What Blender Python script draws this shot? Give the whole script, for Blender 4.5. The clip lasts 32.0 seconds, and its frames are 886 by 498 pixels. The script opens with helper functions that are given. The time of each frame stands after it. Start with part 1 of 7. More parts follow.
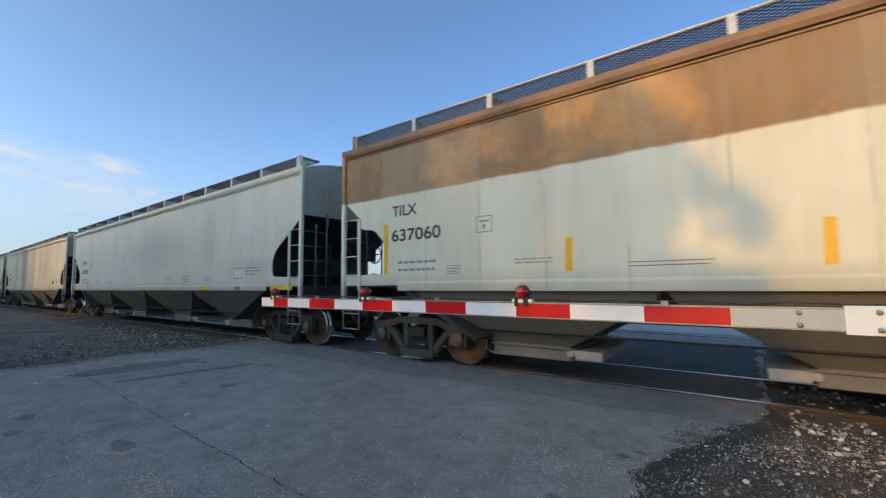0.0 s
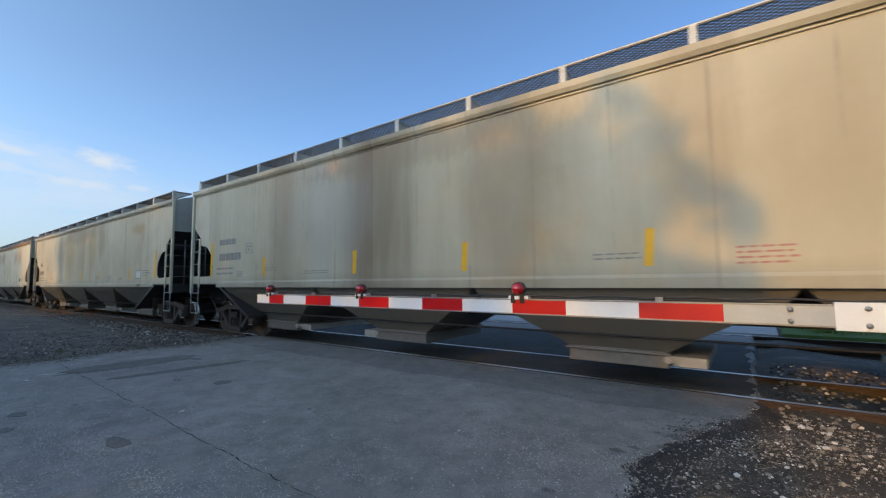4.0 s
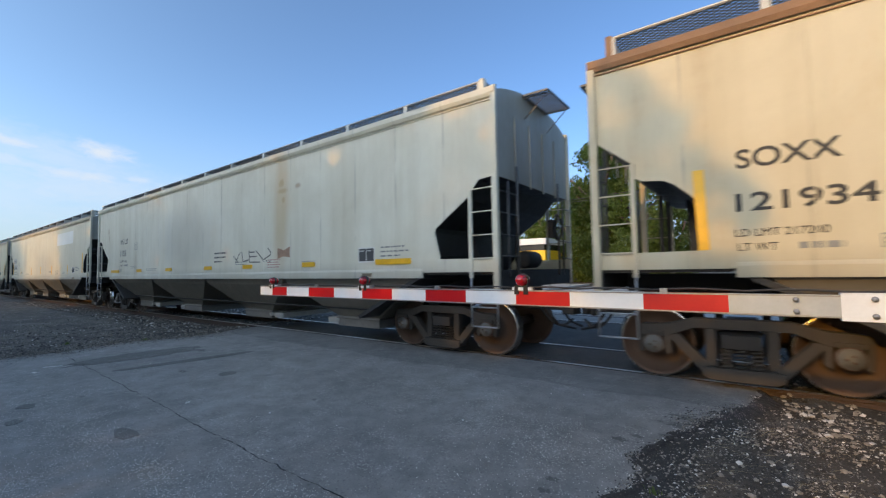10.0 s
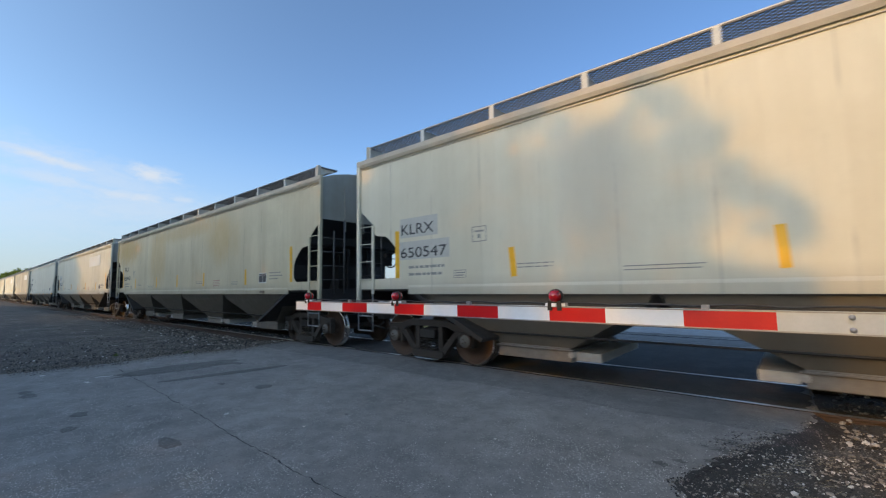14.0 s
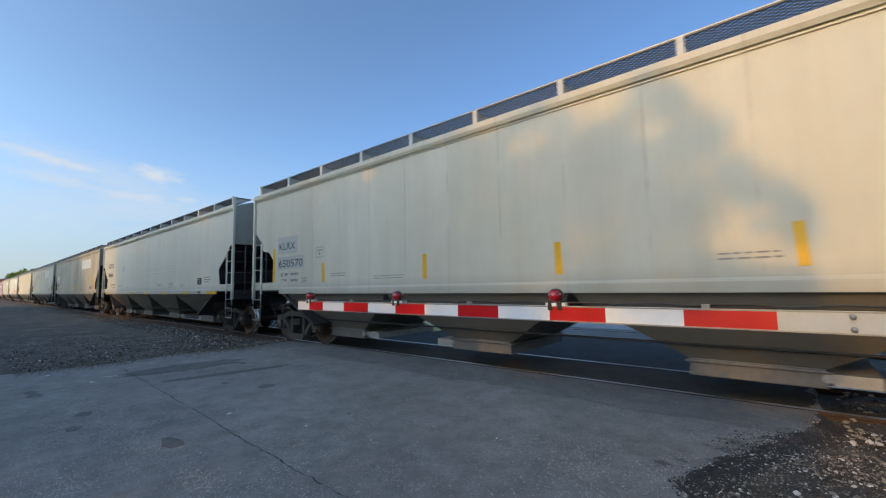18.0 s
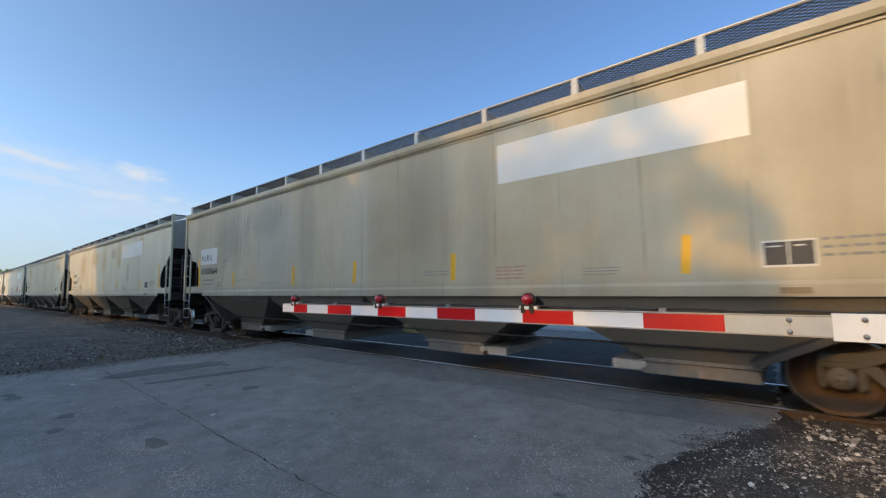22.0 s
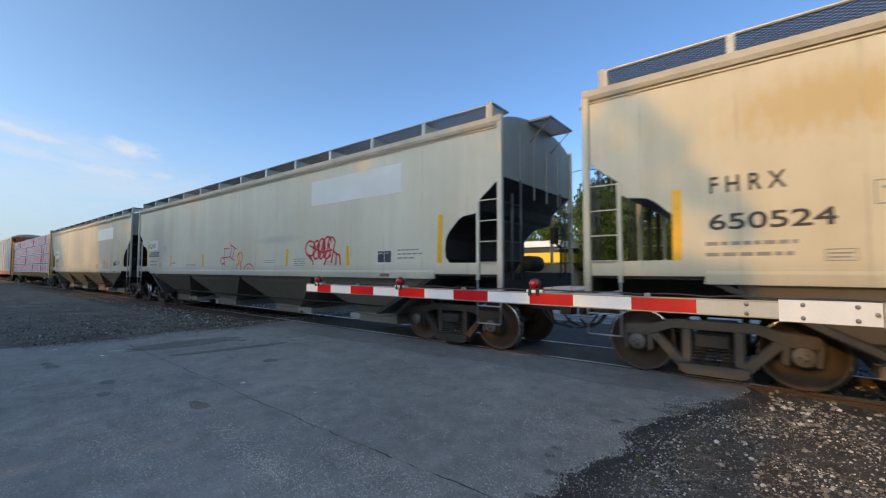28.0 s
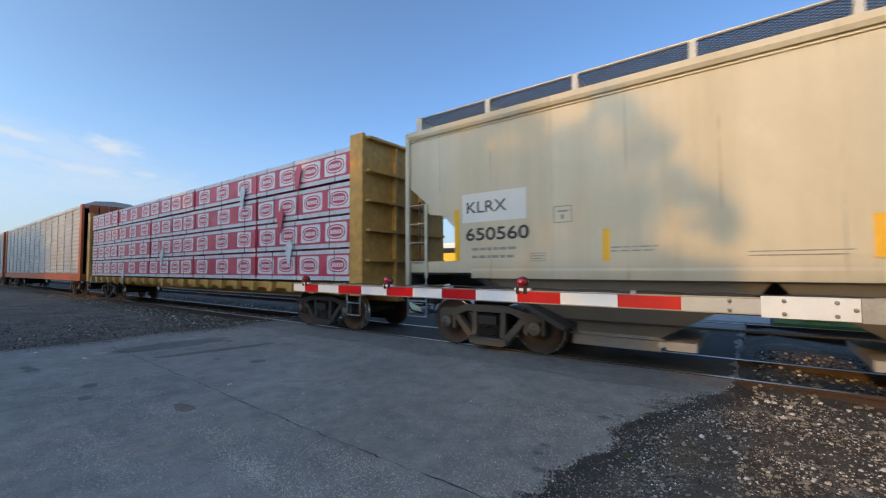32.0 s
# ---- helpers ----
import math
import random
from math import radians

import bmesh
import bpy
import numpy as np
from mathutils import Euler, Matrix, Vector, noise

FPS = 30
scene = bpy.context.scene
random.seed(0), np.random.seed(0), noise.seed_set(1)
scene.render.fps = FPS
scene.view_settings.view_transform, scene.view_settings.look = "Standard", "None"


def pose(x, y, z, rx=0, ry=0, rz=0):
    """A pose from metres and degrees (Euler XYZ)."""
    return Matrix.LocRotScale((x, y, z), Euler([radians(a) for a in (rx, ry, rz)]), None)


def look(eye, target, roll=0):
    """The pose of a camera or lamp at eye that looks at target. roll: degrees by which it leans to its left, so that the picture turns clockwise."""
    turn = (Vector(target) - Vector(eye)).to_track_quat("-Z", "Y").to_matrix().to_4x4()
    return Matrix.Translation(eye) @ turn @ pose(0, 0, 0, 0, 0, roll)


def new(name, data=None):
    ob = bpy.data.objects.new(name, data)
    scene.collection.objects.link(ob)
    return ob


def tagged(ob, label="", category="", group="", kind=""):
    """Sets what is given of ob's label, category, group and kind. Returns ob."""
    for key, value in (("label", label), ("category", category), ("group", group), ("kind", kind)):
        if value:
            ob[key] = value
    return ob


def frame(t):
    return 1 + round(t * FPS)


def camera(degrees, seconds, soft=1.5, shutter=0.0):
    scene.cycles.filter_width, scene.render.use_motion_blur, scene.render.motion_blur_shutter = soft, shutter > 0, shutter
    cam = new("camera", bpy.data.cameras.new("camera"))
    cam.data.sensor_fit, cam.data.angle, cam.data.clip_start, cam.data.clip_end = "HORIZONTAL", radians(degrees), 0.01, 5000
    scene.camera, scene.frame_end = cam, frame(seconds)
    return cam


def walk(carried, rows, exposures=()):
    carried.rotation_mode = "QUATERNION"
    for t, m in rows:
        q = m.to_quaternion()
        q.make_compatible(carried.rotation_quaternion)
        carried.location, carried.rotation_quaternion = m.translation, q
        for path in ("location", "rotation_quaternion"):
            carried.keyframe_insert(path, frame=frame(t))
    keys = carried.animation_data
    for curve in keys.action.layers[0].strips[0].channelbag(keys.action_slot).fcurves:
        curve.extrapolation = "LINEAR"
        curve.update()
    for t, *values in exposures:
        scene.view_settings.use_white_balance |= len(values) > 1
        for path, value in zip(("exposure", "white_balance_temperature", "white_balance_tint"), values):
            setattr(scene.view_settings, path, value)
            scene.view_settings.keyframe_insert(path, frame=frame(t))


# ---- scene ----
cam = camera(94.0, 32.0, 1.2, 0.16)
EXPOSURES = [(0.0, 1.05, 6880, 8), (1.0, 1.03, 6880, 8), (2.0, 0.98, 6880, 8), (3.0, 1.07, 6880, 8), (6.0, 1.07, 6880, 8), (7.0, 1.12, 6880, 8), (10.0, 1.14, 6880, 8), (12.5, 1.08, 6880, 8), (18.0, 0.98, 6880, 8), (20.0, 1.0, 6880, 8), (21.0, 0.98, 6880, 8), (22.0, 1.03, 6880, 8), (24.0, 1.04, 6880, 8), (29.0, 1.02, 6880, 8), (32.0, 1.05, 6880, 8)]
PATH = [
    (0, (0.456, 0.833, 1.526), (-0.742, 2.426, 1.692), -0.7),
    (0.5, (0.448, 0.826, 1.537), (-0.748, 2.422, 1.691), -0.9),
    (1, (0.46, 0.865, 1.52), (-0.746, 2.453, 1.671), -0.8),
    (1.5, (0.453, 0.872, 1.527), (-0.746, 2.466, 1.671), -0.9),
    (2, (0.447, 0.845, 1.528), (-0.743, 2.446, 1.672), -1.0),
    (2.5, (0.449, 0.827, 1.529), (-0.736, 2.432, 1.675), -0.9),
    (3, (0.447, 0.825, 1.533), (-0.734, 2.432, 1.677), -0.9),
    (3.5, (0.449, 0.809, 1.523), (-0.728, 2.418, 1.676), -0.6),
    (5.5, (0.45, 0.813, 1.523), (-0.722, 2.428, 1.66), -1.0),
    (6, (0.445, 0.812, 1.52), (-0.725, 2.43, 1.646), -1.2),
    (6.5, (0.448, 0.826, 1.524), (-0.727, 2.44, 1.637), -1.4),
    (7, (0.437, 0.811, 1.523), (-0.74, 2.425, 1.629), -1.4),
    (7.5, (0.437, 0.804, 1.517), (-0.747, 2.413, 1.621), -1.3),
    (8, (0.445, 0.821, 1.53), (-0.751, 2.422, 1.624), -1.5),
    (8.5, (0.451, 0.827, 1.542), (-0.749, 2.424, 1.627), -1.5),
    (9, (0.447, 0.812, 1.534), (-0.748, 2.413, 1.623), -1.4),
    (9.5, (0.439, 0.806, 1.533), (-0.748, 2.412, 1.625), -1.2),
    (10, (0.434, 0.808, 1.54), (-0.751, 2.416, 1.642), -1.0),
    (10.5, (0.426, 0.8, 1.531), (-0.765, 2.402, 1.656), -0.8),
    (11, (0.419, 0.792, 1.529), (-0.79, 2.378, 1.678), -0.8),
    (11.5, (0.416, 0.782, 1.534), (-0.818, 2.347, 1.7), -0.8),
    (12, (0.417, 0.767, 1.539), (-0.835, 2.317, 1.716), -0.9),
    (12.5, (0.422, 0.786, 1.538), (-0.85, 2.319, 1.718), -0.9),
    (13, (0.419, 0.776, 1.533), (-0.86, 2.302, 1.717), -0.9),
    (13.5, (0.423, 0.773, 1.534), (-0.862, 2.294, 1.717), -0.9),
    (14, (0.433, 0.78, 1.537), (-0.859, 2.296, 1.718), -0.9),
    (14.5, (0.432, 0.775, 1.535), (-0.862, 2.289, 1.717), -0.8),
    (16.5, (0.444, 0.789, 1.542), (-0.871, 2.286, 1.721), -1.1),
    (17, (0.446, 0.776, 1.544), (-0.865, 2.276, 1.722), -1.2),
    (17.5, (0.456, 0.785, 1.552), (-0.852, 2.287, 1.726), -1.2),
    (18, (0.451, 0.793, 1.546), (-0.852, 2.3, 1.721), -1.1),
    (18.5, (0.437, 0.792, 1.545), (-0.86, 2.306, 1.715), -1.0),
    (19, (0.428, 0.786, 1.542), (-0.861, 2.306, 1.708), -0.9),
    (19.5, (0.421, 0.78, 1.543), (-0.859, 2.308, 1.704), -0.7),
    (20, (0.424, 0.794, 1.548), (-0.846, 2.331, 1.706), -0.7),
    (20.5, (0.421, 0.796, 1.551), (-0.837, 2.342, 1.712), -0.6),
    (21, (0.431, 0.792, 1.56), (-0.821, 2.344, 1.726), -0.5),
    (21.5, (0.466, 0.769, 1.541), (-0.785, 2.319, 1.717), -0.6),
    (22, (0.603, 0.72, 1.557), (-0.654, 2.264, 1.742), -0.9),
    (22.5, (0.777, 0.646, 1.562), (-0.492, 2.18, 1.755), -1.1),
    (23, (0.819, 0.508, 1.576), (-0.458, 2.033, 1.781), -1.3),
    (23.5, (0.784, 0.348, 1.588), (-0.508, 1.861, 1.791), -1.6),
    (24, (0.74, 0.199, 1.608), (-0.548, 1.715, 1.816), -1.4),
    (24.5, (0.745, 0.183, 1.603), (-0.536, 1.704, 1.818), -1.0),
    (26.5, (0.77, 0.132, 1.601), (-0.467, 1.696, 1.757), -0.3),
    (27, (0.772, 0.153, 1.606), (-0.468, 1.717, 1.734), -0.3),
    (27.5, (0.762, 0.165, 1.594), (-0.479, 1.73, 1.707), -0.1),
    (28, (0.754, 0.183, 1.581), (-0.487, 1.748, 1.682), 0.1),
    (28.5, (0.749, 0.195, 1.573), (-0.49, 1.762, 1.668), 0.3),
    (29, (0.739, 0.194, 1.581), (-0.494, 1.766, 1.665), 0.2),
    (29.5, (0.753, 0.191, 1.591), (-0.477, 1.766, 1.67), 0.1),
    (30, (0.759, 0.197, 1.587), (-0.464, 1.777, 1.667), 0.1),
    (30.5, (0.762, 0.203, 1.58), (-0.454, 1.789, 1.664), 0.1),
    (31, (0.761, 0.197, 1.579), (-0.447, 1.79, 1.664), -0.1),
    (31.5, (0.753, 0.196, 1.587), (-0.447, 1.794, 1.671), -0.2),
    (32, (0.764, 0.207, 1.587), (-0.44, 1.802, 1.679), -0.3),
]
walk(cam, [(t, look(eye, target, roll)) for t, eye, target, roll in PATH], EXPOSURES)

# ---- world, sun ----
SUN_AZ, SUN_EL = radians(262.0), radians(17.0)   # azimuth of the sun from +x, counter-clockwise; height
GLOW = 2.2   # how much brighter the sky is round the sun than opposite it
sun_way = Vector((math.cos(SUN_AZ) * math.cos(SUN_EL), math.sin(SUN_AZ) * math.cos(SUN_EL), math.sin(SUN_EL)))
CLOUDS = [(-84.5, 13.3, 4.6, 0.50, -0.20, 0.95), (-76.2, 13.1, 2.1, 0.85, -0.08, 1.0), (-79.2, 10.5, 2.2, 0.7, 0.0, 0.8), (-76.6, 10.4, 2.2, 0.6, 0.0, 0.8), (-73.0, 10.6, 1.5, 0.45, 0.0, 0.65),
          (-84.0, 11.4, 4.2, 0.55, -0.10, 0.6), (-80.0, 12.2, 9.0, 1.6, -0.22, 0.42), (-77.0, 9.3, 9.0, 1.9, 0.0, 0.45), (-84.0, 8.0, 7.0, 2.4, 0.0, 0.30)]
world = bpy.data.worlds.new("sky_world")
scene.world = world
world.use_nodes = True
wn = world.node_tree.nodes
wl = world.node_tree.links
wn.clear()
w_out = wn.new("ShaderNodeOutputWorld")
w_bg = wn.new("ShaderNodeBackground")
w_sky = wn.new("ShaderNodeTexSky")
w_sky.sky_type = "NISHITA"
w_sky.sun_disc = False
w_sky.sun_elevation = SUN_EL
w_sky.sun_rotation = math.pi / 2 - SUN_AZ
w_sky.air_density, w_sky.dust_density, w_sky.ozone_density = 1.0, 4.5, 2.2
w_sky.altitude = 2500
# the hazy sky grows brighter towards the sun
w_tc = wn.new("ShaderNodeTexCoord")
w_sep = wn.new("ShaderNodeSeparateXYZ")
wl.new(w_tc.outputs["Generated"], w_sep.inputs["Vector"])


def w_math(op, a, b=0.0, c=0.0):
    k = wn.new("ShaderNodeMath")
    k.operation = op
    for slot, v in zip(k.inputs, (a, b, c)):
        if isinstance(v, (int, float)):
            slot.default_value = v
        else:
            wl.new(v, slot)
    return k.outputs[0]


def w_blend(kind, fac, a, b):
    k = wn.new("ShaderNodeMixRGB")
    k.blend_type = kind
    for slot, v in zip(k.inputs, (fac, a, b)):
        if isinstance(v, (int, float)):
            slot.default_value = v
        elif isinstance(v, tuple):
            slot.default_value = (*v, 1)
        else:
            wl.new(v, slot)
    return k.outputs[0]


w_dot = wn.new("ShaderNodeVectorMath")
w_dot.operation = "DOT_PRODUCT"
wl.new(w_tc.outputs["Generated"], w_dot.inputs[0])
w_dot.inputs[1].default_value = sun_way
w_near = w_math("POWER", w_math("MULTIPLY_ADD", w_dot.outputs["Value"], 0.5, 0.5), 2.0)
w_glow = w_blend("MIX", w_near, (0.58, 0.71, 0.84), (GLOW * 0.985, GLOW * 0.915, GLOW * 0.79))
w_sky_color = w_blend("MULTIPLY", 1.0, w_sky.outputs["Color"], w_glow)
# clouds over the far end of the line: bearing, height, half width, half height (degrees), slope, strength
w_u = w_math("MULTIPLY", w_math("ARCTAN2", w_sep.outputs["X"], w_sep.outputs["Y"]), 57.296)
w_v = w_math("MULTIPLY", w_math("ARCSINE", w_sep.outputs["Z"]), 57.296)
w_noise = wn.new("ShaderNodeTexNoise")
w_noise.inputs["Scale"].default_value, w_noise.inputs["Detail"].default_value = 26.0, 7
w_noise.inputs["Roughness"].default_value, w_noise.inputs["Distortion"].default_value = 0.62, 0.5
w_map = wn.new("ShaderNodeMapping")
w_map.inputs["Scale"].default_value = (1.0, 1.0, 2.6)
wl.new(w_tc.outputs["Generated"], w_map.inputs["Vector"])
wl.new(w_map.outputs["Vector"], w_noise.inputs["Vector"])
w_cloud = 0.0
for cu, cv, ru, rv, slope, most in CLOUDS:
    du = w_math("SUBTRACT", w_u, cu)
    dv = w_math("SUBTRACT", w_math("SUBTRACT", w_v, cv), w_math("MULTIPLY", du, slope))
    far = w_math("SQRT", w_math("ADD", w_math("POWER", w_math("DIVIDE", du, ru), 2.0), w_math("POWER", w_math("ABSOLUTE", w_math("DIVIDE", dv, rv)), 2.0)))
    far = w_math("ADD", far, w_math("MULTIPLY_ADD", w_noise.outputs["Fac"], -2.2, 1.1))
    puff = wn.new("ShaderNodeMapRange")
    puff.interpolation_type = "SMOOTHSTEP"
    puff.inputs["From Min"].default_value, puff.inputs["From Max"].default_value = 1.75, -0.10
    puff.inputs["To Max"].default_value = most
    wl.new(far, puff.inputs["Value"])
    w_cloud = puff.outputs["Result"] if w_cloud == 0.0 else w_math("MAXIMUM", w_cloud, puff.outputs["Result"])
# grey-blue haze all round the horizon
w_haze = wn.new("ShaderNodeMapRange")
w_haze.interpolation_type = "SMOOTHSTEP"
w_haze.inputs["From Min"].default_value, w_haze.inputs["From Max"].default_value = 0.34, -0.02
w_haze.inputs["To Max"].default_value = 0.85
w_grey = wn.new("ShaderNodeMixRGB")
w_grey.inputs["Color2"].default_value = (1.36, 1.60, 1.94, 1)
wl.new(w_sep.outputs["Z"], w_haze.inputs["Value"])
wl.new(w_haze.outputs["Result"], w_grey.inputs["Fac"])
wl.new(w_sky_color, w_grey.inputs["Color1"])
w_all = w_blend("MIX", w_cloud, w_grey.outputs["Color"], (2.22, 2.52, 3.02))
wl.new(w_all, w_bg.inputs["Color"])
wl.new(w_bg.outputs["Background"], w_out.inputs["Surface"])
w_bg.inputs["Strength"].default_value = 0.15

sun = new("sun", bpy.data.lights.new("sun", "SUN"))
sun.data.energy, sun.data.angle, sun.data.color = 0.79, radians(0.5), (1.0, 0.52, 0.06)
sun.matrix_world = look(sun_way * 60, (0, 0, 0))

# ---- materials ----


def mat(name):
    m = bpy.data.materials.new(name)
    m.use_nodes = True
    return m, m.node_tree.nodes, m.node_tree.links, m.node_tree.nodes["Principled BSDF"]


def noise_node(n, l, coord, scale, detail=6.0, rough=0.6, stretch=(1, 1, 1), distortion=0.0, shift=(0, 0, 0)):
    mp = n.new("ShaderNodeMapping")
    mp.inputs["Scale"].default_value = stretch
    mp.inputs["Location"].default_value = shift
    l.new(coord, mp.inputs["Vector"])
    t = n.new("ShaderNodeTexNoise")
    t.inputs["Scale"].default_value, t.inputs["Detail"].default_value = scale, detail
    t.inputs["Roughness"].default_value, t.inputs["Distortion"].default_value = rough, distortion
    l.new(mp.outputs["Vector"], t.inputs["Vector"])
    return t.outputs["Fac"]


def ramp(n, l, fac, stops):
    r = n.new("ShaderNodeValToRGB")
    e = r.color_ramp.elements
    while len(e) < len(stops):
        e.new(0.5)
    for k, (p, c) in zip(e, stops):
        k.position, k.color = p, (*c, 1) if len(c) == 3 else c
    l.new(fac, r.inputs["Fac"])
    return r.outputs["Color"]


def blend(n, l, fac, a, b, kind="MIX"):
    x = n.new("ShaderNodeMixRGB")
    x.blend_type = kind
    for s, v in (("Fac", fac), ("Color1", a), ("Color2", b)):
        if isinstance(v, (int, float)):
            x.inputs[s].default_value = v
        elif isinstance(v, tuple):
            x.inputs[s].default_value = (*v, 1)
        else:
            l.new(v, x.inputs[s])
    return x.outputs["Color"]


def bump(n, l, p, height, strength, distance):
    b = n.new("ShaderNodeBump")
    b.inputs["Strength"].default_value, b.inputs["Distance"].default_value = strength, distance
    l.new(height, b.inputs["Height"])
    l.new(b.outputs["Normal"], p.inputs["Normal"])


def plain(name, col, rough=0.6, metal=0.0, vary=0.25, scale=6.0, grain=60.0, relief=0.15):
    """Paint, metal or rubber with stains at two scales and a fine relief."""
    m, n, l, p = mat(name)
    co = n.new("ShaderNodeTexCoord").outputs["Object"]
    a = noise_node(n, l, co, scale)
    b = noise_node(n, l, co, grain, 4)
    dark, light = tuple(c * (1 - vary) for c in col), tuple(min(1, c * (1 + vary)) for c in col)
    base = ramp(n, l, a, [(0.3, dark), (0.7, light)])
    base = blend(n, l, 0.35, base, ramp(n, l, b, [(0.3, dark), (0.7, light)]))
    l.new(base, p.inputs["Base Color"])
    rr = ramp(n, l, a, [(0.3, (rough * 0.8,) * 3), (0.7, (min(1, rough * 1.15),) * 3)])
    l.new(rr, p.inputs["Roughness"])
    p.inputs["Metallic"].default_value = metal
    bump(n, l, p, b, relief, 0.004)
    return m


def chips(n, l, value, lo, hi, most):
    r = n.new("ShaderNodeMapRange")
    r.inputs["From Min"].default_value, r.inputs["From Max"].default_value = lo, hi
    r.inputs["To Max"].default_value = most
    l.new(value, r.inputs["Value"])
    return r.outputs["Result"]


def soft_step(n, l, value, far, near, most):
    r = n.new("ShaderNodeMapRange")
    r.interpolation_type = "SMOOTHSTEP"
    r.inputs["From Min"].default_value, r.inputs["From Max"].default_value = near, far
    r.inputs["To Min"].default_value, r.inputs["To Max"].default_value = most, 0.0
    l.new(value, r.inputs["Value"])
    return r.outputs["Result"]


def car_paint(name, col, rust=0.3, streak=0.5, seed=0.0, rust_col=(0.30, 0.15, 0.06), rust_band=None, seams=None, gloss=0.42, stains=()):
    """Weathered hopper paint: vertical streaks, rust clouds, faint panel seams, dirt along the sill."""
    col = (col[0] * 0.99, col[1] * 0.98, col[2] * 0.90)
    m, n, l, p = mat(name)
    tc = n.new("ShaderNodeTexCoord")
    co = tc.outputs["Object"]
    sh = (seed * 7.3, seed * 3.1, seed)
    big = noise_node(n, l, co, 0.45, 6, 0.65, (1, 1, 1), 0.3, sh)
    runs = noise_node(n, l, co, 1.5, 6, 0.65, (1, 1, 0.09), 0.1, sh)
    fine = noise_node(n, l, co, 9.0, 8, 0.7, (1, 1, 0.35), 0.0, sh)
    grain = noise_node(n, l, co, 70.0, 3, 0.5, (1, 1, 1), 0.0, sh)
    dirty = tuple(c * d for c, d in zip(col, (0.68, 0.64, 0.56)))
    c1 = blend(n, l, ramp(n, l, runs, [(0.40, (0, 0, 0)), (0.72, (streak,) * 3)]), col, dirty)
    c1 = blend(n, l, ramp(n, l, big, [(0.40, (0, 0, 0)), (0.66, (0.75 * streak,) * 3)]), c1, dirty)
    c1 = blend(n, l, ramp(n, l, fine, [(0.55, (0, 0, 0)), (0.8, (0.35,) * 3)]), c1, tuple(c * 0.72 for c in col))
    # rust clouds, broken by the runs
    both = n.new("ShaderNodeMath")
    both.operation = "MULTIPLY"
    l.new(big, both.inputs[0])
    l.new(runs, both.inputs[1])
    lo = 0.36 - 0.16 * rust
    c1 = blend(n, l, ramp(n, l, both.outputs[0], [(lo, (0, 0, 0)), (lo + 0.13, (0.85 * min(1, rust * 1.6),) * 3)]), c1, rust_col)
    sep = n.new("ShaderNodeSeparateXYZ")
    l.new(co, sep.inputs[0])
    if rust_band:
        z0, col2 = rust_band
        add = n.new("ShaderNodeMath")
        add.operation = "MULTIPLY_ADD"
        add.inputs[1].default_value, add.inputs[2].default_value = 0.10, -0.05
        l.new(runs, add.inputs[0])
        zz = n.new("ShaderNodeMath")
        l.new(sep.outputs["Z"], zz.inputs[0])
        l.new(add.outputs[0], zz.inputs[1])
        mr = n.new("ShaderNodeMapRange")
        mr.inputs["From Min"].default_value, mr.inputs["From Max"].default_value = z0 - 0.02, z0 + 0.02
        l.new(zz.outputs[0], mr.inputs["Value"])
        tone = ramp(n, l, big, [(0.34, (0.58, 0.30, 0.06)), (0.43, col2), (0.52, (0.22, 0.105, 0.03)), (0.62, tuple(c * 0.6 for c in col2))])
        tone = blend(n, l, ramp(n, l, fine, [(0.35, (0.4,) * 3), (0.65, (0, 0, 0))]), tone, (0.16, 0.085, 0.035))
        c1 = blend(n, l, mr.outputs["Result"], c1, blend(n, l, ramp(n, l, runs, [(0.3, (0.88,) * 3), (0.6, (1,) * 3)]), c1, tone))
    # single stains: x from the middle, height, half sizes, colour, strength, streaked or cloudy
    for sx, sz, wx, wz, scol, amount, streaky in stains:
        off = n.new("ShaderNodeMapping")
        off.inputs["Location"].default_value = (-sx / wx, 0, -sz / wz)
        off.inputs["Scale"].default_value = (1 / wx, 0, 1 / wz)
        l.new(co, off.inputs["Vector"])
        dist = n.new("ShaderNodeVectorMath")
        dist.operation = "LENGTH"
        l.new(off.outputs["Vector"], dist.inputs[0])
        rag = n.new("ShaderNodeMath")
        rag.operation = "MULTIPLY_ADD"
        rag.inputs[1].default_value = 1.9
        l.new(runs if streaky else fine, rag.inputs[0])
        l.new(dist.outputs["Value"], rag.inputs[2])
        c1 = blend(n, l, soft_step(n, l, rag.outputs[0], 2.25, 1.25, amount), c1, scol)
    # broken dark runs down the seams of the sheets
    near = n.new("ShaderNodeMath")
    near.operation = "PINGPONG"
    near.inputs[1].default_value = 0.57
    l.new(sep.outputs["X"], near.inputs[0])
    wob = n.new("ShaderNodeMath")
    wob.operation = "MULTIPLY_ADD"
    wob.inputs[1].default_value = 0.05
    l.new(noise_node(n, l, co, 1.4, 4, 0.6, (1, 1, 1), 0.0, sh), wob.inputs[0])
    l.new(near.outputs[0], wob.inputs[2])
    lines = soft_step(n, l, wob.outputs[0], 0.048, 0.028, 1.0)
    gate_ = n.new("ShaderNodeMath")
    gate_.operation = "MULTIPLY"
    l.new(lines, gate_.inputs[0])
    l.new(chips(n, l, noise_node(n, l, co, 0.9, 4, 0.6, (1, 1, 1), 0.0, (sh[1], sh[0], 4)), 0.45, 0.57, min(0.6, 0.10 + 0.5 * streak)), gate_.inputs[1])
    c1 = blend(n, l, gate_.outputs[0], c1, (0.16, 0.155, 0.14))
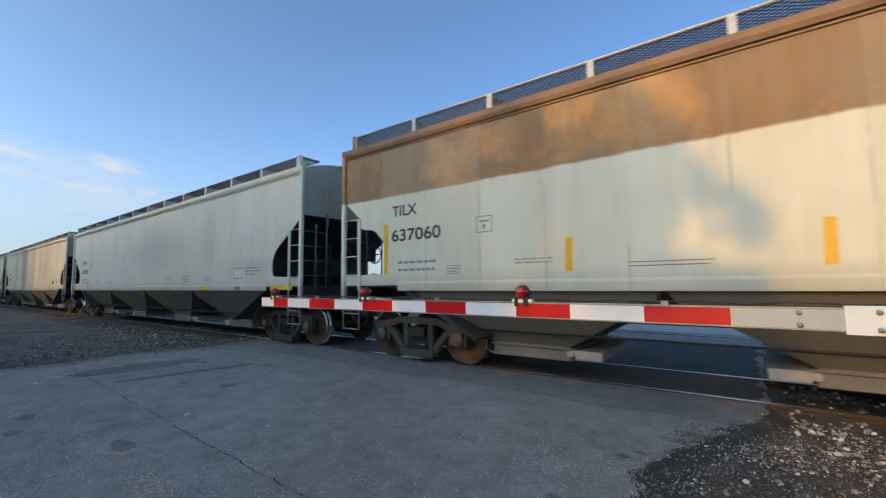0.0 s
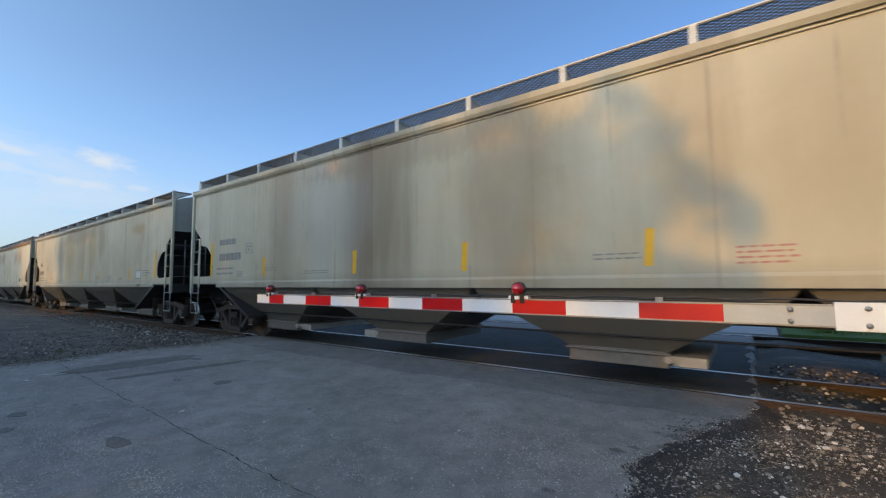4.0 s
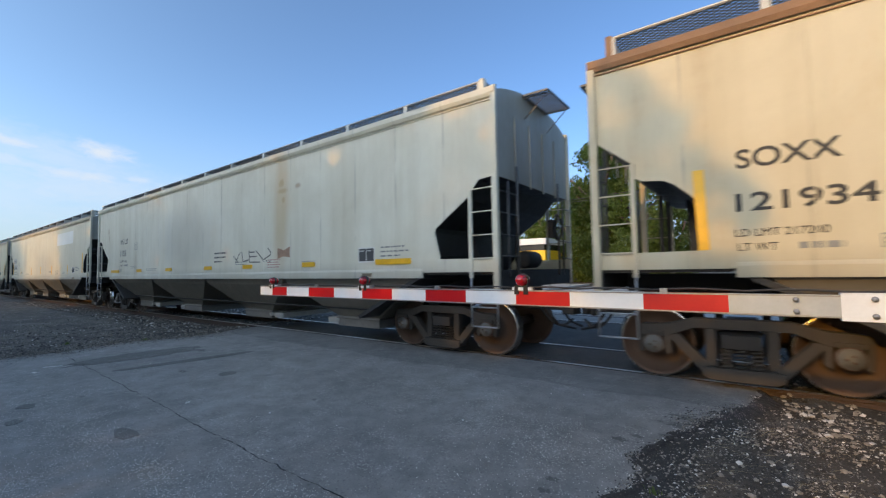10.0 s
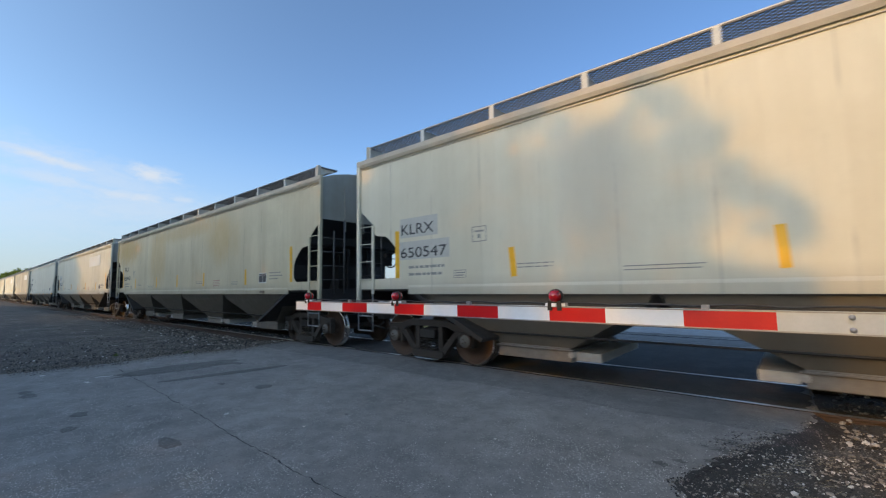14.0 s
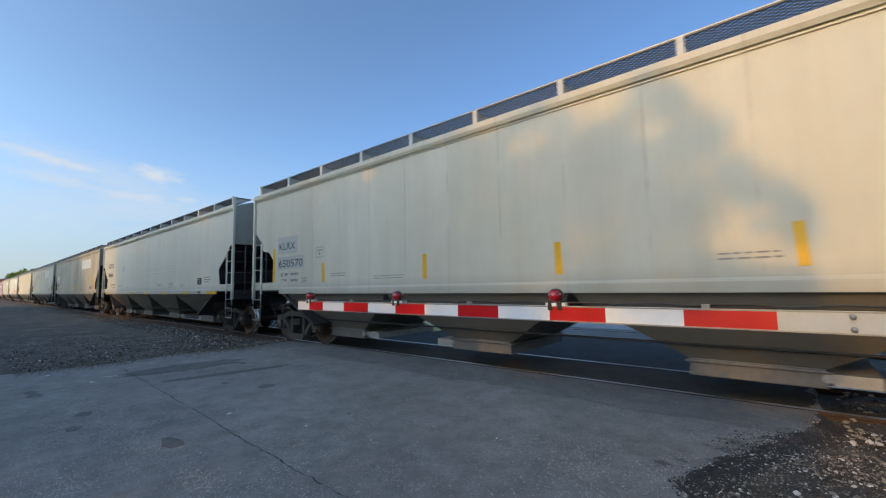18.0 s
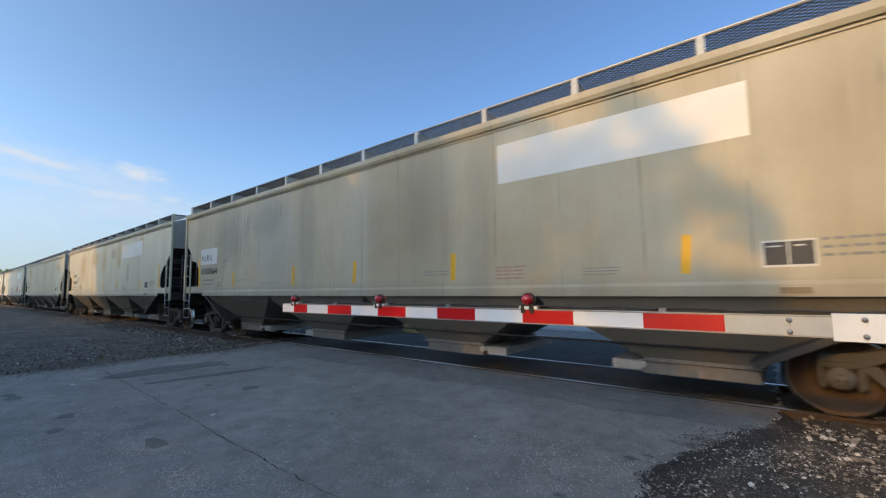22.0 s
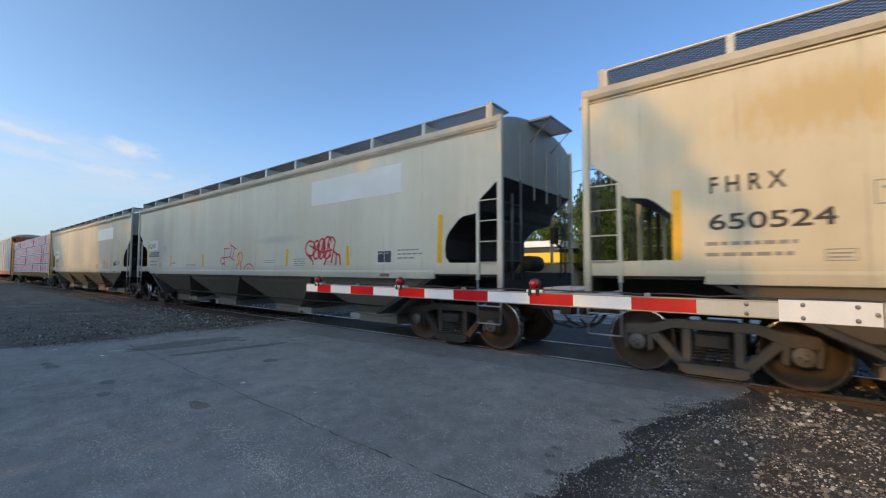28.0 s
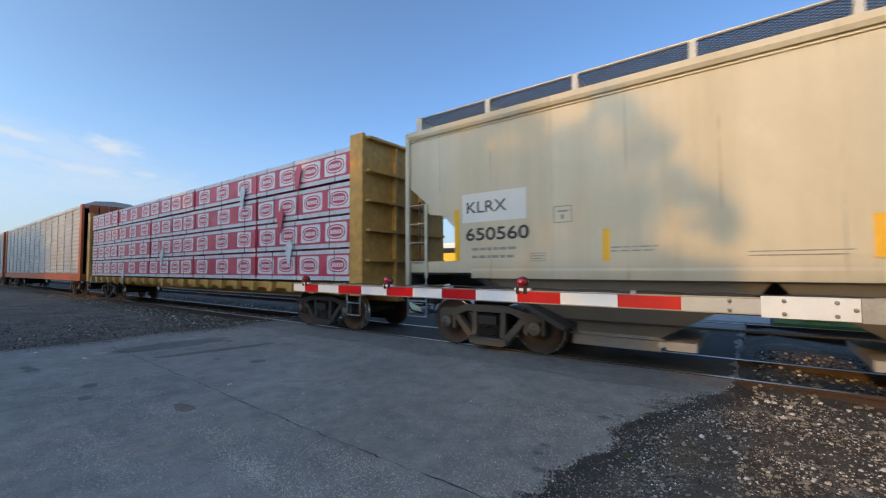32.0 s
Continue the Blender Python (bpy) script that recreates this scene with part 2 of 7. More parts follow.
    # each sheet of the side a little lighter or darker
    cell = n.new("ShaderNodeMath")
    cell.operation = "SNAP"
    cell.inputs[1].default_value = 2.27
    l.new(sep.outputs["X"], cell.inputs[0])
    wn_ = n.new("ShaderNodeTexWhiteNoise")
    wn_.noise_dimensions = "1D"
    l.new(cell.outputs[0], wn_.inputs["W"])
    c1 = blend(n, l, ramp(n, l, wn_.outputs["Value"], [(0, (0.0,) * 3), (1, (0.12 + 0.3 * streak,) * 3)]), c1, dirty)
    # dirt thrown up on the lowest strip
    low = n.new("ShaderNodeMapRange")
    low.inputs["From Min"].default_value, low.inputs["From Max"].default_value = 1.75, 1.35
    low.inputs["To Max"].default_value = 0.45
    l.new(sep.outputs["Z"], low.inputs["Value"])
    c1 = blend(n, l, low.outputs["Result"], c1, (0.13, 0.115, 0.095))
    l.new(c1, p.inputs["Base Color"])
    l.new(ramp(n, l, fine, [(0.3, (gloss,) * 3), (0.75, (min(1, gloss + 0.25),) * 3)]), p.inputs["Roughness"])
    hh = blend(n, l, 0.5, big, grain, "ADD")
    bump(n, l, p, hh, 0.25, 0.012)
    return m


M = {}
M["steel_dark"] = plain("dark_dirty_steel", (0.024, 0.021, 0.019), 0.75, 0.0, 0.5)
# one near-black tone for slope sheets, bolster webs and brake hoses
M["black"] = plain("near_black_finish", (0.024, 0.023, 0.022), 0.6, 0.0, 0.4)


def by_thing(m, other):
    """Mixes another tone into a material, more on some things than on others."""
    n, l = m.node_tree.nodes, m.node_tree.links
    p = n["Principled BSDF"]
    own = p.inputs["Base Color"].links[0].from_socket
    info = n.new("ShaderNodeObjectInfo")
    l.new(blend(n, l, ramp(n, l, info.outputs["Random"], [(0.35, (0, 0, 0)), (1.0, (0.75,) * 3)]), own, other), p.inputs["Base Color"])
    return m


M["side_frame"] = by_thing(plain("brown_cast_steel", (0.034, 0.027, 0.022), 0.8, 0.0, 0.5, 4), (0.10, 0.088, 0.072))
M["wheel"] = by_thing(plain("rusty_wheel", (0.042, 0.027, 0.019), 0.7, 0.2, 0.5, 5), (0.10, 0.056, 0.034))
M["cap"] = plain("greasy_bearing_cap", (0.12, 0.115, 0.105), 0.6, 0.2, 0.3)
M["tread"] = plain("polished_tread", (0.55, 0.53, 0.50), 0.25, 1.0, 0.1)
M["galv"] = plain("galvanised_steel", (0.32, 0.33, 0.34), 0.5, 0.6, 0.25)
M["grate"] = plain("dull_walkway_grating", (0.10, 0.10, 0.10), 0.5, 0.3, 0.3)
M["spray_red"] = plain("red_spray_paint", (0.50, 0.012, 0.025), 0.5, 0, 0.2)
M["spray_black"] = plain("thin_black_spray_paint", (0.05, 0.05, 0.05), 0.7, 0, 0.4)
M["spray_grey"] = plain("faded_grey_spray_paint", (0.15, 0.14, 0.12), 0.7, 0, 0.4)


def faded(m, below):
    """Thin repaint, worn down in places to the tone of the paint below."""
    n, l = m.node_tree.nodes, m.node_tree.links
    p = n["Principled BSDF"]
    own = p.inputs["Base Color"].links[0].from_socket
    a = noise_node(n, l, n.new("ShaderNodeTexCoord").outputs["Object"], 0.7, 5, 0.55)
    l.new(blend(n, l, ramp(n, l, a, [(0.40, (0.8,) * 3), (0.62, (0, 0, 0))]), own, below), p.inputs["Base Color"])
    return m


M["patch_bright"] = faded(plain("fresh_white_repaint", (0.72, 0.725, 0.70), 0.4, 0, 0.07, 1.2), (0.67, 0.66, 0.60))
M["yellow"] = plain("faded_yellow_reflector", (0.80, 0.44, 0.02), 0.45, 0, 0.15)
M["ink"] = plain("black_lettering", (0.028, 0.030, 0.032), 0.6, 0, 0.35)
M["ink_faint"] = plain("faint_lettering", (0.25, 0.25, 0.235), 0.7, 0, 0.3)
M["ink_red"] = plain("red_lettering", (0.42, 0.20, 0.18), 0.6, 0, 0.3)
M["white"] = plain("white_paint", (0.72, 0.72, 0.70), 0.5, 0, 0.1)
M["bracket"] = plain("pale_bracket_paint", (0.58, 0.58, 0.54), 0.6, 0, 0.2)
M["plate"] = plain("brown_maker_plate", (0.20, 0.16, 0.11), 0.5, 0.3, 0.3, 12)
M["pad_pale"] = plain("pale_pad_paint", (0.66, 0.655, 0.615), 0.5, 0, 0.1, 2)
M["pad_grey"] = plain("grey_pad_paint", (0.36, 0.36, 0.36), 0.6, 0, 0.12)
M["bow"] = plain("faded_brown_paint", (0.33, 0.20, 0.13), 0.7, 0, 0.35, 9)
M["panel_dark"] = plain("dark_data_panel", (0.06, 0.06, 0.06), 0.6, 0, 0.3)
M["patch_grey"] = plain("grey_paint_patch", (0.47, 0.465, 0.42), 0.5, 0, 0.12)
M["patch"] = faded(plain("pale_paint_patch", (0.73, 0.735, 0.71), 0.5, 0, 0.08), (0.66, 0.64, 0.57))
M["arm_white"] = plain("white_reflective_sheet", (0.80, 0.84, 0.88), 0.35, 0, 0.05)
M["arm_grey"] = plain("dull_aluminium_sheet", (0.44, 0.48, 0.52), 0.4, 0.3, 0.08)
M["arm_red"] = plain("red_reflective_sheet", (0.56, 0.008, 0.012), 0.35, 0, 0.08)
M["rail"] = plain("rusty_rail", (0.062, 0.038, 0.027), 0.8, 0.2, 0.4)
M["rail_top"] = plain("worn_railhead", (0.52, 0.49, 0.46), 0.36, 0.9, 0.2, 3)
M["tie"] = plain("weathered_tie", (0.10, 0.078, 0.06), 0.9, 0, 0.4, 3)
M["bark"] = plain("bark", (0.10, 0.075, 0.055), 0.95, 0, 0.4)
M["pole"] = plain("weathered_pole_wood", (0.22, 0.17, 0.12), 0.9, 0, 0.3)
M["wire"] = plain("wire_sheath", (0.03, 0.03, 0.03), 0.6)
M["orange"] = plain("orange_car_paint", (0.42, 0.10, 0.03), 0.55, 0, 0.3)
M["beam"] = plain("centerbeam_yellow_paint", (0.58, 0.31, 0.075), 0.6, 0, 0.3)
M["rack"] = plain("galvanised_rack_panel", (0.50, 0.50, 0.48), 0.5, 0.3, 0.2)


def lens_glass(name, col):
    m, n, l, p = mat(name)
    p.inputs["Base Color"].default_value = (*col, 1)
    p.inputs["Roughness"].default_value = 0.08
    p.inputs["Coat Weight"].default_value = 1.0
    return m


M["lamp_red"] = lens_glass("red_lamp_lens", (0.36, 0.003, 0.008))


def asphalt(name, dark, light, blot):
    m, n, l, p = mat(name)
    co = n.new("ShaderNodeTexCoord").outputs["Object"]
    big = noise_node(n, l, co, 0.45, 6, 0.62)
    mid = noise_node(n, l, co, 3.5, 8, 0.7)
    grit = noise_node(n, l, co, 95.0, 3, 0.7)
    vor = n.new("ShaderNodeTexVoronoi")
    vor.inputs["Scale"].default_value = 130.0
    l.new(co, vor.inputs["Vector"])
    c = ramp(n, l, big, [(0.32, dark), (0.68, light)])
    c = blend(n, l, 0.42, c, ramp(n, l, mid, [(0.36, tuple(0.8 * a for a in dark)), (0.64, tuple(1.12 * a for a in light))]))
    wear = noise_node(n, l, co, 0.9, 5, 0.65, (1, 1, 1), 0.6, (3.1, 7.7, 0))
    c = blend(n, l, ramp(n, l, wear, [(0.55, (0, 0, 0)), (0.75, (0.35,) * 3)]), c, tuple(0.5 * (a + b) for a, b in zip(light, blot)))
    speck = n.new("ShaderNodeMath")
    speck.operation = "MULTIPLY_ADD"
    speck.inputs[1].default_value, speck.inputs[2].default_value = 0.35, -0.17
    l.new(wear, speck.inputs[0])
    lifted = n.new("ShaderNodeMath")
    l.new(grit, lifted.inputs[0])
    l.new(speck.outputs[0], lifted.inputs[1])
    c = blend(n, l, ramp(n, l, lifted.outputs[0], [(0.60, (0, 0, 0)), (0.78, (0.35,) * 3)]), c, blot)
    # single pale and dark chips of the aggregate, gathered where the binder has worn away
    chip = n.new("ShaderNodeTexVoronoi")
    chip.inputs["Scale"].default_value = 95.0
    l.new(co, chip.inputs["Vector"])
    pick = n.new("ShaderNodeSeparateColor")
    l.new(chip.outputs["Color"], pick.inputs[0])
    bare = noise_node(n, l, co, 1.6, 6, 0.7, (1, 1, 1), 0.5, (9.0, 2.0, 0))
    sel = n.new("ShaderNodeMath")
    sel.operation = "MULTIPLY_ADD"
    sel.inputs[1].default_value = 0.95
    l.new(bare, sel.inputs[0])
    l.new(pick.outputs[0], sel.inputs[2])
    c = blend(n, l, chips(n, l, sel.outputs[0], 1.38, 1.50, 0.55), c, blot)
    c = blend(n, l, chips(n, l, pick.outputs[1], 0.92, 0.97, 0.45), c, tuple(0.35 * a for a in dark))
    c = blend(n, l, ramp(n, l, grit, [(0.22, (0.5,) * 3), (0.42, (0, 0, 0))]), c, tuple(0.4 * a for a in dark))
    l.new(c, p.inputs["Base Color"])
    p.inputs["Roughness"].default_value = 0.88
    h = blend(n, l, 0.5, grit, vor.outputs["Distance"], "ADD")
    bump(n, l, p, h, 0.55, 0.006)
    return m


M["asphalt"] = asphalt("worn_asphalt", (0.160, 0.154, 0.144), (0.270, 0.258, 0.240), (0.56, 0.53, 0.49))
M["asphalt_new"] = asphalt("dark_asphalt_patch", (0.092, 0.088, 0.083), (0.160, 0.153, 0.143), (0.34, 0.33, 0.31))
M["asphalt_apron"] = asphalt("apron_asphalt", (0.126, 0.120, 0.113), (0.212, 0.203, 0.190), (0.42, 0.41, 0.38))
M["asphalt_deep"] = asphalt("dark_crossing_asphalt", (0.030, 0.029, 0.028), (0.062, 0.059, 0.055), (0.16, 0.15, 0.14))
M["fringe"] = asphalt("tarry_fringe", (0.013, 0.012, 0.011), (0.042, 0.038, 0.034), (0.42, 0.33, 0.31))
M["tar"] = plain("crack_tar", (0.022, 0.022, 0.023), 0.9, 0, 0.3)
M["gravel"] = asphalt("gravel_ground", (0.026, 0.022, 0.018), (0.115, 0.098, 0.077), (0.58, 0.54, 0.48))
M["stone"] = plain("crushed_stone", (0.26, 0.23, 0.19), 0.9, 0, 0.5, 9)
M["stone_pale"] = plain("pale_crushed_stone", (0.62, 0.59, 0.54), 0.9, 0, 0.35, 9)
M["stone_dark"] = plain("dark_crushed_stone", (0.042, 0.039, 0.036), 0.9, 0, 0.4, 9)
M["grass"] = plain("grass", (0.085, 0.14, 0.03), 0.9, 0, 0.5, 3)


def leaf_mat(name, a, b):
    m, n, l, p = mat(name)
    co = n.new("ShaderNodeTexCoord").outputs["Object"]
    big = noise_node(n, l, co, 0.6, 4)
    rnd = n.new("ShaderNodeNewGeometry").outputs["Random Per Island"]
    c = blend(n, l, 0.5, ramp(n, l, big, [(0.3, a), (0.7, b)]), ramp(n, l, rnd, [(0.0, a), (1.0, b)]))
    l.new(c, p.inputs["Base Color"])
    p.inputs["Roughness"].default_value = 0.6
    # thin blades let light through
    tr = n.new("ShaderNodeBsdfTranslucent")
    l.new(blend(n, l, 1.0, c, (1.5, 1.7, 0.7), "MULTIPLY"), tr.inputs["Color"])
    mx = n.new("ShaderNodeMixShader")
    mx.inputs["Fac"].default_value = 0.5
    l.new(p.outputs["BSDF"], mx.inputs[1])
    l.new(tr.outputs["BSDF"], mx.inputs[2])
    l.new(mx.outputs["Shader"], n["Material Output"].inputs["Surface"])
    return m


M["leaf"] = leaf_mat("tree_leaf", (0.058, 0.090, 0.020), (0.18, 0.225, 0.06))
M["leaf_dark"] = leaf_mat("dark_tree_leaf", (0.030, 0.055, 0.012), (0.09, 0.13, 0.030))

# ---- mesh helpers ----


def box(bm, x0, x1, y0, y1, z0, z1, m=0):
    v = [bm.verts.new((x, y, z)) for x in (x0, x1) for y in (y0, y1) for z in (z0, z1)]
    for f in ((0, 1, 3, 2), (4, 6, 7, 5), (0, 4, 5, 1), (2, 3, 7, 6), (0, 2, 6, 4), (1, 5, 7, 3)):
        bm.faces.new([v[i] for i in f]).material_index = m


def prism(bm, pts, y0, y1, m=0, axis="y"):
    """Extrudes a polygon given in (x, z), (y, z) or (x, y) along the third axis."""
    def at(p, q):
        return {"y": (p[0], q, p[1]), "x": (q, p[0], p[1]), "z": (p[0], p[1], q)}[axis]
    a = [bm.verts.new(at(p, y0)) for p in pts]
    b = [bm.verts.new(at(p, y1)) for p in pts]
    k = len(pts)
    fs = [bm.faces.new(a), bm.faces.new(b[::-1])]
    fs += [bm.faces.new((a[i], b[i], b[(i + 1) % k], a[(i + 1) % k])) for i in range(k)]
    for f in fs:
        f.material_index = m


def rod(bm, a, b, r, seg=6, m=0):
    a, b = Vector(a), Vector(b)
    d = (b - a).normalized()
    s = d.cross(Vector((0, 0, 1)) if abs(d.z) < 0.9 else Vector((1, 0, 0))).normalized()
    u = d.cross(s)
    rings = []
    for c in (a, b):
        rings.append([bm.verts.new(c + (s * math.cos(q) + u * math.sin(q)) * r) for q in (2 * math.pi * i / seg for i in range(seg))])
    for i in range(seg):
        f = bm.faces.new((rings[0][i], rings[0][(i + 1) % seg], rings[1][(i + 1) % seg], rings[1][i]))
        f.smooth, f.material_index = True, m
    bm.faces.new(rings[0][::-1]).material_index = m
    bm.faces.new(rings[1]).material_index = m


def lathe(bm, prof, centre, axis="y", seg=32, m=0):
    """Turns a profile of (radius, offset along the axis, material) about an axis."""
    rings = []
    for r, o, *_ in prof:
        ring = []
        for i in range(seg):
            q = 2 * math.pi * i / seg
            c, s = r * math.cos(q), r * math.sin(q)
            v = {"y": (c, o, s), "z": (c, s, o), "x": (o, c, s)}[axis]
            ring.append(bm.verts.new(Vector(centre) + Vector(v)))
        rings.append(ring)
    for k in range(len(rings) - 1):
        for i in range(seg):
            f = bm.faces.new((rings[k][i], rings[k][(i + 1) % seg], rings[k + 1][(i + 1) % seg], rings[k + 1][i]))
            f.smooth, f.material_index = True, prof[k + 1][2] if len(prof[k + 1]) > 2 else m


def tube(bm, pts, r, seg=6, m=0):
    """One bent tube through the points."""
    pts = [Vector(p) for p in pts]
    rings = []
    for i, c in enumerate(pts):
        d = (pts[min(i + 1, len(pts) - 1)] - pts[max(i - 1, 0)]).normalized()
        s = d.cross(Vector((0, 0, 1)) if abs(d.z) < 0.9 else Vector((1, 0, 0))).normalized()
        u = d.cross(s)
        rings.append([bm.verts.new(c + (s * math.cos(q) + u * math.sin(q)) * r) for q in (2 * math.pi * k / seg for k in range(seg))])
    for a, b in zip(rings, rings[1:]):
        for i in range(seg):
            f = bm.faces.new((a[i], a[(i + 1) % seg], b[(i + 1) % seg], b[i]))
            f.smooth, f.material_index = True, m
    bm.faces.new(rings[0][::-1])
    bm.faces.new(rings[-1])


def finish(bm, name, mats, smooth=False):
    bmesh.ops.recalc_face_normals(bm, faces=bm.faces)
    me = bpy.data.meshes.new(name)
    bm.to_mesh(me)
    bm.free()
    for x in (mats if isinstance(mats, (list, tuple)) else [mats]):
        me.materials.append(x)
    return me


def part(name, bm, material, parent, label="", at=None):
    """Links a bmesh, or a mesh made before, as one object under a thing or part."""
    me = bm if isinstance(bm, bpy.types.Mesh) else finish(bm, name, material)
    ob = new(name, me)
    ob.parent = parent
    if at is not None:
        ob.matrix_basis = at
    if label:
        ob["label"] = label
    return ob


def thing(name, label, category, group="", at=None, kind=""):
    e = new(name)
    e.empty_display_size = 0.2
    if at is not None:
        e.matrix_world = at
    return tagged(e, label, category, group, kind)


def solid(name, bm, material, label="", category="", kind="", group=""):
    return tagged(new(name, finish(bm, name, material)), label, category, group, kind)

# ---- the ground, the road and the track ----
TRACK_Y = 8.2
RAIL_H = 0.165
ROAD_X0 = -11.2
rng = random.Random(4)


def edge_wobble(p, amp, k=1.7, seed=0.0):
    return amp * noise.noise(Vector((p * k, seed, 0.3))) + 0.35 * amp * noise.noise(Vector((p * k * 4.3, seed + 9, 0.7)))


ROAD_EDGE = [(-30.0, -0.5), (2.5, -0.5), (3.5, -0.45), (4.2, -0.23), (4.5, -0.35), (5.0, -0.19), (5.5, -0.03), (6.0, 0.17), (6.5, 0.36), (7.0, 0.49), (7.4, 0.46), (40.0, 0.6)]


def road_edge(y):
    """The broken right edge of the asphalt."""
    for (y0, x0), (y1, x1) in zip(ROAD_EDGE, ROAD_EDGE[1:]):
        if y <= y1:
            break
    return x0 + (x1 - x0) * (y - y0) / (y1 - y0) + edge_wobble(y, 0.05, 3.1, 3.0) + 0.05 * noise.noise(Vector((y * 9.0, 7, 2)))


def ground_height(x, y):
    z = -0.035 + 0.02 * noise.noise(Vector((x * 0.3, y * 0.3, 0)))
    off = max(0.0, ROAD_X0 - 0.3 - x, x - 0.75)
    for yc in (TRACK_Y, TRACK_Y + 5.4):
        d = abs(y - yc)
        if off > 0 and d < 2.6:
            z -= min(1.0, off / 1.6) * min(1.0, (2.6 - d) / 0.8) * 0.14
    if off <= 0 and y > 6.0:
        z -= 0.06
    return z


bm = bmesh.new()
xs = [-2500, -900, -400, -200, -120] + [-80 + 2 * i for i in range(33)] + [-14 + 0.25 * i for i in range(77)] + [6 + 2 * i for i in range(40)] + [100, 200, 400, 900, 2500]
ys = [-900, -300, -120, -60, -40, -30, -20, -14, -10, -6, -3, 0, 2, 4] + [5 + 0.25 * i for i in range(50)] + [18 + 2 * i for i in range(32)] + [110, 160, 260, 500, 1100, 2500]
grid = [[bm.verts.new((x, y, ground_height(x, y))) for y in ys] for x in xs]
for i in range(len(xs) - 1):
    for j in range(len(ys) - 1):
        bm.faces.new((grid[i][j], grid[i + 1][j], grid[i + 1][j + 1], grid[i][j + 1])).smooth = True
ground = solid("ground", bm, M["gravel"], "dark compacted gravel ground beside the railway", "ground", "structure")

# the road slab, with its ragged edges
bm = bmesh.new()
right, left = [], []
y = -30.0
while y < 40:
    right.append((road_edge(y), y))
    left.append((ROAD_X0 + 0.25 * (y - 3) * 0.3 + edge_wobble(y, 0.35, 0.8, 8.0), y))
    y += 0.08
top = [[bm.verts.new((x, yy, -0.012)) for x, yy in side] for side in (left, right)]
low = [[bm.verts.new((x + d, yy, -0.09)) for x, yy in side] for side, d in ((left, -0.1), (right, 0.03))]
for i in range(len(left) - 1):
    bm.faces.new((top[0][i], top[1][i], top[1][i + 1], top[0][i + 1]))
    bm.faces.new((low[0][i], top[0][i], top[0][i + 1], low[0][i + 1]))
    bm.faces.new((top[1][i], low[1][i], low[1][i + 1], top[1][i + 1]))
road = solid("road", bm, M["asphalt"], "worn grey asphalt road over the railway crossing", "road", "structure")

# crumbled tarry fringe along the broken edge
bm = bmesh.new()
y, rows_ = 1.2, []
while y < 7.3:
    inner = 0.01 + 0.12 * abs(noise.noise(Vector((y * 3.7, 4, 1)))) + 0.09 * abs(noise.noise(Vector((y * 13, 4, 1))))
    outer = 0.07 + 0.20 * abs(noise.noise(Vector((y * 2.1, 9, 1)))) + 0.12 * abs(noise.noise(Vector((y * 11, 8, 1))))
    e = road_edge(y)
    rows_.append([bm.verts.new(p) for p in ((e - inner, y, -0.0095), (e, y, -0.008), (e + 0.04, y, -0.026), (e + outer, y, ground_height(e + outer, y) - 0.004))])
    y += 0.05
for p, q in zip(rows_, rows_[1:]):
    for k in range(3):
        bm.faces.new((p[k], p[k + 1], q[k + 1], q[k]))
tagged(new("asphalt_fringe", finish(bm, "asphalt_fringe", M["fringe"])), "black crumbling tarry edge of the road", "pavement", kind="structure")

# dark strip of newer asphalt along the rails, and a patch
bm = bmesh.new()
pts = [(-11.0 + 0.35 * i + 0.0, 6.25 + edge_wobble(i * 0.35, 0.18, 0.9, 5.0)) for i in range(34)]
prism(bm, [p for p in pts if p[0] < 0.05] + [(0.20, 6.28), (0.36, 6.5), (0.43, 6.9), (0.45, 7.38), (-11.2, 7.38)], -0.05, -0.008, axis="z")
tagged(new("asphalt_apron", finish(bm, "asphalt_apron", M["asphalt_apron"])), "dark newer asphalt apron beside the rails", "pavement", kind="structure")
# surface between and beyond the rails, in a much darker tone than the road
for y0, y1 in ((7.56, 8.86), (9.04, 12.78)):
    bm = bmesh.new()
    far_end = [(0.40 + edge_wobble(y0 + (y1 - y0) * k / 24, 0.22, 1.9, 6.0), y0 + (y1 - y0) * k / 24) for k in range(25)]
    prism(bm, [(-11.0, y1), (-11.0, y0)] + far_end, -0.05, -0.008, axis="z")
    tagged(new("crossing_surface", finish(bm, "crossing_surface", M["asphalt_deep"])), "dark asphalt between and beyond the rails", "pavement", kind="structure")
bm = bmesh.new()
ring = []
for i in range(110):
    a = 2 * math.pi * i / 110
    k = 1 + 0.22 * noise.noise(Vector((math.cos(a) * 4, math.sin(a) * 4, 3))) + 0.2 * noise.noise(Vector((math.cos(a) * 11, math.sin(a) * 11, 3)))
    px, py = 1.05 * k * math.cos(a), 0.42 * k * math.sin(a)
    ring.append((-9.15 + px * 0.08 + py, 3.85 + px))
prism(bm, ring, -0.03, -0.008, axis="z")
ring = []
for i in range(30):
    a = 2 * math.pi * i / 30
    k = 1 + 0.25 * noise.noise(Vector((math.cos(a) * 2, math.sin(a) * 2, 8)))
    ring.append((-7.76 + 0.13 * k * math.cos(a) + 0.19 * math.sin(a), 4.2 + 1.05 * k * math.sin(a)))
prism(bm, ring, -0.03, -0.007, axis="z")
prism(bm, [(-6.17 + 0.12 * math.cos(i * 0.4) * (1 + 0.1 * math.sin(i)), 4.05 + 0.13 * math.sin(i * 0.4)) for i in range(15)], -0.03, -0.008, axis="z")
spot = random.Random(21)
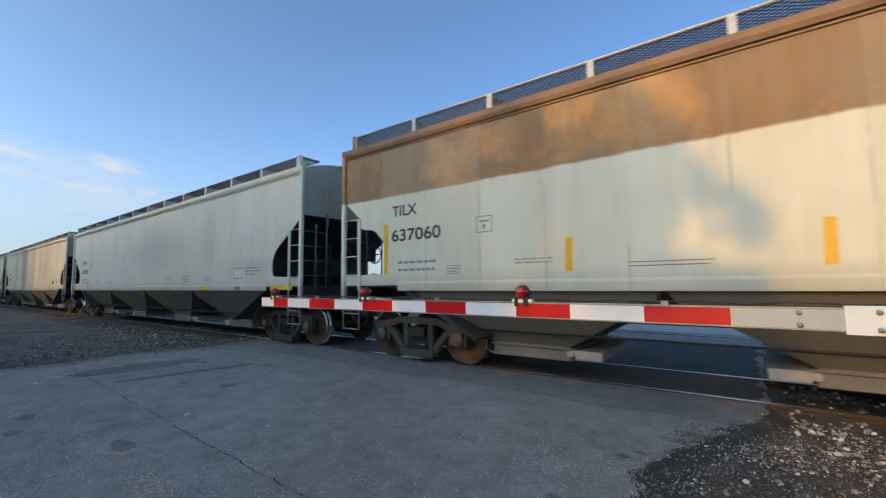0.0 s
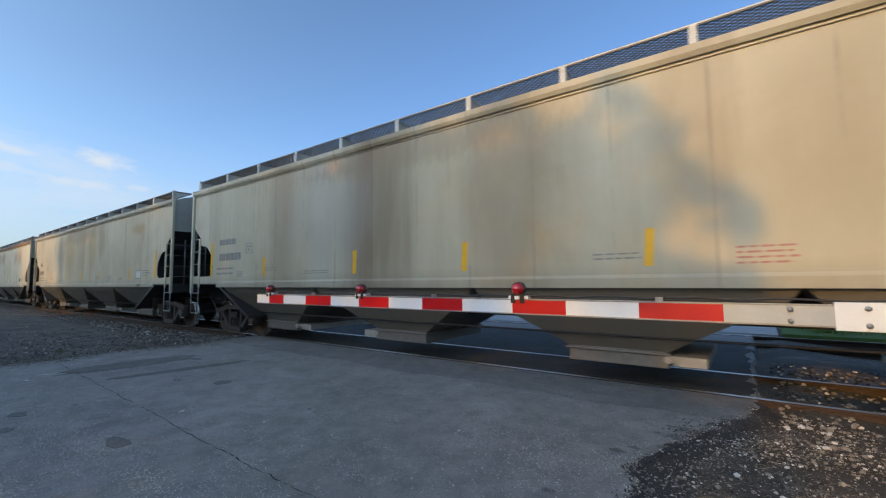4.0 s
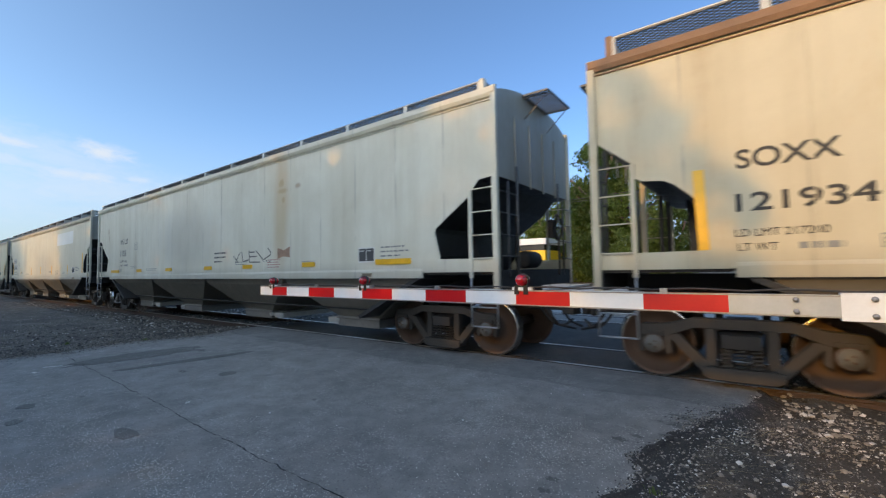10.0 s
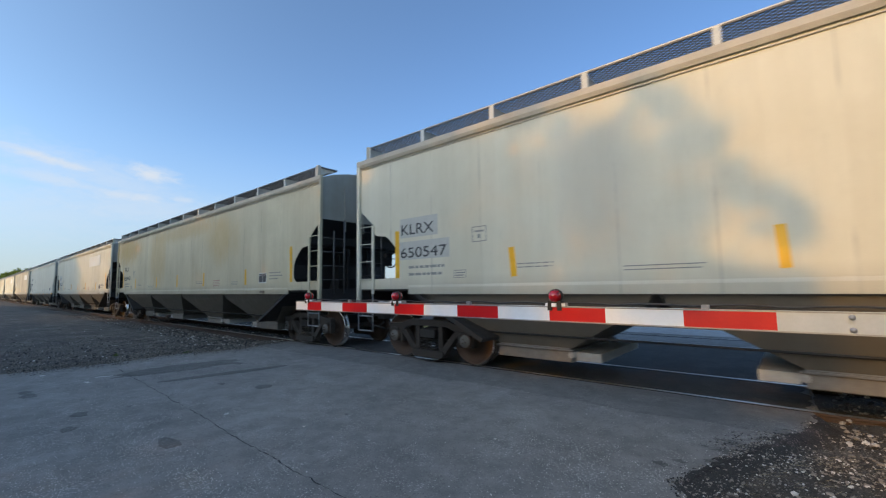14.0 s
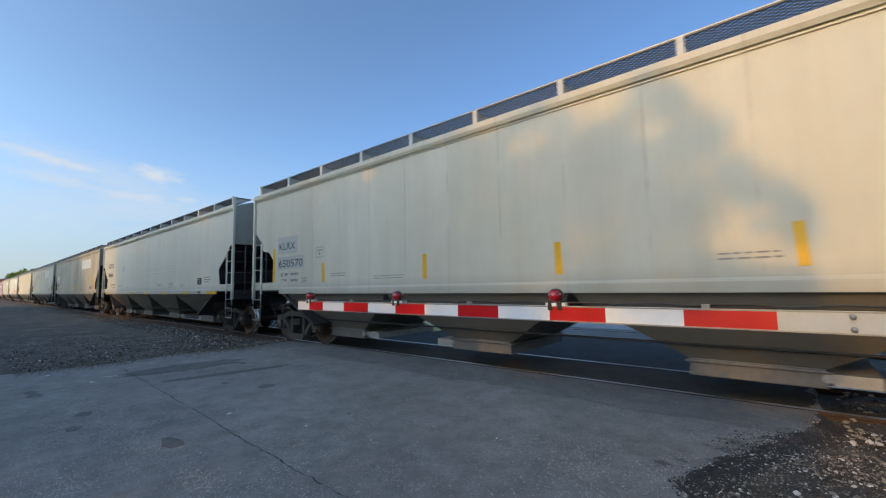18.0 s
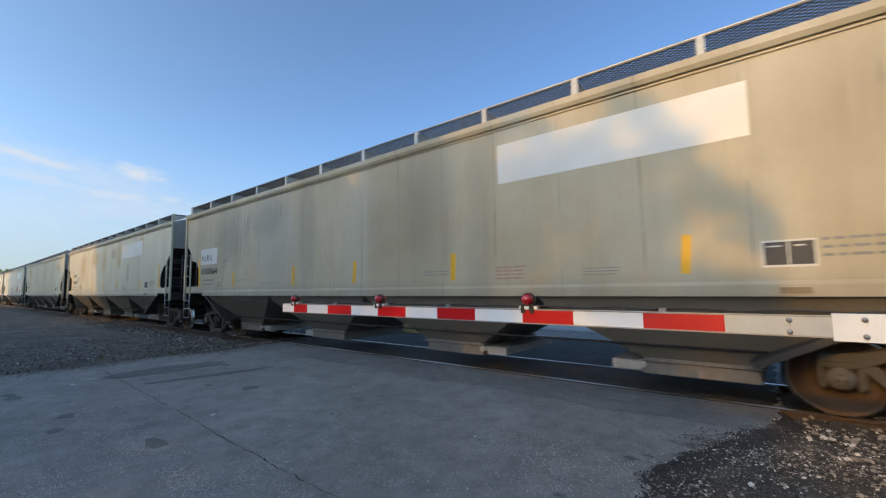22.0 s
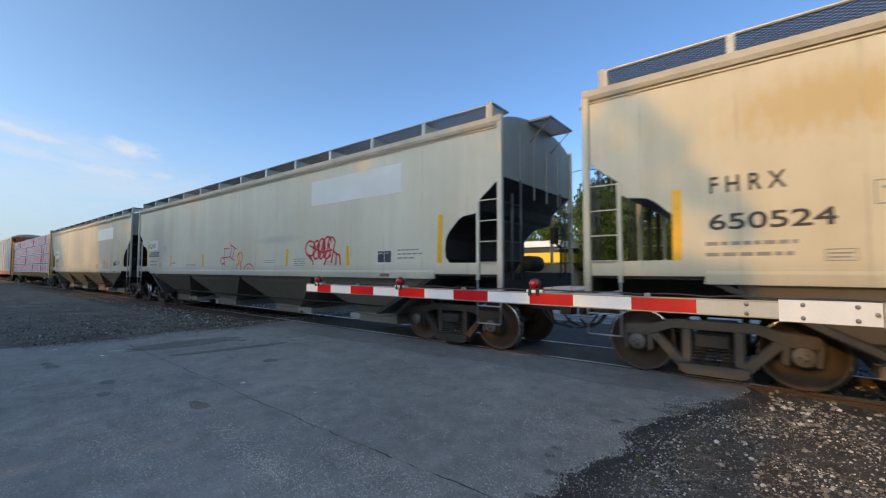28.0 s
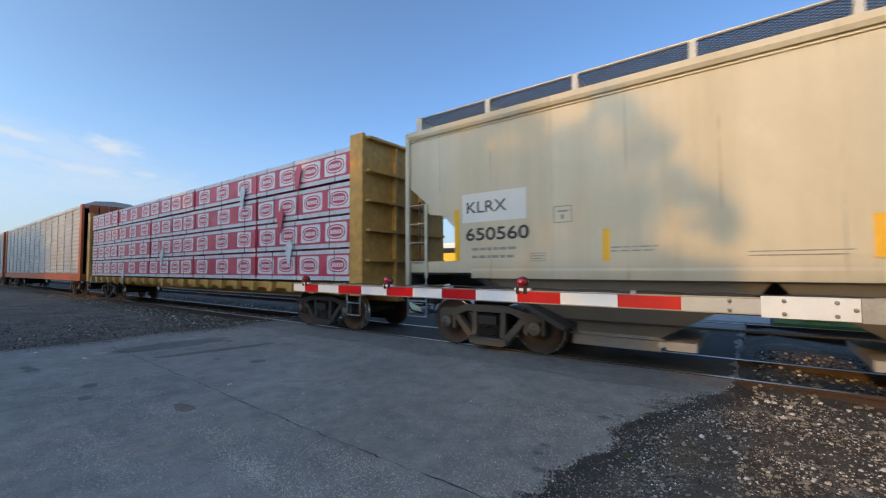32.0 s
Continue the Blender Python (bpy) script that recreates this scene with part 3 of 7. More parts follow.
for i in range(11):   # small tarry spots
    cx, cy, rr = spot.uniform(-10.2, -3.0), spot.uniform(1.4, 5.6), spot.uniform(0.02, 0.09)
    st = spot.uniform(1.0, 2.6)
    prism(bm, [(cx + rr * st * math.cos(k * 0.7) * (1 + 0.25 * math.sin(3 * k + i)), cy + rr * math.sin(k * 0.7) * (1 + 0.25 * math.cos(2 * k + i))) for k in range(9)], -0.03, -0.0085, axis="z")
for i in range(26):   # tarry spots by the broken edge
    cy = spot.uniform(1.8, 6.2)
    cx, rr = road_edge(cy) - abs(spot.gauss(0.0, 0.16)) - 0.03, spot.uniform(0.015, 0.06)
    prism(bm, [(cx + rr * 1.6 * math.cos(k * 0.57) * (1 + 0.4 * math.sin(3 * k + i)), cy + rr * math.sin(k * 0.57) * (1 + 0.4 * math.cos(2 * k + i))) for k in range(11)], -0.03, -0.0105 + 0.00005 * i, axis="z")
tagged(new("asphalt_patch", finish(bm, "asphalt_patch", M["asphalt_new"])), "dark asphalt repair patch on the road", "pavement", kind="structure")

# long tarred crack
bm = bmesh.new()
p0 = None
x = -10.4
a, b = [], []
while x < 0.0:
    yy = 2.73 + 0.033 * max(0.0, -2.5 - x) + edge_wobble(x, 0.028, 2.6, 1.0) + 0.02 * noise.noise(Vector((x * 9, 1, 4)))
    w = max(0.001, 0.004 + 0.014 * noise.noise(Vector((x * 2.3, 2, 5))) + 0.012 * noise.noise(Vector((x * 11, 6, 5))))
    a.append(bm.verts.new((x, yy - w, -0.008)))
    b.append(bm.verts.new((x, yy + w, -0.008)))
    x += 0.045
for i in range(len(a) - 1):
    bm.faces.new((a[i], a[i + 1], b[i + 1], b[i]))
tagged(new("road_crack", finish(bm, "road_crack", M["tar"])), "long dark crack across the asphalt road", "crack", kind="structure")


def rail_mesh(x0, x1):
    prof = [(-0.065, 0), (0.065, 0), (0.065, 0.012), (0.012, 0.035), (0.012, 0.125), (0.036, 0.135), (0.036, 0.168), (-0.036, 0.168), (-0.036, 0.135), (-0.012, 0.125), (-0.012, 0.035), (-0.065, 0.012)]
    bm = bmesh.new()
    prism(bm, prof, x0, x1, axis="x")
    me = finish(bm, "rail", [M["rail"], M["rail_top"]])
    for f in me.polygons:
        if f.center.z > 0.167:
            f.material_index = 1
    return me


rme = rail_mesh(-420, 160)
bm = bmesh.new()
box(bm, -0.11, 0.11, -1.3, 1.3, -0.17, 0.0)
tie_me = finish(bm, "tie", M["tie"])
for yc, lab in ((TRACK_Y, "rusty steel railway track with worn wooden ties"), (TRACK_Y + 5.4, "second rusty railway track behind the train")):
    track = thing("railway_track", lab, "track", at=pose(0, yc, -RAIL_H - 0.003), kind="structure")
    for s in (-1, 1):
        part("rail", rme, None, track, "", pose(0, s * 0.7535, 0))
    for i in range(145):
        x = -58 + i * 0.54
        if ROAD_X0 - 0.2 < x < 0.6:
            continue
        part("tie", tie_me, None, track, "", pose(x + rng.uniform(-.03, .03), rng.uniform(-.04, .04), rng.uniform(-.012, .0), 0, 0, rng.uniform(-1, 1)))

bm = bmesh.new()
for yc in (TRACK_Y, TRACK_Y + 5.4):
    for y0 in (-0.715, 0.655):
        box(bm, ROAD_X0 + 0.3, 0.35, yc + y0, yc + y0 + 0.06, -0.05, -0.006)
    for y0 in (-0.80, 0.79):
        box(bm, ROAD_X0 + 0.3, 0.35, yc + y0, yc + y0 + 0.012, -0.05, -0.006)
tagged(new("flangeway", finish(bm, "flangeway", M["tar"])), "dark flange grooves beside the rails", "groove", kind="structure")

# ---- the gate ----
ARM_Y, ARM_Z0, ARM_Z1 = 3.573, 1.275, 1.385
gate = thing("crossing_gate", "lowered red and white striped crossing gate with red lamps", "gate", at=pose(0, ARM_Y, 0))
EDGES = [-4.36, -4.10, -3.81, -3.40, -2.98, -2.56, -2.17, -1.78, -1.372, -0.935, -0.539, -0.087, 0.339, 0.785]
for i in range(len(EDGES) - 1):
    bm = bmesh.new()
    box(bm, EDGES[i], EDGES[i + 1], -0.022, 0.022, ARM_Z0, ARM_Z1)
    red = i % 2 == 1
    m = M["arm_red"] if red else M["arm_grey"] if i == 12 else M["arm_white"]
    part("stripe", bm, m, gate, "red stripe" if red else "white stripe")
bm = bmesh.new()
box(bm, 0.785, 1.27, -0.030, 0.030, ARM_Z0 - 0.012, ARM_Z1 + 0.012)
part("arm_sleeve", bm, M["arm_white"], gate, "white arm sleeve with bolts")
bm = bmesh.new()
box(bm, -0.02, 0.02, -0.014, 0.014, 0, 0.024)
clip_me = finish(bm, "clip", M["galv"])
for x in EDGES[1:-1:2]:
    part("clip", clip_me, None, gate, "", pose(x + 0.11, 0, ARM_Z1))
bm = bmesh.new()
lathe(bm, [(0.0, -0.046), (0.012, -0.044), (0.014, -0.02)], (0, 0, 0), "y", 8)
bolt_me = finish(bm, "bolt", M["galv"])
for x, z in ((0.62, 1.36), (0.62, 1.30), (0.90, 1.37), (0.90, 1.29), (1.14, 1.37), (1.14, 1.29), (1.22, 1.33)):
    part("bolt", bolt_me, None, gate, "", pose(x, 0, z))
bm = bmesh.new()
for z in (ARM_Z0, ARM_Z1 - 0.008):
    box(bm, -4.36, 0.785, -0.026, -0.022, z, z + 0.008)
part("arm_rim", bm, M["galv"], gate, "bright metal edges of the arm")
bm = bmesh.new()
box(bm, 1.24, 2.9, -0.06, 0.06, 1.26, 1.40)
part("arm_bracket", bm, M["galv"], gate, "galvanised arm bracket")
bm = bmesh.new()
lathe(bm, [(0.0, -0.1), (0.32, -0.1), (0.32, 0.05), (0.07, 0.06), (0.065, 3.2), (0.0, 3.2)], (2.9, 0.25, 0), "z", 20)
box(bm, 2.7, 3.1, -0.1, 0.12, 0.95, 1.65)
part("gate_mast", bm, M["galv"], gate, "galvanised gate mast with drive box")
for x, k in ((-4.105, 0.86), (-2.549, 0.92), (-0.89, 1.0)):
    bm = bmesh.new()
    lathe(bm, [(0.0, -0.066), (0.020, -0.062), (0.036, -0.050), (0.044, -0.030), (0.046, -0.018), (0.046, 0.018), (0.044, 0.032), (0.034, 0.052), (0.018, 0.062), (0.0, 0.066)], (0, 0, 0.072), "y", 20)
    lamp = part("gate_lamp", bm, M["lamp_red"], gate, "round red gate lamp", pose(x, 0, ARM_Z1) @ Matrix.Scale(k, 4))
    bm = bmesh.new()
    lathe(bm, [(0.046, -0.014), (0.051, -0.012), (0.051, 0.012), (0.046, 0.014)], (0, 0, 0.072), "y", 20)
    box(bm, -0.05, 0.05, -0.03, 0.03, 0.004, 0.036)
    for fx in (-0.036, 0.036):
        prism(bm, [(fx - 0.014, 0.02), (fx + 0.014, 0.02), (fx + 0.017, -0.03), (fx - 0.017, -0.03)], -0.034, -0.024)
    for q in range(5):   # ribs of the guard over the lens
        ang = -1.0 + 0.5 * q
        tube(bm, [(0.047 * math.sin(ang), -0.006, 0.072 + 0.047 * math.cos(ang)), (0.040 * math.sin(ang), -0.050, 0.072 + 0.040 * math.cos(ang))], 0.0035, 4)
    rod(bm, (-0.05, 0.0, 0.02), (-0.075, 0.0, -0.03), 0.006)
    rod(bm, (0.05, 0.0, 0.02), (0.075, 0.0, -0.03), 0.006)
    part("lamp_bracket", bm, M["steel_dark"], lamp)
    for x0, w, y0, y1 in ((-0.062, 0.012, -0.024, 0.010), (0.062, 0.012, -0.024, 0.010), (0.0, 0.018, -0.040, -0.030)):
        bm = bmesh.new()
        box(bm, x0 - w, x0 + w, y0, y1, -0.002, 0.021)
        part("lamp_clamp", bm, M["arm_white"], lamp, "pale metal clamp")
bm = bmesh.new()
tube(bm, [(-4.05 + 5.35 * i / 60, 0.012, ARM_Z1 + 0.012 + 0.012 * abs(math.sin(i * 0.63))) for i in range(61)], 0.006, 5)
part("lamp_cable", bm, M["wire"], gate, "black lamp cable along the arm")

# ---- train parts ----
CACHE = {}


def once(key, make):
    if key not in CACHE:
        CACHE[key] = make()
    return CACHE[key]


def wheelset_mesh():
    bm = bmesh.new()
    for s in (-1, 1):
        prof = [(0.10, 0.68 * s), (0.26, 0.69 * s), (0.39, 0.70 * s), (0.40, 0.68 * s), (0.482, 0.685 * s), (0.487, 0.705 * s), (0.460, 0.722 * s, 1), (0.456, 0.80 * s, 1),
                (0.452, 0.818 * s, 1), (0.436, 0.821 * s, 1), (0.405, 0.820 * s), (0.395, 0.795 * s), (0.28, 0.745 * s), (0.17, 0.765 * s), (0.155, 0.82 * s), (0.10, 0.825 * s),
                (0.085, 0.84 * s), (0.085, 0.90 * s), (0.125, 0.905 * s), (0.125, 1.085 * s), (0.110, 1.10 * s), (0.085, 1.102 * s, 2), (0.075, 1.13 * s, 2), (0.0, 1.131 * s, 2)]
        lathe(bm, [(p[0] * WHEEL_R / 0.457, *p[1:]) for p in prof], (0, 0, 0), "y", 36)
        for i in range(3):
            q = i * 2.094
            lathe(bm, [(0.0, 1.15 * s), (0.014, 1.149 * s), (0.016, 1.12 * s)], (0.042 * math.cos(q), 0, 0.042 * math.sin(q)), "y", 6)
    lathe(bm, [(0.082, -0.69), (0.075, 0.0), (0.082, 0.69)], (0, 0, 0), "y", 16)
    return finish(bm, "wheelset", [M["wheel"], M["tread"], M["cap"]])


def side_frame_mesh():
    """Cast side frame: top member, two arms, tension member, columns and spring seat, pedestal jaws."""
    bm = bmesh.new()
    w = (-0.075, 0.075)
    prism(bm, [(-1.06, 0.66), (-1.03, 0.70), (-0.72, 0.72), (-0.45, 0.80), (0.45, 0.80), (0.72, 0.72), (1.03, 0.70), (1.06, 0.66), (1.06, 0.56), (0.74, 0.56), (0.45, 0.68), (-0.45, 0.68), (-0.74, 0.56), (-1.06, 0.56)], *w)
    for s in (-1, 1):
        prism(bm, [(s * 0.74, 0.57), (s * 0.62, 0.60), (s * 0.26, 0.20), (s * 0.36, 0.13)], -0.07, 0.07)
        prism(bm, [(s * 0.235, 0.69), (s * 0.34, 0.69), (s * 0.34, 0.24), (s * 0.235, 0.24)], -0.06, 0.06)
        prism(bm, [(s * 0.70, 0.58), (s * 0.77, 0.58), (s * 0.76, 0.32), (s * 0.69, 0.36)], -0.07, 0.07)
        prism(bm, [(s * 1.01, 0.58), (s * 1.07, 0.58), (s * 1.05, 0.34), (s * 1.00, 0.34)], -0.07, 0.07)
        box(bm, min(s * 0.78, s * 1.0), max(s * 0.78, s * 1.0), -0.10, 0.10, 0.555, 0.62)
    prism(bm, [(-0.38, 0.13), (-0.30, 0.09), (0.30, 0.09), (0.38, 0.13), (0.38, 0.23), (-0.38, 0.23)], -0.12, 0.12)
    bmesh.ops.scale(bm, vec=(AXLE / 0.889, 1, WHEEL_R / 0.457), verts=bm.verts[:])
    bmesh.ops.bevel(bm, geom=bm.edges[:], offset=0.008, segments=1, affect="EDGES")
    return finish(bm, "side_frame", M["side_frame"])


def spring_mesh():
    bm = bmesh.new()
    for cx, cy in ((-0.16, -0.05), (0.0, -0.05), (0.16, -0.05), (-0.16, 0.06), (0.16, 0.06)):
        prev = None
        for i in range(41):
            q = i * 2 * math.pi / 8
            pt = (cx + 0.058 * math.cos(q), cy + 0.058 * math.sin(q), 0.24 + 0.24 * i / 40)
            if prev:
                rod(bm, prev, pt, 0.013, 4)
            prev = pt
    return finish(bm, "spring", M["side_frame"])


def bolster_mesh():
    bm = bmesh.new()
    prism(bm, [(-1.1, 0.50), (-1.1, 0.66), (-0.5, 0.74), (0.5, 0.74), (1.1, 0.66), (1.1, 0.50), (0.5, 0.40), (-0.5, 0.40)], -0.2, 0.2, axis="x")
    for s in (-1, 1):
        box(bm, s * 0.30 - 0.05, s * 0.30 + 0.05, -0.9, 0.9, 0.34, 0.44)
    return finish(bm, "bolster", M["steel_dark"])


WHEELS = []
WHEEL_R, AXLE = 0.490, 0.975


def add_truck(car, x):
    tr = part("truck", once("bolster", bolster_mesh), None, car, "dark cast steel truck", pose(x, 0, 0))
    for s in (-1, 1):
        part("side_frame", once("side_frame", side_frame_mesh), None, tr, "", pose(0, s * 0.99, 0))
        part("spring", once("spring", spring_mesh), None, tr, "coil spring group", pose(0, s * 0.99, 0, 0, 0, 0 if s < 0 else 180))
        w = part("wheelset", once("wheelset", wheelset_mesh), None, tr, "rusty wheels with bright treads", pose(s * AXLE, 0, WHEEL_R))
        WHEELS.append((w, s * AXLE))
    return tr


def coupler_mesh():
    bm = bmesh.new()
    box(bm, -0.3, 0.52, -0.09, 0.09, 0.78, 0.94)
    prism(bm, [(0.48, -0.2), (0.70, -0.18), (0.76, 0.02), (0.66, 0.05), (0.62, -0.06), (0.56, 0.16), (0.48, 0.16)], 0.72, 1.0, axis="z")
    for s in (-1, 1):
        rod(bm, (0.2, s * 0.35, 0.9), (0.45, s * 0.3, 0.55), 0.025)
        rod(bm, (0.45, s * 0.3, 0.55), (0.72, s * 0.16, 0.48), 0.025)
    rod(bm, (0.30, -1.35, 1.0), (0.36, -0.1, 1.02), 0.014)
    bmesh.ops.bevel(bm, geom=[e for e in bm.edges if e.calc_length() > 0.1], offset=0.012, segments=1, affect="EDGES")
    return finish(bm, "coupler", M["steel_dark"])


def grating_mesh(x0, x1, y0, y1, cell=0.075):
    """Expanded metal: crossing thin strands in a rim."""
    vs, fs = [], []

    def strand(a, b, w, h):
        d = Vector((b[0] - a[0], b[1] - a[1], 0)).normalized()
        s = Vector((-d.y, d.x, 0)) * w
        k = len(vs)
        for p in (a, b):
            for o, z in ((s, 0), (-s, 0), (-s, h), (s, h)):
                vs.append((p[0] + o.x, p[1] + o.y, z))
        for q in ((0, 1, 5, 4), (1, 2, 6, 5), (2, 3, 7, 6), (3, 0, 4, 7)):
            fs.append(tuple(k + i for i in q))
    wide = y1 - y0
    run = wide * 1.5
    x = x0 - run
    while x < x1:
        for a, b in (((x, y0), (x + run, y1)), ((x, y1), (x + run, y0))):
            sx0, sx1 = max(a[0], x0), min(b[0], x1)
            if sx1 - sx0 > 0.02:
                f0, f1 = (sx0 - a[0]) / run, (sx1 - a[0]) / run
                strand((sx0, a[1] + (b[1] - a[1]) * f0), (sx1, a[1] + (b[1] - a[1]) * f1), 0.0068, 0.014)
        x += cell * 1.5
    strand((x0, y0), (x1, y0), 0.010, 0.035)
    strand((x0, y1), (x1, y1), 0.010, 0.035)
    strand((x0, y0), (x0, y1), 0.010, 0.035)
    strand((x1, y0), (x1, y1), 0.010, 0.035)
    me = bpy.data.meshes.new("running_board")
    me.from_pydata(vs, [], fs)
    me.materials.append(M["grate"])
    return me


def text_mesh(body, size, material, key="", bold=0.0):
    def make():
        cu = bpy.data.curves.new("lettering", "FONT")
        cu.body, cu.size = body, size
        cu.extrude, cu.bevel_depth, cu.bevel_resolution = 0.001, bold * size / 0.33, 0
        ob = new("lettering_source", cu)
        dg = bpy.context.evaluated_depsgraph_get()
        me = bpy.data.meshes.new_from_object(ob.evaluated_get(dg))
        bpy.data.objects.remove(ob)
        me.materials.clear()
        me.materials.append(material)
        return me
    return once(("text", body, size, material.name, bold), make)


SILL, HALF = 1.40, 1.62
FACE = -HALF - 0.004


def on_side(car, name, x, z, w, h, material, label="", lean=0.0, thick=0.006):
    bm = bmesh.new()
    box(bm, -w / 2, w / 2, -thick, 0.0, -h / 2, h / 2)
    return part(name, bm, material, car, label, pose(x, -HALF - 0.001, z, 0, lean, 0))


def write(car, body, x, z, height, material, label="", width=0.0, bold=0.006):
    """Lettering that begins at x; height of the capitals and whole width in metres."""
    me = text_mesh(body, height / 0.70, material, bold=bold)
    xs_ = [v.co.x for v in me.vertices]
    k = width / (max(xs_) - min(xs_)) if width else 1.0
    ob = part("lettering", me, None, car, label, pose(x - min(xs_) * k, FACE, z, 90, 0, 0))
    ob.scale = (k, 1, 0.2)
    return ob


def bars(car, x, z, rows, material, rs, h=0.035, gap=0.075, broken=True):
    """Small unreadable stencilling as rows of plain bars."""
    bm = bmesh.new()
    for i, w in enumerate(rows):
        x0 = 0.0
        while x0 < w:
            seg = rs.uniform(0.06, 0.16) if broken else w
            box(bm, x0, min(w, x0 + seg), -0.003, 0, -i * gap - h, -i * gap)
            x0 += seg + 0.03
    return tagged(part("stencil", bm, material, car, "small faded stencilling", pose(x, FACE + 0.002, z)), kind="stuff")


def hopper(front, length, paint, style="round", mark="", number="", bar="v", rs=None, patch=None, spec="light grey", letters=(0.20, 0.20, 0.86, 1.24), seams=False, chord=None, graffiti=None, text_at=(1.42, 2.59, 2.12), shorts=(4.12, 7.5, 10.3, 13.0, 16.38), eave=4.35, rise=0.29, load=None, square=(3.14, 2.30), hz=1.56, hpos=(1.0, 3.9, 6.6, 9.3), hall=None, grey_pad=False, panel_at=3.22, creases=(), pale_panel=False, pads=()):
    hx = length / 2
    car = thing("covered_hopper_car", f"{spec} covered hopper rail car on the track", "rail car", "cars of the freight train")
    CARS.append((car, front - hx))
    rs = rs or random.Random(int(-front * 10))
    # side sheets with the cut-away corners
    if style == "round":
        cut = [(0.0, 3.28), (0.47, 2.90), (0.51, 2.70), (0.60, 2.64), (0.86, 2.61), (0.97, 2.55), (1.20, 2.33), (1.28, 2.18), (1.30, 1.98), (1.28, 1.82), (1.18, 1.72)]
    elif style == "swept":
        cut = [(0.0, 3.20), (0.42, 2.89), (1.02, 2.49), (1.17, 2.36), (1.26, 2.20), (1.29, 2.05), (1.28, 1.86), (1.22, 1.75)]
    else:
        cut = [(0.0, 3.05), (0.34, 3.02), (0.60, 2.72), (1.24, 2.28), (1.27, 2.20), (1.16, 1.78), (1.16, 1.73)]
    poly = [(hx - d, z) for d, z in cut] + [(hx, 1.71), (hx, 1.50), (hx - 1.55, 1.50), (hx - 1.55, SILL)]
    poly += [(-x, z) for x, z in poly[::-1]]
    poly = [(-hx, eave), (hx, eave)] + poly
    for s in (-1, 1):
        bm = bmesh.new()
        prism(bm, poly, s * HALF, s * (HALF - 0.02))
        part("side_sheet", bm, paint, car, "" if s > 0 else spec + " side sheet")
        if s < 0:
            k = 9
            for i in range(1, k):
                x = -hx + length * i / k
                if abs(x) < hx - 1.6:
                    bm = bmesh.new()
                    h = 0.006 if seams else 0.0022
                    prism(bm, [(x - 0.016, -HALF), (x + 0.016, -HALF), (x + 0.006, -HALF - h), (x - 0.006, -HALF - h)], 1.60, eave - 0.07, axis="z")
                    part("weld_seam", bm, paint, car)
        bm = bmesh.new()
        prism(bm, [(s * HALF, 1.40), (s * (HALF + 0.016), 1.40), (s * (HALF + 0.016), 1.53), (s * HALF, 1.575)], -hx + 1.56, hx - 1.56, axis="x")
        part("side_sill", bm, paint, car, "pale flat side sill")
        bm = bmesh.new()
        a, b = sorted((s * (HALF - 0.02), s * (HALF + 0.065)))
        prism(bm, [(a, eave - 0.10), (b - 0.03, eave - 0.13), (b, eave - 0.07), (b, eave + 0.02), (a, eave + 0.055)] if s > 0 else [(b, eave - 0.10), (a + 0.03, eave - 0.13), (a, eave - 0.07), (a, eave + 0.02), (b, eave + 0.055)], -hx - 0.02, hx + 0.02, axis="x")
        part("top_chord", bm, chord or paint, car)
        bm = bmesh.new()
        box(bm, -hx + 0.02, hx - 0.02, *sorted((s * (HALF - 0.005), s * (HALF + 0.022))), eave - 0.178, eave - 0.162)
        part("chord_flange", bm, chord or paint, car)
    arch = [(-HALF + 0.02 + (2 * HALF - 0.04) * i / 12, eave - 0.01 + 0.30 * math.sin(math.pi * i / 12) ** 0.8) for i in range(13)]
    bm = bmesh.new()
    prism(bm, arch + [(HALF - 0.02, eave - 0.06), (-HALF + 0.02, eave - 0.06)], -hx + 0.03, hx - 0.03, axis="x")
    part("roof", bm, paint, car)
    for e in (-1, 1):
        bm = bmesh.new()
        prism(bm, arch + [(HALF - 0.02, cut[0][1]), (-HALF + 0.02, cut[0][1])], e * (hx - 0.06), e * (hx - 0.02), axis="x")
        part("end_wall", bm, once("end_dirt", lambda: car_paint("dirty_end_paint", (0.46, 0.45, 0.43), 0.2, 0.95, 3.3, (0.14, 0.12, 0.10))), car, "dirty grey end wall")
        for y in (-0.9, -0.3, 0.3, 0.9):
            bm = bmesh.new()
            box(bm, *sorted((e * (hx - 0.02), e * (hx + 0.0))), y - 0.02, y + 0.02, 3.0, 4.2)
            part("end_rib", bm, CACHE["end_dirt"], car)
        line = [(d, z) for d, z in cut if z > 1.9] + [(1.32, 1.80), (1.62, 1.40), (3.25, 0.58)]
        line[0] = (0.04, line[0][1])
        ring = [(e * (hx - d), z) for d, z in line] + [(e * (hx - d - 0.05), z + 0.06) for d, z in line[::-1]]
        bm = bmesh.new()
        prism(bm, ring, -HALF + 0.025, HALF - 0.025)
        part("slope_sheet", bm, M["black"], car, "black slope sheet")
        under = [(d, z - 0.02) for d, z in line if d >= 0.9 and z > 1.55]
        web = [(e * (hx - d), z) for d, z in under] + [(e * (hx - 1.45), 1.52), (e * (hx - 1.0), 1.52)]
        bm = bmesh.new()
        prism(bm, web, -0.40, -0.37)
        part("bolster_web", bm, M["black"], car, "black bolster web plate")
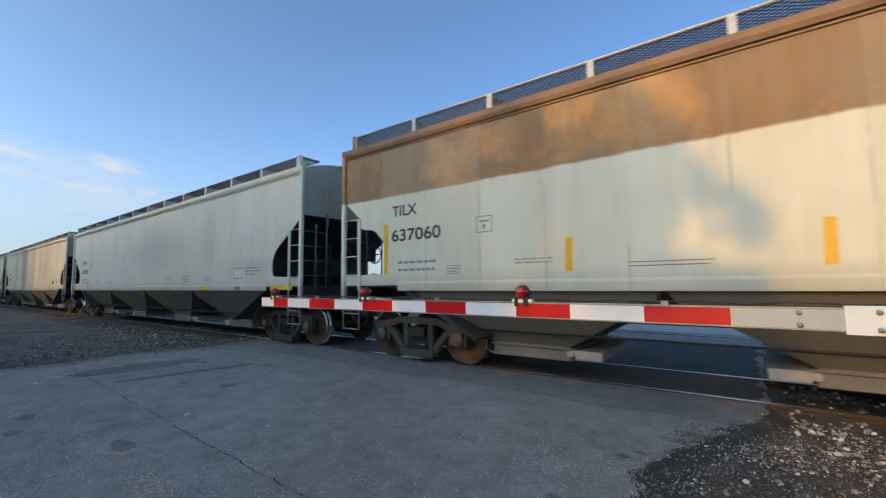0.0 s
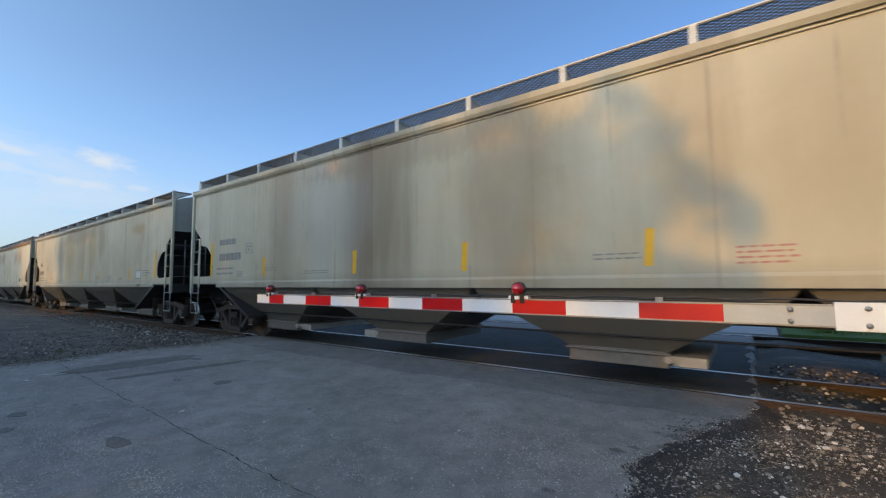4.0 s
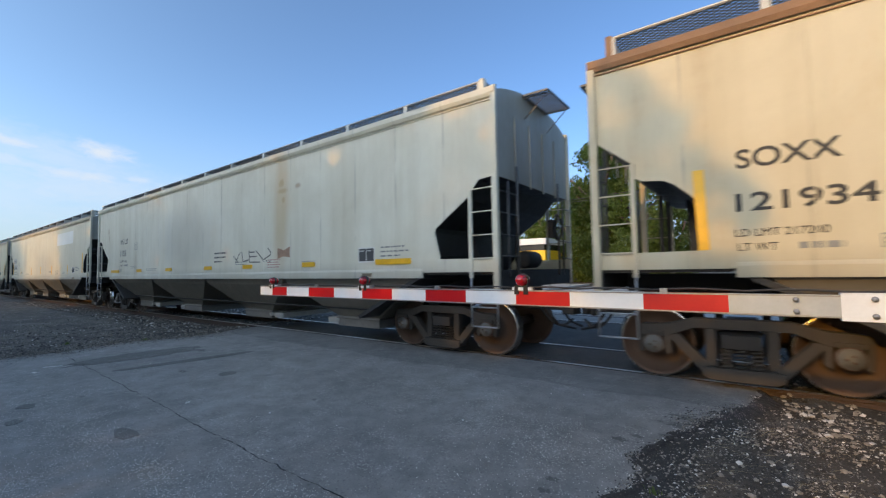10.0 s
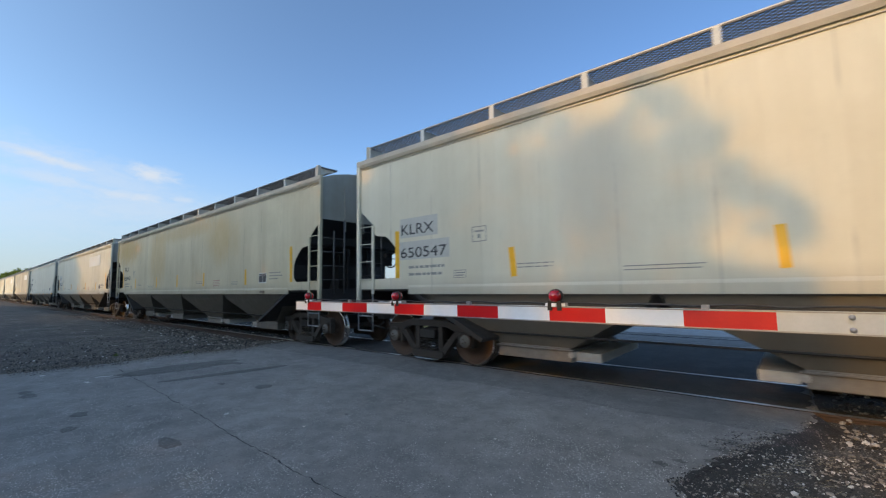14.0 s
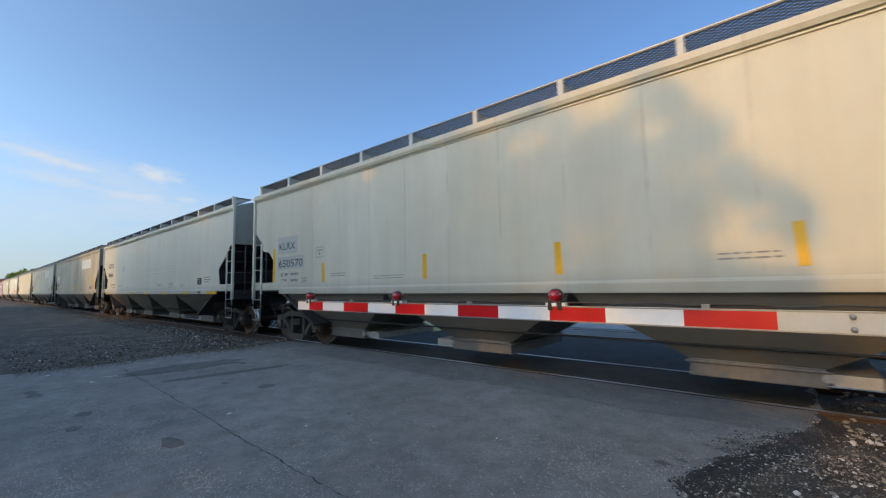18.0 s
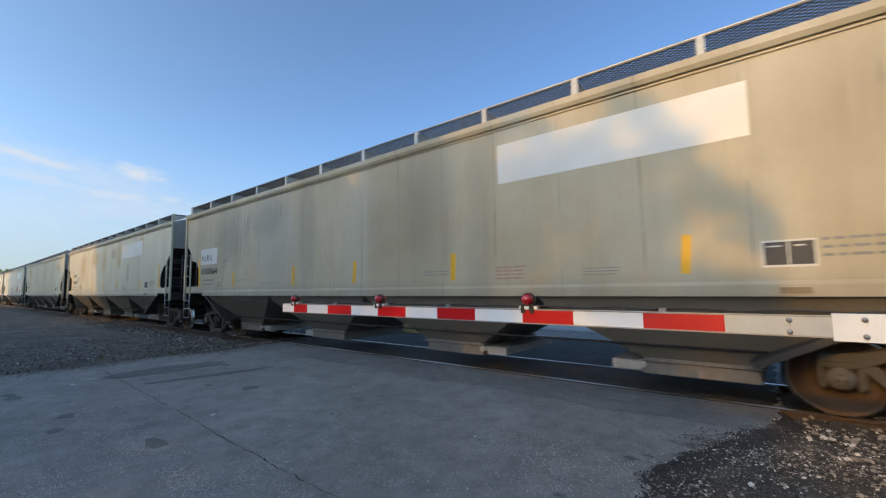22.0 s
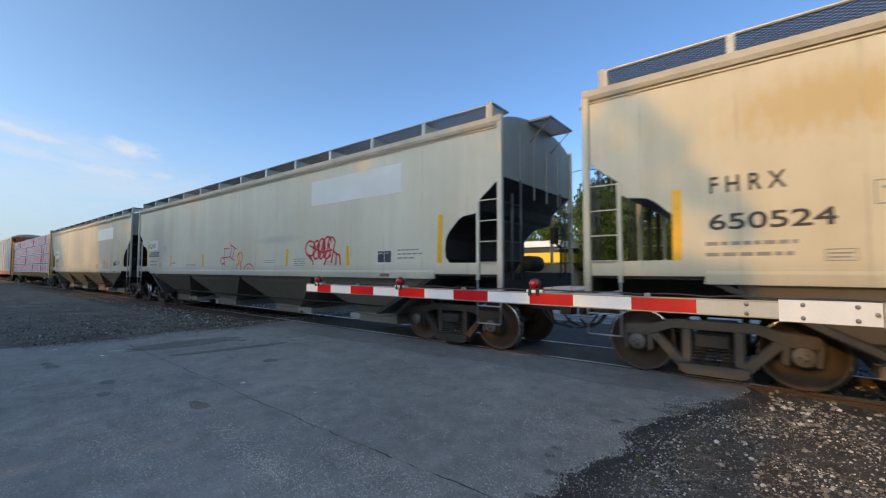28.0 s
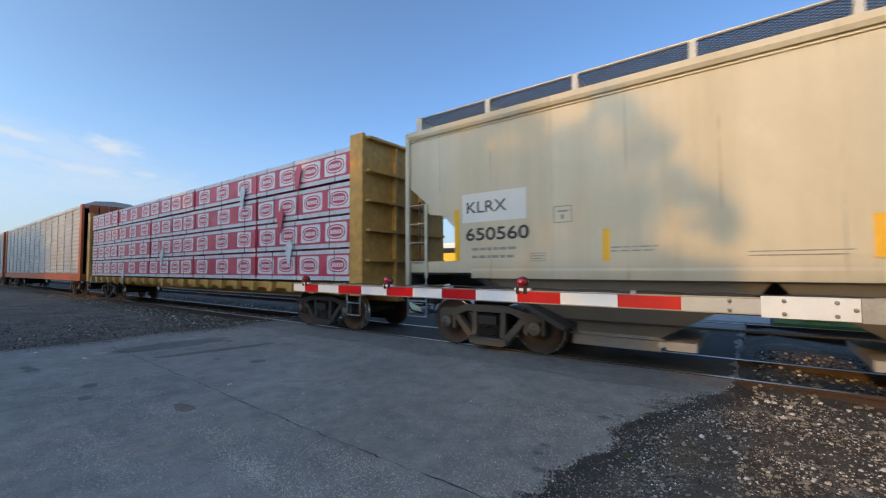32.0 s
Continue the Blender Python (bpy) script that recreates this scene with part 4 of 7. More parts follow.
        if e > 0:
            bm = bmesh.new()
            lathe(bm, [(0.0, -0.34), (0.15, -0.33), (0.17, -0.28), (0.17, 0.24), (0.12, 0.30), (0.0, 0.31)], (hx - 0.38, 0.35, 1.72), "y", 16)
            part("brake_cylinder", bm, M["steel_dark"], car)
        bm = bmesh.new()
        box(bm, *sorted((e * (hx - 1.5), e * hx)), -1.58, 1.58, 1.46, 1.52)
        box(bm, *sorted((e * (hx - 0.08), e * hx)), -1.6, 1.6, 1.22, 1.50)
        for y in (-0.35, 0.35):
            box(bm, *sorted((e * (hx - 0.66), e * (hx - 0.60))), y - 0.03, y + 0.03, 1.5, 2.62)
        part("end_deck", bm, M["steel_dark"], car)
        # corner post and side ladder, near and far
        for s in (-1, 1):
            bm = bmesh.new()
            box(bm, *sorted((e * (hx - 0.07), e * (hx + 0.025))), *sorted((s * (HALF - 0.01), s * (HALF + 0.055))), 1.22, eave + 0.03)
            part("corner_post", bm, paint, car)
            bm = bmesh.new()
            xa, xb = e * (hx - 0.50), e * (hx - 0.02)
            yy = s * (HALF + 0.03)
            box(bm, *sorted((xa - e * 0.03, xa + e * 0.03)), *sorted((yy - s * 0.025, yy + s * 0.012)), 1.40, 2.87)
            for z in (1.72, 2.10, 2.48, 2.86):
                rod(bm, (xa, yy, z), (xb, yy, z), 0.011)
            part("ladder", bm, paint, car, "side ladder with thin rungs")
            bm = bmesh.new()
            for x in (xa, xb):
                rod(bm, (x, yy, 1.45), (x, yy, 0.62), 0.014)
            for z in (0.62, 0.93, 1.22):
                rod(bm, (xa, yy, z), (xb, yy, z), 0.014)
            part("step", bm, M["galv"], car, "hanging foot step")
            bm = bmesh.new()
            for x, z1 in ((hx + 0.02, 3.3), (hx - 0.0, 3.0)):
                rod(bm, (e * x, s * 0.95 if x > hx else s * 1.25, 1.4), (e * x, s * 0.95 if x > hx else s * 1.25, z1), 0.022)
            for z in (1.75, 2.1, 2.45, 2.8):
                rod(bm, (e * (hx + 0.02), s * 0.95, z), (e * (hx + 0.02), s * 1.6, z), 0.011)
            part("end_ladder", bm, M["grate"], car, "dull steel end ladder")
        plat = part("end_platform", once("plat", lambda: grating_mesh(0, 0.46, -0.55, 0.55)), None, car, "mesh platform over the end", pose(e * hx if e > 0 else -hx - 0.46, 0, eave + 0.20))
        for y in (-0.5, 0.5):
            bm = bmesh.new()
            tube(bm, [(e * hx, y, eave - 0.2), (e * (hx + 0.42), y, eave + 0.18), (e * (hx - 0.3), y, eave + 0.19)], 0.016)
            part("platform_brace", bm, M["galv"], car)
        part("coupler", once("coupler", coupler_mesh), None, car, "", pose(e * (hx - 0.02), 0, 0, 0, 0, 0 if e > 0 else 180))
        bm = bmesh.new()
        tube(bm, [(e * (hx + 0.05 + 0.6 * i / 8), -0.35 + 0.2 * i / 8, 0.95 - 0.42 * math.sin(math.pi * i / 8 * 0.75)) for i in range(9)], 0.022)
        part("brake_hose", bm, M["black"], car)
        add_truck(car, e * (hx - TRUCK_D))
    # roof walk and its brackets
    for s in (-1, 1):
        part("running_board", once(("board", round(length, 1)), lambda: grating_mesh(-hx + 0.25, hx - 0.25, 0, 0.56)), None, car, "", pose(0, -1.56 if s < 0 else 1.0, eave + rise))
        bm = bmesh.new()
        box(bm, -hx + 0.25, hx - 0.25, *sorted((s * 1.572, s * 1.556)), eave + rise + 0.020, eave + rise + 0.036)
        part("board_rim", bm, M["galv"], car, "bright steel rim")
    nb = 13
    bme = once("bracket", bracket_mesh)
    for i in range(nb):
        x = -hx + 0.30 + (length - 0.60) * i / (nb - 1)
        part("board_bracket", once(("bracket", paint.name), lambda: tinted(bme, M["bracket"])), None, car, "", pose(x, -1.58, eave + rise - 0.29))
    for e in (-1, 1):
        bm = bmesh.new()
        box(bm, *sorted((e * (hx - 0.30), e * (hx - 0.22))), -1.60, -1.50, eave - 0.02, eave + rise + 0.05)
        part("end_bracket", bm, chord or paint, car)
    # bays
    step = (length - 3.7) / 4
    for i in range(4):
        xc = -hx + 1.85 + step * (i + 0.5)
        part("hopper_bay", once(("bay", round(step, 2)), lambda: bay_mesh(step)), None, car, "dirty hopper bay", pose(xc, 0, 0))
        part("outlet_gate", once("outlet", outlet_mesh), None, car, "discharge gate", pose(xc, 0, 0, 0, 0, 0))
        part("gate_slide", once("slide", slide_mesh), None, car, "pale slide of the gate", pose(xc, 0, 0, 0, 0, 0 if i % 2 == 0 else 180))
    bm = bmesh.new()
    box(bm, -hx + 0.1, hx - 0.1, -0.3, 0.3, 0.98, 1.42)
    part("centre_sill", bm, M["steel_dark"], car)
    bm = bmesh.new()
    rod(bm, (-hx + 3.0, -1.15, 0.72), (hx - 3.0, -1.15, 0.72), 0.018)
    rod(bm, (-hx + 2.8, -0.5, 0.9), (hx - 2.8, -0.5, 0.9), 0.03)
    part("brake_rod", bm, M["steel_dark"], car)
    # markings
    rear = -hx
    if bar == "v":
        for xx in (hx - 1.42, rear + 1.24):
            on_side(car, "reflector", xx, 2.20, 0.115, 0.96, M["yellow"], "faded yellow reflector strip", rs.uniform(-2, 2))
        for xx in [hx - d for d in shorts]:
            if grey_pad:
                bm = bmesh.new()
                box(bm, -0.11, 0.11, -0.003, 0, -0.34, 0.34)
                bmesh.ops.bevel(bm, geom=[q for q in bm.edges if abs(q.verts[0].co.y - q.verts[1].co.y) > 0.001], offset=0.06, segments=3, affect="EDGES")
                part("reflector_pad", bm, M["pad_grey"], car, "grey painted pad under the reflector", pose(xx, -HALF - 0.001, 1.92))
            on_side(car, "reflector", xx, 1.92, 0.105, 0.48, M["yellow"], "faded yellow reflector strip", rs.uniform(-5, 5))
    else:
        spots = [(d, d < 2) for d in (1.0, 3.9, 6.6, 9.3)] + [(length - dr, dr < 2) for dr in hpos] if not hall else [(d, d in (hall[0], hall[-1])) for d in hall]
        for d, long in spots:
            for xx in (hx - d,):
                on_side(car, "reflector", xx, hz, 0.92 if long else 0.46, 0.105, M["yellow"], "faded yellow reflector strip", thick=0.022)
    if mark:
        for x0, x1, z0, z1, fresh in pads:
            on_side(car, "marking_panel", rear + (x0 + x1) / 2, (z0 + z1) / 2, x1 - x0, z1 - z0, M["pad_pale"] if fresh else M["patch_grey"], "pale repainted panel" if fresh else "grey repainted panel", thick=0.004)
        write(car, mark, rear + text_at[0], text_at[1], letters[0], M["ink"], "black reporting letters", letters[2])
        write(car, number, rear + text_at[0] - 0.02, text_at[2], letters[1], M["ink"], "black car number", letters[3])
    else:
        bars(car, rear + 1.7, 2.75, [0.9], M["ink_faint"], rs, 0.16, 0.3)
        bars(car, rear + 1.7, 2.35, [1.2], M["ink_faint"], rs, 0.2, 0.3)
    if load:
        if load[0] == "LD LMT":
            bars(car, rear + load[1] + 0.55, load[2] + 0.085, [0.36], M["ink_faint"], rs, 0.07, 0.1)
        write(car, load[0], rear + load[1], load[2], 0.085, M["ink"], "small black load limit text", 0, 0.002)
        write(car, "LT WT", rear + load[1] + 0.02, load[2] - 0.16, 0.085, M["ink"], "small black weight text", 0, 0.002)
        bars(car, rear + load[1] + 0.55, load[2] - 0.085, [0.36], M["ink_faint"], rs, 0.07, 0.1)
    else:
        bars(car, rear + 1.57, 1.95, [0.92, 0.88], M["ink_faint"], rs, 0.048, 0.14)
    bm = bmesh.new()
    for a, b, c, d in ((0, .30, 0, .014), (0, .30, .256, .27), (0, .014, 0, .27), (.286, .30, 0, .27), (.06, .24, .17, .20), (.12, .17, .06, .13)):
        box(bm, a, b, -0.003, 0, c, d)
    part("stencil_box", bm, M["ink_faint"], car, "outlined stencil square", pose(rear + square[0], FACE + 0.002, square[1]))
    bars(car, hx - 2.6, 2.02, [0.62, 0.72, 0.5], M["ink_faint"], rs, 0.03, 0.085)
    bars(car, rear + 5.65, 1.78, [0.95, 0.9], M["ink_faint"], rs, 0.014, 0.05, False)
    bars(car, hx - 6.6, 1.88, [0.55, 0.5, 0.55, 0.5], M["ink_red"] if rs.random() < .6 else M["ink_faint"], rs, 0.022, 0.06)
    bars(car, hx - 8.2, 1.86, [0.6, 0.6], M["ink_faint"], rs, 0.02, 0.06)
    bars(car, hx - 5.15, 1.80, [0.5, 0.5, 0.45], M["ink_faint"], rs, 0.012, 0.045, False)
    bars(car, rear + 4.02, 1.89, [0.62, 0.6], M["ink_faint"], rs, 0.018, 0.055)
    bm = bmesh.new()
    for a, b, c, d in ((0, .27, 0, .012), (0, .27, .128, .14), (0, .012, 0, .14), (.258, .27, 0, .14), (.03, .24, .08, .10), (.03, .22, .035, .055)):
        box(bm, a, b, -0.003, 0, c, d)
    part("stencil_box", bm, M["ink_faint"], car, "small outlined stencil box", pose(rear + 2.72, FACE + 0.002, 1.69))
    tile = part("data_panel", small_panel(0.47, 0.30, pale_panel), None, car, "small framed data panel", pose(hx - panel_at - 0.02, FACE + 0.002, 1.72))
    on_side(car, "maker_plate", hx - panel_at + 0.245, 1.467, 0.27, 0.066, M["plate"], "small brown metal maker plate", thick=0.034)
    if patch:
        xx, z, w, h, mm = patch
        xx = hx - xx
        on_side(car, "paint_patch", xx, z, w, h, mm, "large pale rectangle of repaint", thick=0.0035)
    for d0, z0, d1, z1 in creases:
        bm = bmesh.new()
        rows = [(-0.035, 0.0), (-0.006, -0.010), (0.010, -0.010), (0.018, 0.0)]
        ends = [[bm.verts.new((hx - d, -HALF + dy, z + dz)) for dz, dy in rows] for d, z in ((d0, z0), (d0 + (d1 - d0) * 0.5, (z0 + z1) / 2 + 0.012), (d1, z1))]
        for a, b in zip(ends, ends[1:]):
            for k in range(3):
                bm.faces.new((a[k], a[k + 1], b[k + 1], b[k])).smooth = True
        part("side_crease", bm, paint, car, "long shallow crease in the side")
    if graffiti:
        graffiti(car, hx, rs)
    # brake wheel on the leading end
    bm = bmesh.new()
    lathe(bm, [(0.25, 0.0), (0.27, 0.02), (0.25, 0.04), (0.23, 0.02), (0.25, 0.0)], (hx + 0.12, 0.55, 2.35), "x", 20)
    for q in range(4):
        rod(bm, (hx + 0.10, 0.55, 2.35), (hx + 0.14, 0.55 + 0.24 * math.cos(q * 1.57), 2.35 + 0.24 * math.sin(q * 1.57)), 0.014)
    box(bm, hx - 0.02, hx + 0.10, 0.45, 0.65, 2.15, 2.5)
    part("brake_wheel", bm, M["steel_dark"], car)
    return car


def tinted(me, material):
    c = me.copy()
    c.materials.clear()
    c.materials.append(material)
    return c


def bracket_mesh():
    bm = bmesh.new()
    box(bm, -0.045, 0.045, -0.012, 0.012, 0.03, 0.30)
    prism(bm, [(-0.01, 0.30), (0.50, 0.30), (0.50, 0.25), (0.30, 0.20), (0.0, 0.04)], -0.005, 0.005, axis="x")
    return finish(bm, "board_bracket", M["galv"])


def stroke(bm, pts, w):
    """Flat sprayed line through points of the car's side."""
    for (x0, z0), (x1, z1) in zip(pts, pts[1:]):
        d = math.hypot(x1 - x0, z1 - z0) or 1.0
        nx, nz = -(z1 - z0) / d * w, (x1 - x0) / d * w
        ex, ez = (x1 - x0) / d * w * 0.6, (z1 - z0) / d * w * 0.6
        v = [bm.verts.new((x, 0, z)) for x, z in ((x0 + nx - ex, z0 + nz - ez), (x0 - nx - ex, z0 - nz - ez), (x1 - nx + ex, z1 - nz + ez), (x1 + nx + ex, z1 + nz + ez))]
        bm.faces.new(v)


def loop_pts(cx, cz, rx, rz, a0=0.0, a1=360.0, n=18, lean=0.0):
    out = []
    for i in range(n + 1):
        a = radians(a0 + (a1 - a0) * i / n)
        out.append((cx + rx * math.cos(a) + lean * rz * math.sin(a), cz + rz * math.sin(a)))
    return out


def tag_on(car, strokes, w, material, label):
    bm = bmesh.new()
    for k, pts in enumerate(strokes):
        stroke(bm, pts, w)
    for i, f in enumerate(bm.faces):
        for v in f.verts:
            v.co.y = FACE - 0.0004 - 0.00002 * (i % 40)
    return part("graffiti", bm, material, car, label)


def red_tags(car, hx, rs):
    def d(x):
        return hx - x
    # small figures: an S, an F, a pair of bars, an 8 and a round face
    figures = [loop_pts(d(10.98), 1.88, 0.13, 0.11, 20, 330), loop_pts(d(10.87), 1.66, 0.12, 0.12, 150, -170),
               [(d(10.84), 2.28), (d(10.80), 1.80)], [(d(10.86), 2.29), (d(10.49), 2.28)], [(d(10.92), 1.98), (d(10.53), 1.99)],
               [(d(10.44), 2.42), (d(9.97), 2.25)], [(d(10.53), 2.02), (d(10.10), 1.88)], [(d(10.30), 2.36), (d(10.42), 1.99)], [(d(10.11), 2.30), (d(10.24), 1.93)],
               loop_pts(d(9.73), 1.97, 0.16, 0.18), loop_pts(d(9.79), 1.64, 0.15, 0.15),
               loop_pts(d(9.13), 1.46, 0.35, 0.30, -10, 190), loop_pts(d(9.15), 1.52, 0.11, 0.06, 190, 350, 8),
               [(d(9.22), 1.64), (d(9.21), 1.60)], [(d(9.05), 1.63), (d(9.05), 1.59)]]
    for first, last in ((0, 2), (2, 5), (5, 9), (9, 11), (11, 15)):
        tag_on(car, figures[first:last], 0.017, M["spray_red"], "thin red sprayed figure")
    # bold round tag
    hx = hx + 0.5
    tag_on(car, [loop_pts(d(6.33), 2.14, 0.22, 0.20, 250, -110), [(d(6.40), 1.98), (d(6.22), 1.80), (d(6.20), 1.72)], loop_pts(d(6.06), 2.10, 0.14, 0.24, 300, 20, 16, 0.1), loop_pts(d(5.84), 2.12, 0.15, 0.26, 310, -20, 16, 0.1),
                 loop_pts(d(5.60), 2.14, 0.17, 0.28, 330, 30, 16, 0.1), [(d(5.62), 1.86), (d(5.72), 1.70)], loop_pts(d(5.42), 2.18, 0.16, 0.22, 180, 20, 10),
                 [(d(5.30), 2.22), (d(5.42), 1.76)], [(d(5.34), 2.04), (d(5.08), 1.92)], [(d(5.22), 1.98), (d(5.24), 1.70)], [(d(5.10), 1.96), (d(5.06), 1.70)],
                 [(d(6.52), 2.02), (d(6.30), 1.86)],
                 [(d(6.14), 2.02), (d(5.98), 2.26), (d(5.90), 1.92), (d(5.76), 2.30), (d(5.68), 1.90), (d(5.52), 2.24), (d(5.46), 1.90)],
                 [(d(6.36), 2.22), (d(6.10), 2.12), (d(5.78), 2.02), (d(5.40), 2.08)]], 0.024, M["spray_red"], "bold red looping spray tag")
    tag_on(car, [[(d(3.75), 3.78), (d(3.52), 3.70), (d(3.66), 3.62)], [(d(3.70), 3.84), (d(3.56), 3.56)], [(d(3.62), 3.80), (d(3.60), 3.45)]], 0.014, M["spray_black"], "small dark sprayed arrow")


def from_front(hx, strokes):
    return [[(hx - d, z) for d, z in st] for st in strokes]


def black_tags(car, hx, rs):
    rows = [[(5.17, 1.93), (5.13, 2.15), (5.07, 1.95), (5.04, 2.09), (4.97, 1.9)], [(4.95, 2.04), (4.87, 1.87), (4.83, 2.02), (4.78, 1.89), (4.76, 2.24), (4.75, 1.75)],
            [(4.64, 2.13), (4.66, 1.97), (4.53, 2.02)], [(4.53, 2.0), (4.47, 1.88), (4.44, 1.68), (4.38, 1.62)], [(4.36, 1.84), (4.09, 1.88)], [(4.33, 1.72), (4.06, 1.75)],
            [(3.6, 2.57), (3.63, 1.63)], [(3.37, 2.05), (3.4, 1.84), (3.44, 1.74)]]
    marks = from_front(hx, rows) + [loop_pts(hx - 4.22, 1.98, 0.15, 0.13, -20, 200), loop_pts(hx - 3.54, 1.86, 0.10, 0.17, 110, -120)]
    tag_on(car, marks, 0.010, M["spray_grey"], "thin faded grey sprayed scribble")
    marks = [loop_pts(hx - d, 1.90, 0.05, 0.15, 80 * k, 80 * k + 250, 9, 0.2) for k, d in enumerate((2.62, 2.47, 2.30, 2.16, 2.02, 1.88))]
    tag_on(car, marks, 0.008, M["spray_grey"], "small faded scribble")


def dark_scrawl(car, hx, rs):
    rows = [[(8.3, 2.02), (8.05, 1.85)], [(7.97, 2.1), (8.21, 1.83)], [(7.87, 2.12), (7.8, 1.86), (7.51, 1.9)], [(7.49, 2.14), (7.47, 1.84), (6.97, 1.83)],
            [(7.49, 2.1), (7.22, 2.1)], [(7.46, 1.98), (7.13, 1.98)], [(7.14, 2.13), (6.8, 1.88), (6.77, 1.82)], [(6.8, 1.88), (6.49, 1.99), (6.45, 2.05), (6.58, 2.17)],
            [(6.66, 1.85), (6.63, 1.85)], [(6.54, 1.84), (6.49, 1.83)]]
    tag_on(car, from_front(hx, rows), 0.014, M["spray_black"], "black sprayed strokes")
    bm = bmesh.new()
    prism(bm, [(hx - d, z) for d, z in ((6.16, 2.15), (6.02, 2.13), (5.89, 2.08), (5.76, 2.13), (5.64, 2.17), (5.64, 1.91), (5.9, 1.94), (6.16, 1.88))], FACE - 0.001, FACE + 0.003)
    part("paint_mark", bm, M["bow"], car, "faded brown bow-shaped paint mark")
    bars(car, hx - 9.42, 2.16, [0.7, 0.64, 0.45], M["panel_dark"], rs, 0.045, 0.12)


def slide_mesh():
    bm = bmesh.new()
    box(bm, 0.72, 1.12, -0.95, 0.95, 0.33, 0.46)
    rod(bm, (0.68, -1.05, 0.42), (0.68, 1.05, 0.42), 0.05, 8)
    return finish(bm, "gate_slide", CACHE.setdefault("slmat", plain("pale_gate_metal", (0.36, 0.34, 0.30), 0.65, 0.1, 0.3)))


def bay_mesh(step):
    """One hopper bay: four slopes that narrow to the outlet, with a stiffening rim."""
    bm = bmesh.new()
    t = step / 2 - 0.01
    hi = [bm.verts.new((x, y, 1.42)) for x, y in ((-t, -1.56), (t, -1.56), (t, 1.56), (-t, 1.56))]
    mid = [bm.verts.new((x, y, 1.25)) for x, y in ((-t + .12, -1.5), (t - .12, -1.5), (t - .12, 1.5), (-t + .12, 1.5))]
    lo = [bm.verts.new((x, y, 0.50)) for x, y in ((-0.64, -0.98), (0.64, -0.98), (0.64, 0.98), (-0.64, 0.98))]
    for a, b in ((hi, mid), (mid, lo)):
        for i in range(4):
            bm.faces.new((a[i], a[(i + 1) % 4], b[(i + 1) % 4], b[i]))
    bm.faces.new(lo)
    bm.faces.new(hi[::-1])
    return finish(bm, "hopper_bay", CACHE.setdefault("baymat", car_paint("dirty_bay_paint", (0.18, 0.162, 0.14), 0.45, 0.9, 5.0, (0.10, 0.07, 0.05))))


def outlet_mesh():
    bm = bmesh.new()
    prism(bm, [(-0.68, 0.30), (0.68, 0.30), (0.66, 0.52), (-0.66, 0.52)], -1.02, 1.02)
    box(bm, -0.72, 0.72, -1.05, 1.05, 0.47, 0.50)
    bmesh.ops.bevel(bm, geom=[e for e in bm.edges if e.calc_length() > 0.3], offset=0.01, segments=1, affect="EDGES")
    return finish(bm, "outlet_gate", CACHE.setdefault("outmat", plain("dull_outlet_metal", (0.17, 0.155, 0.135), 0.7, 0.2, 0.35)))


def small_panel(w, h, pale=False):
    def make():
        bm = bmesh.new()
        box(bm, 0, w, -0.003, 0, 0, h, 1)
        for i in range(2):
            box(bm, 0.022 + i * (w / 2 - 0.014), w / 2 - 0.008 + i * (w / 2 - 0.014), -0.0045, -0.003, 0.026, h - 0.022, 0)
            box(bm, 0.05 + i * w / 2, w / 2 - 0.06 - 0.04 * i + i * w / 2, -0.006, -0.0045, h - 0.075, h - 0.060, 1)
        return finish(bm, "data_panel", [M["patch_bright"], M["ink_faint"]] if pale else [M["panel_dark"], M["patch"]])
    return once(("panel", w, h, pale), make)


CARS = []
TRUCK_D = 1.55
pt = car_paint
F = [13.95, -8.0, -29.96, -51.86, -73.68, -95.58, -117.12, -138.94, -160.43, -182.06, -202.95, -224.5, -245.9, -267.24, -288.15, -309.55]
LEN = [F[i] - F[i + 1] - 1.5 for i in range(15)]
LEN[13] += 0.35
LEN[5] += 0.3
LEN[9] += 0.25
RUST, OCHRE, BROWN, GREYD, SOOT = (0.30, 0.15, 0.06), (0.48, 0.30, 0.06), (0.22, 0.15, 0.09), (0.34, 0.33, 0.30), (0.13, 0.12, 0.11)


def at(i, rows):
    """Stains given from the leading end of car i."""
    return [(LEN[i] / 2 - d, z, wx, wz, c, k, s) for d, z, wx, wz, c, k, s in rows]


rust_edge = plain("rusty_top_chord", (0.30, 0.175, 0.10), 0.8, 0, 0.4, 2)
tan_edge = plain("tan_stained_chord", (0.50, 0.45, 0.36), 0.75, 0, 0.25, 2)
PATCH, WHITE_PATCH = M["patch"], M["patch_bright"]
hopper(F[0], LEN[0], pt("cream_rust_band_paint", (0.78, 0.76, 0.66), 0.15, 0.5, 1, rust_band=(3.22, (0.47, 0.20, 0.035))), mark="TILX", number="637060", spec="cream and rust-banded", chord=rust_edge, text_at=(1.42, 2.82, 2.34), letters=(0.20, 0.22, 0.62, 1.19), square=(3.33, 2.35), shorts=(4.1, 7.6, 10.2, 12.85, 15.58))
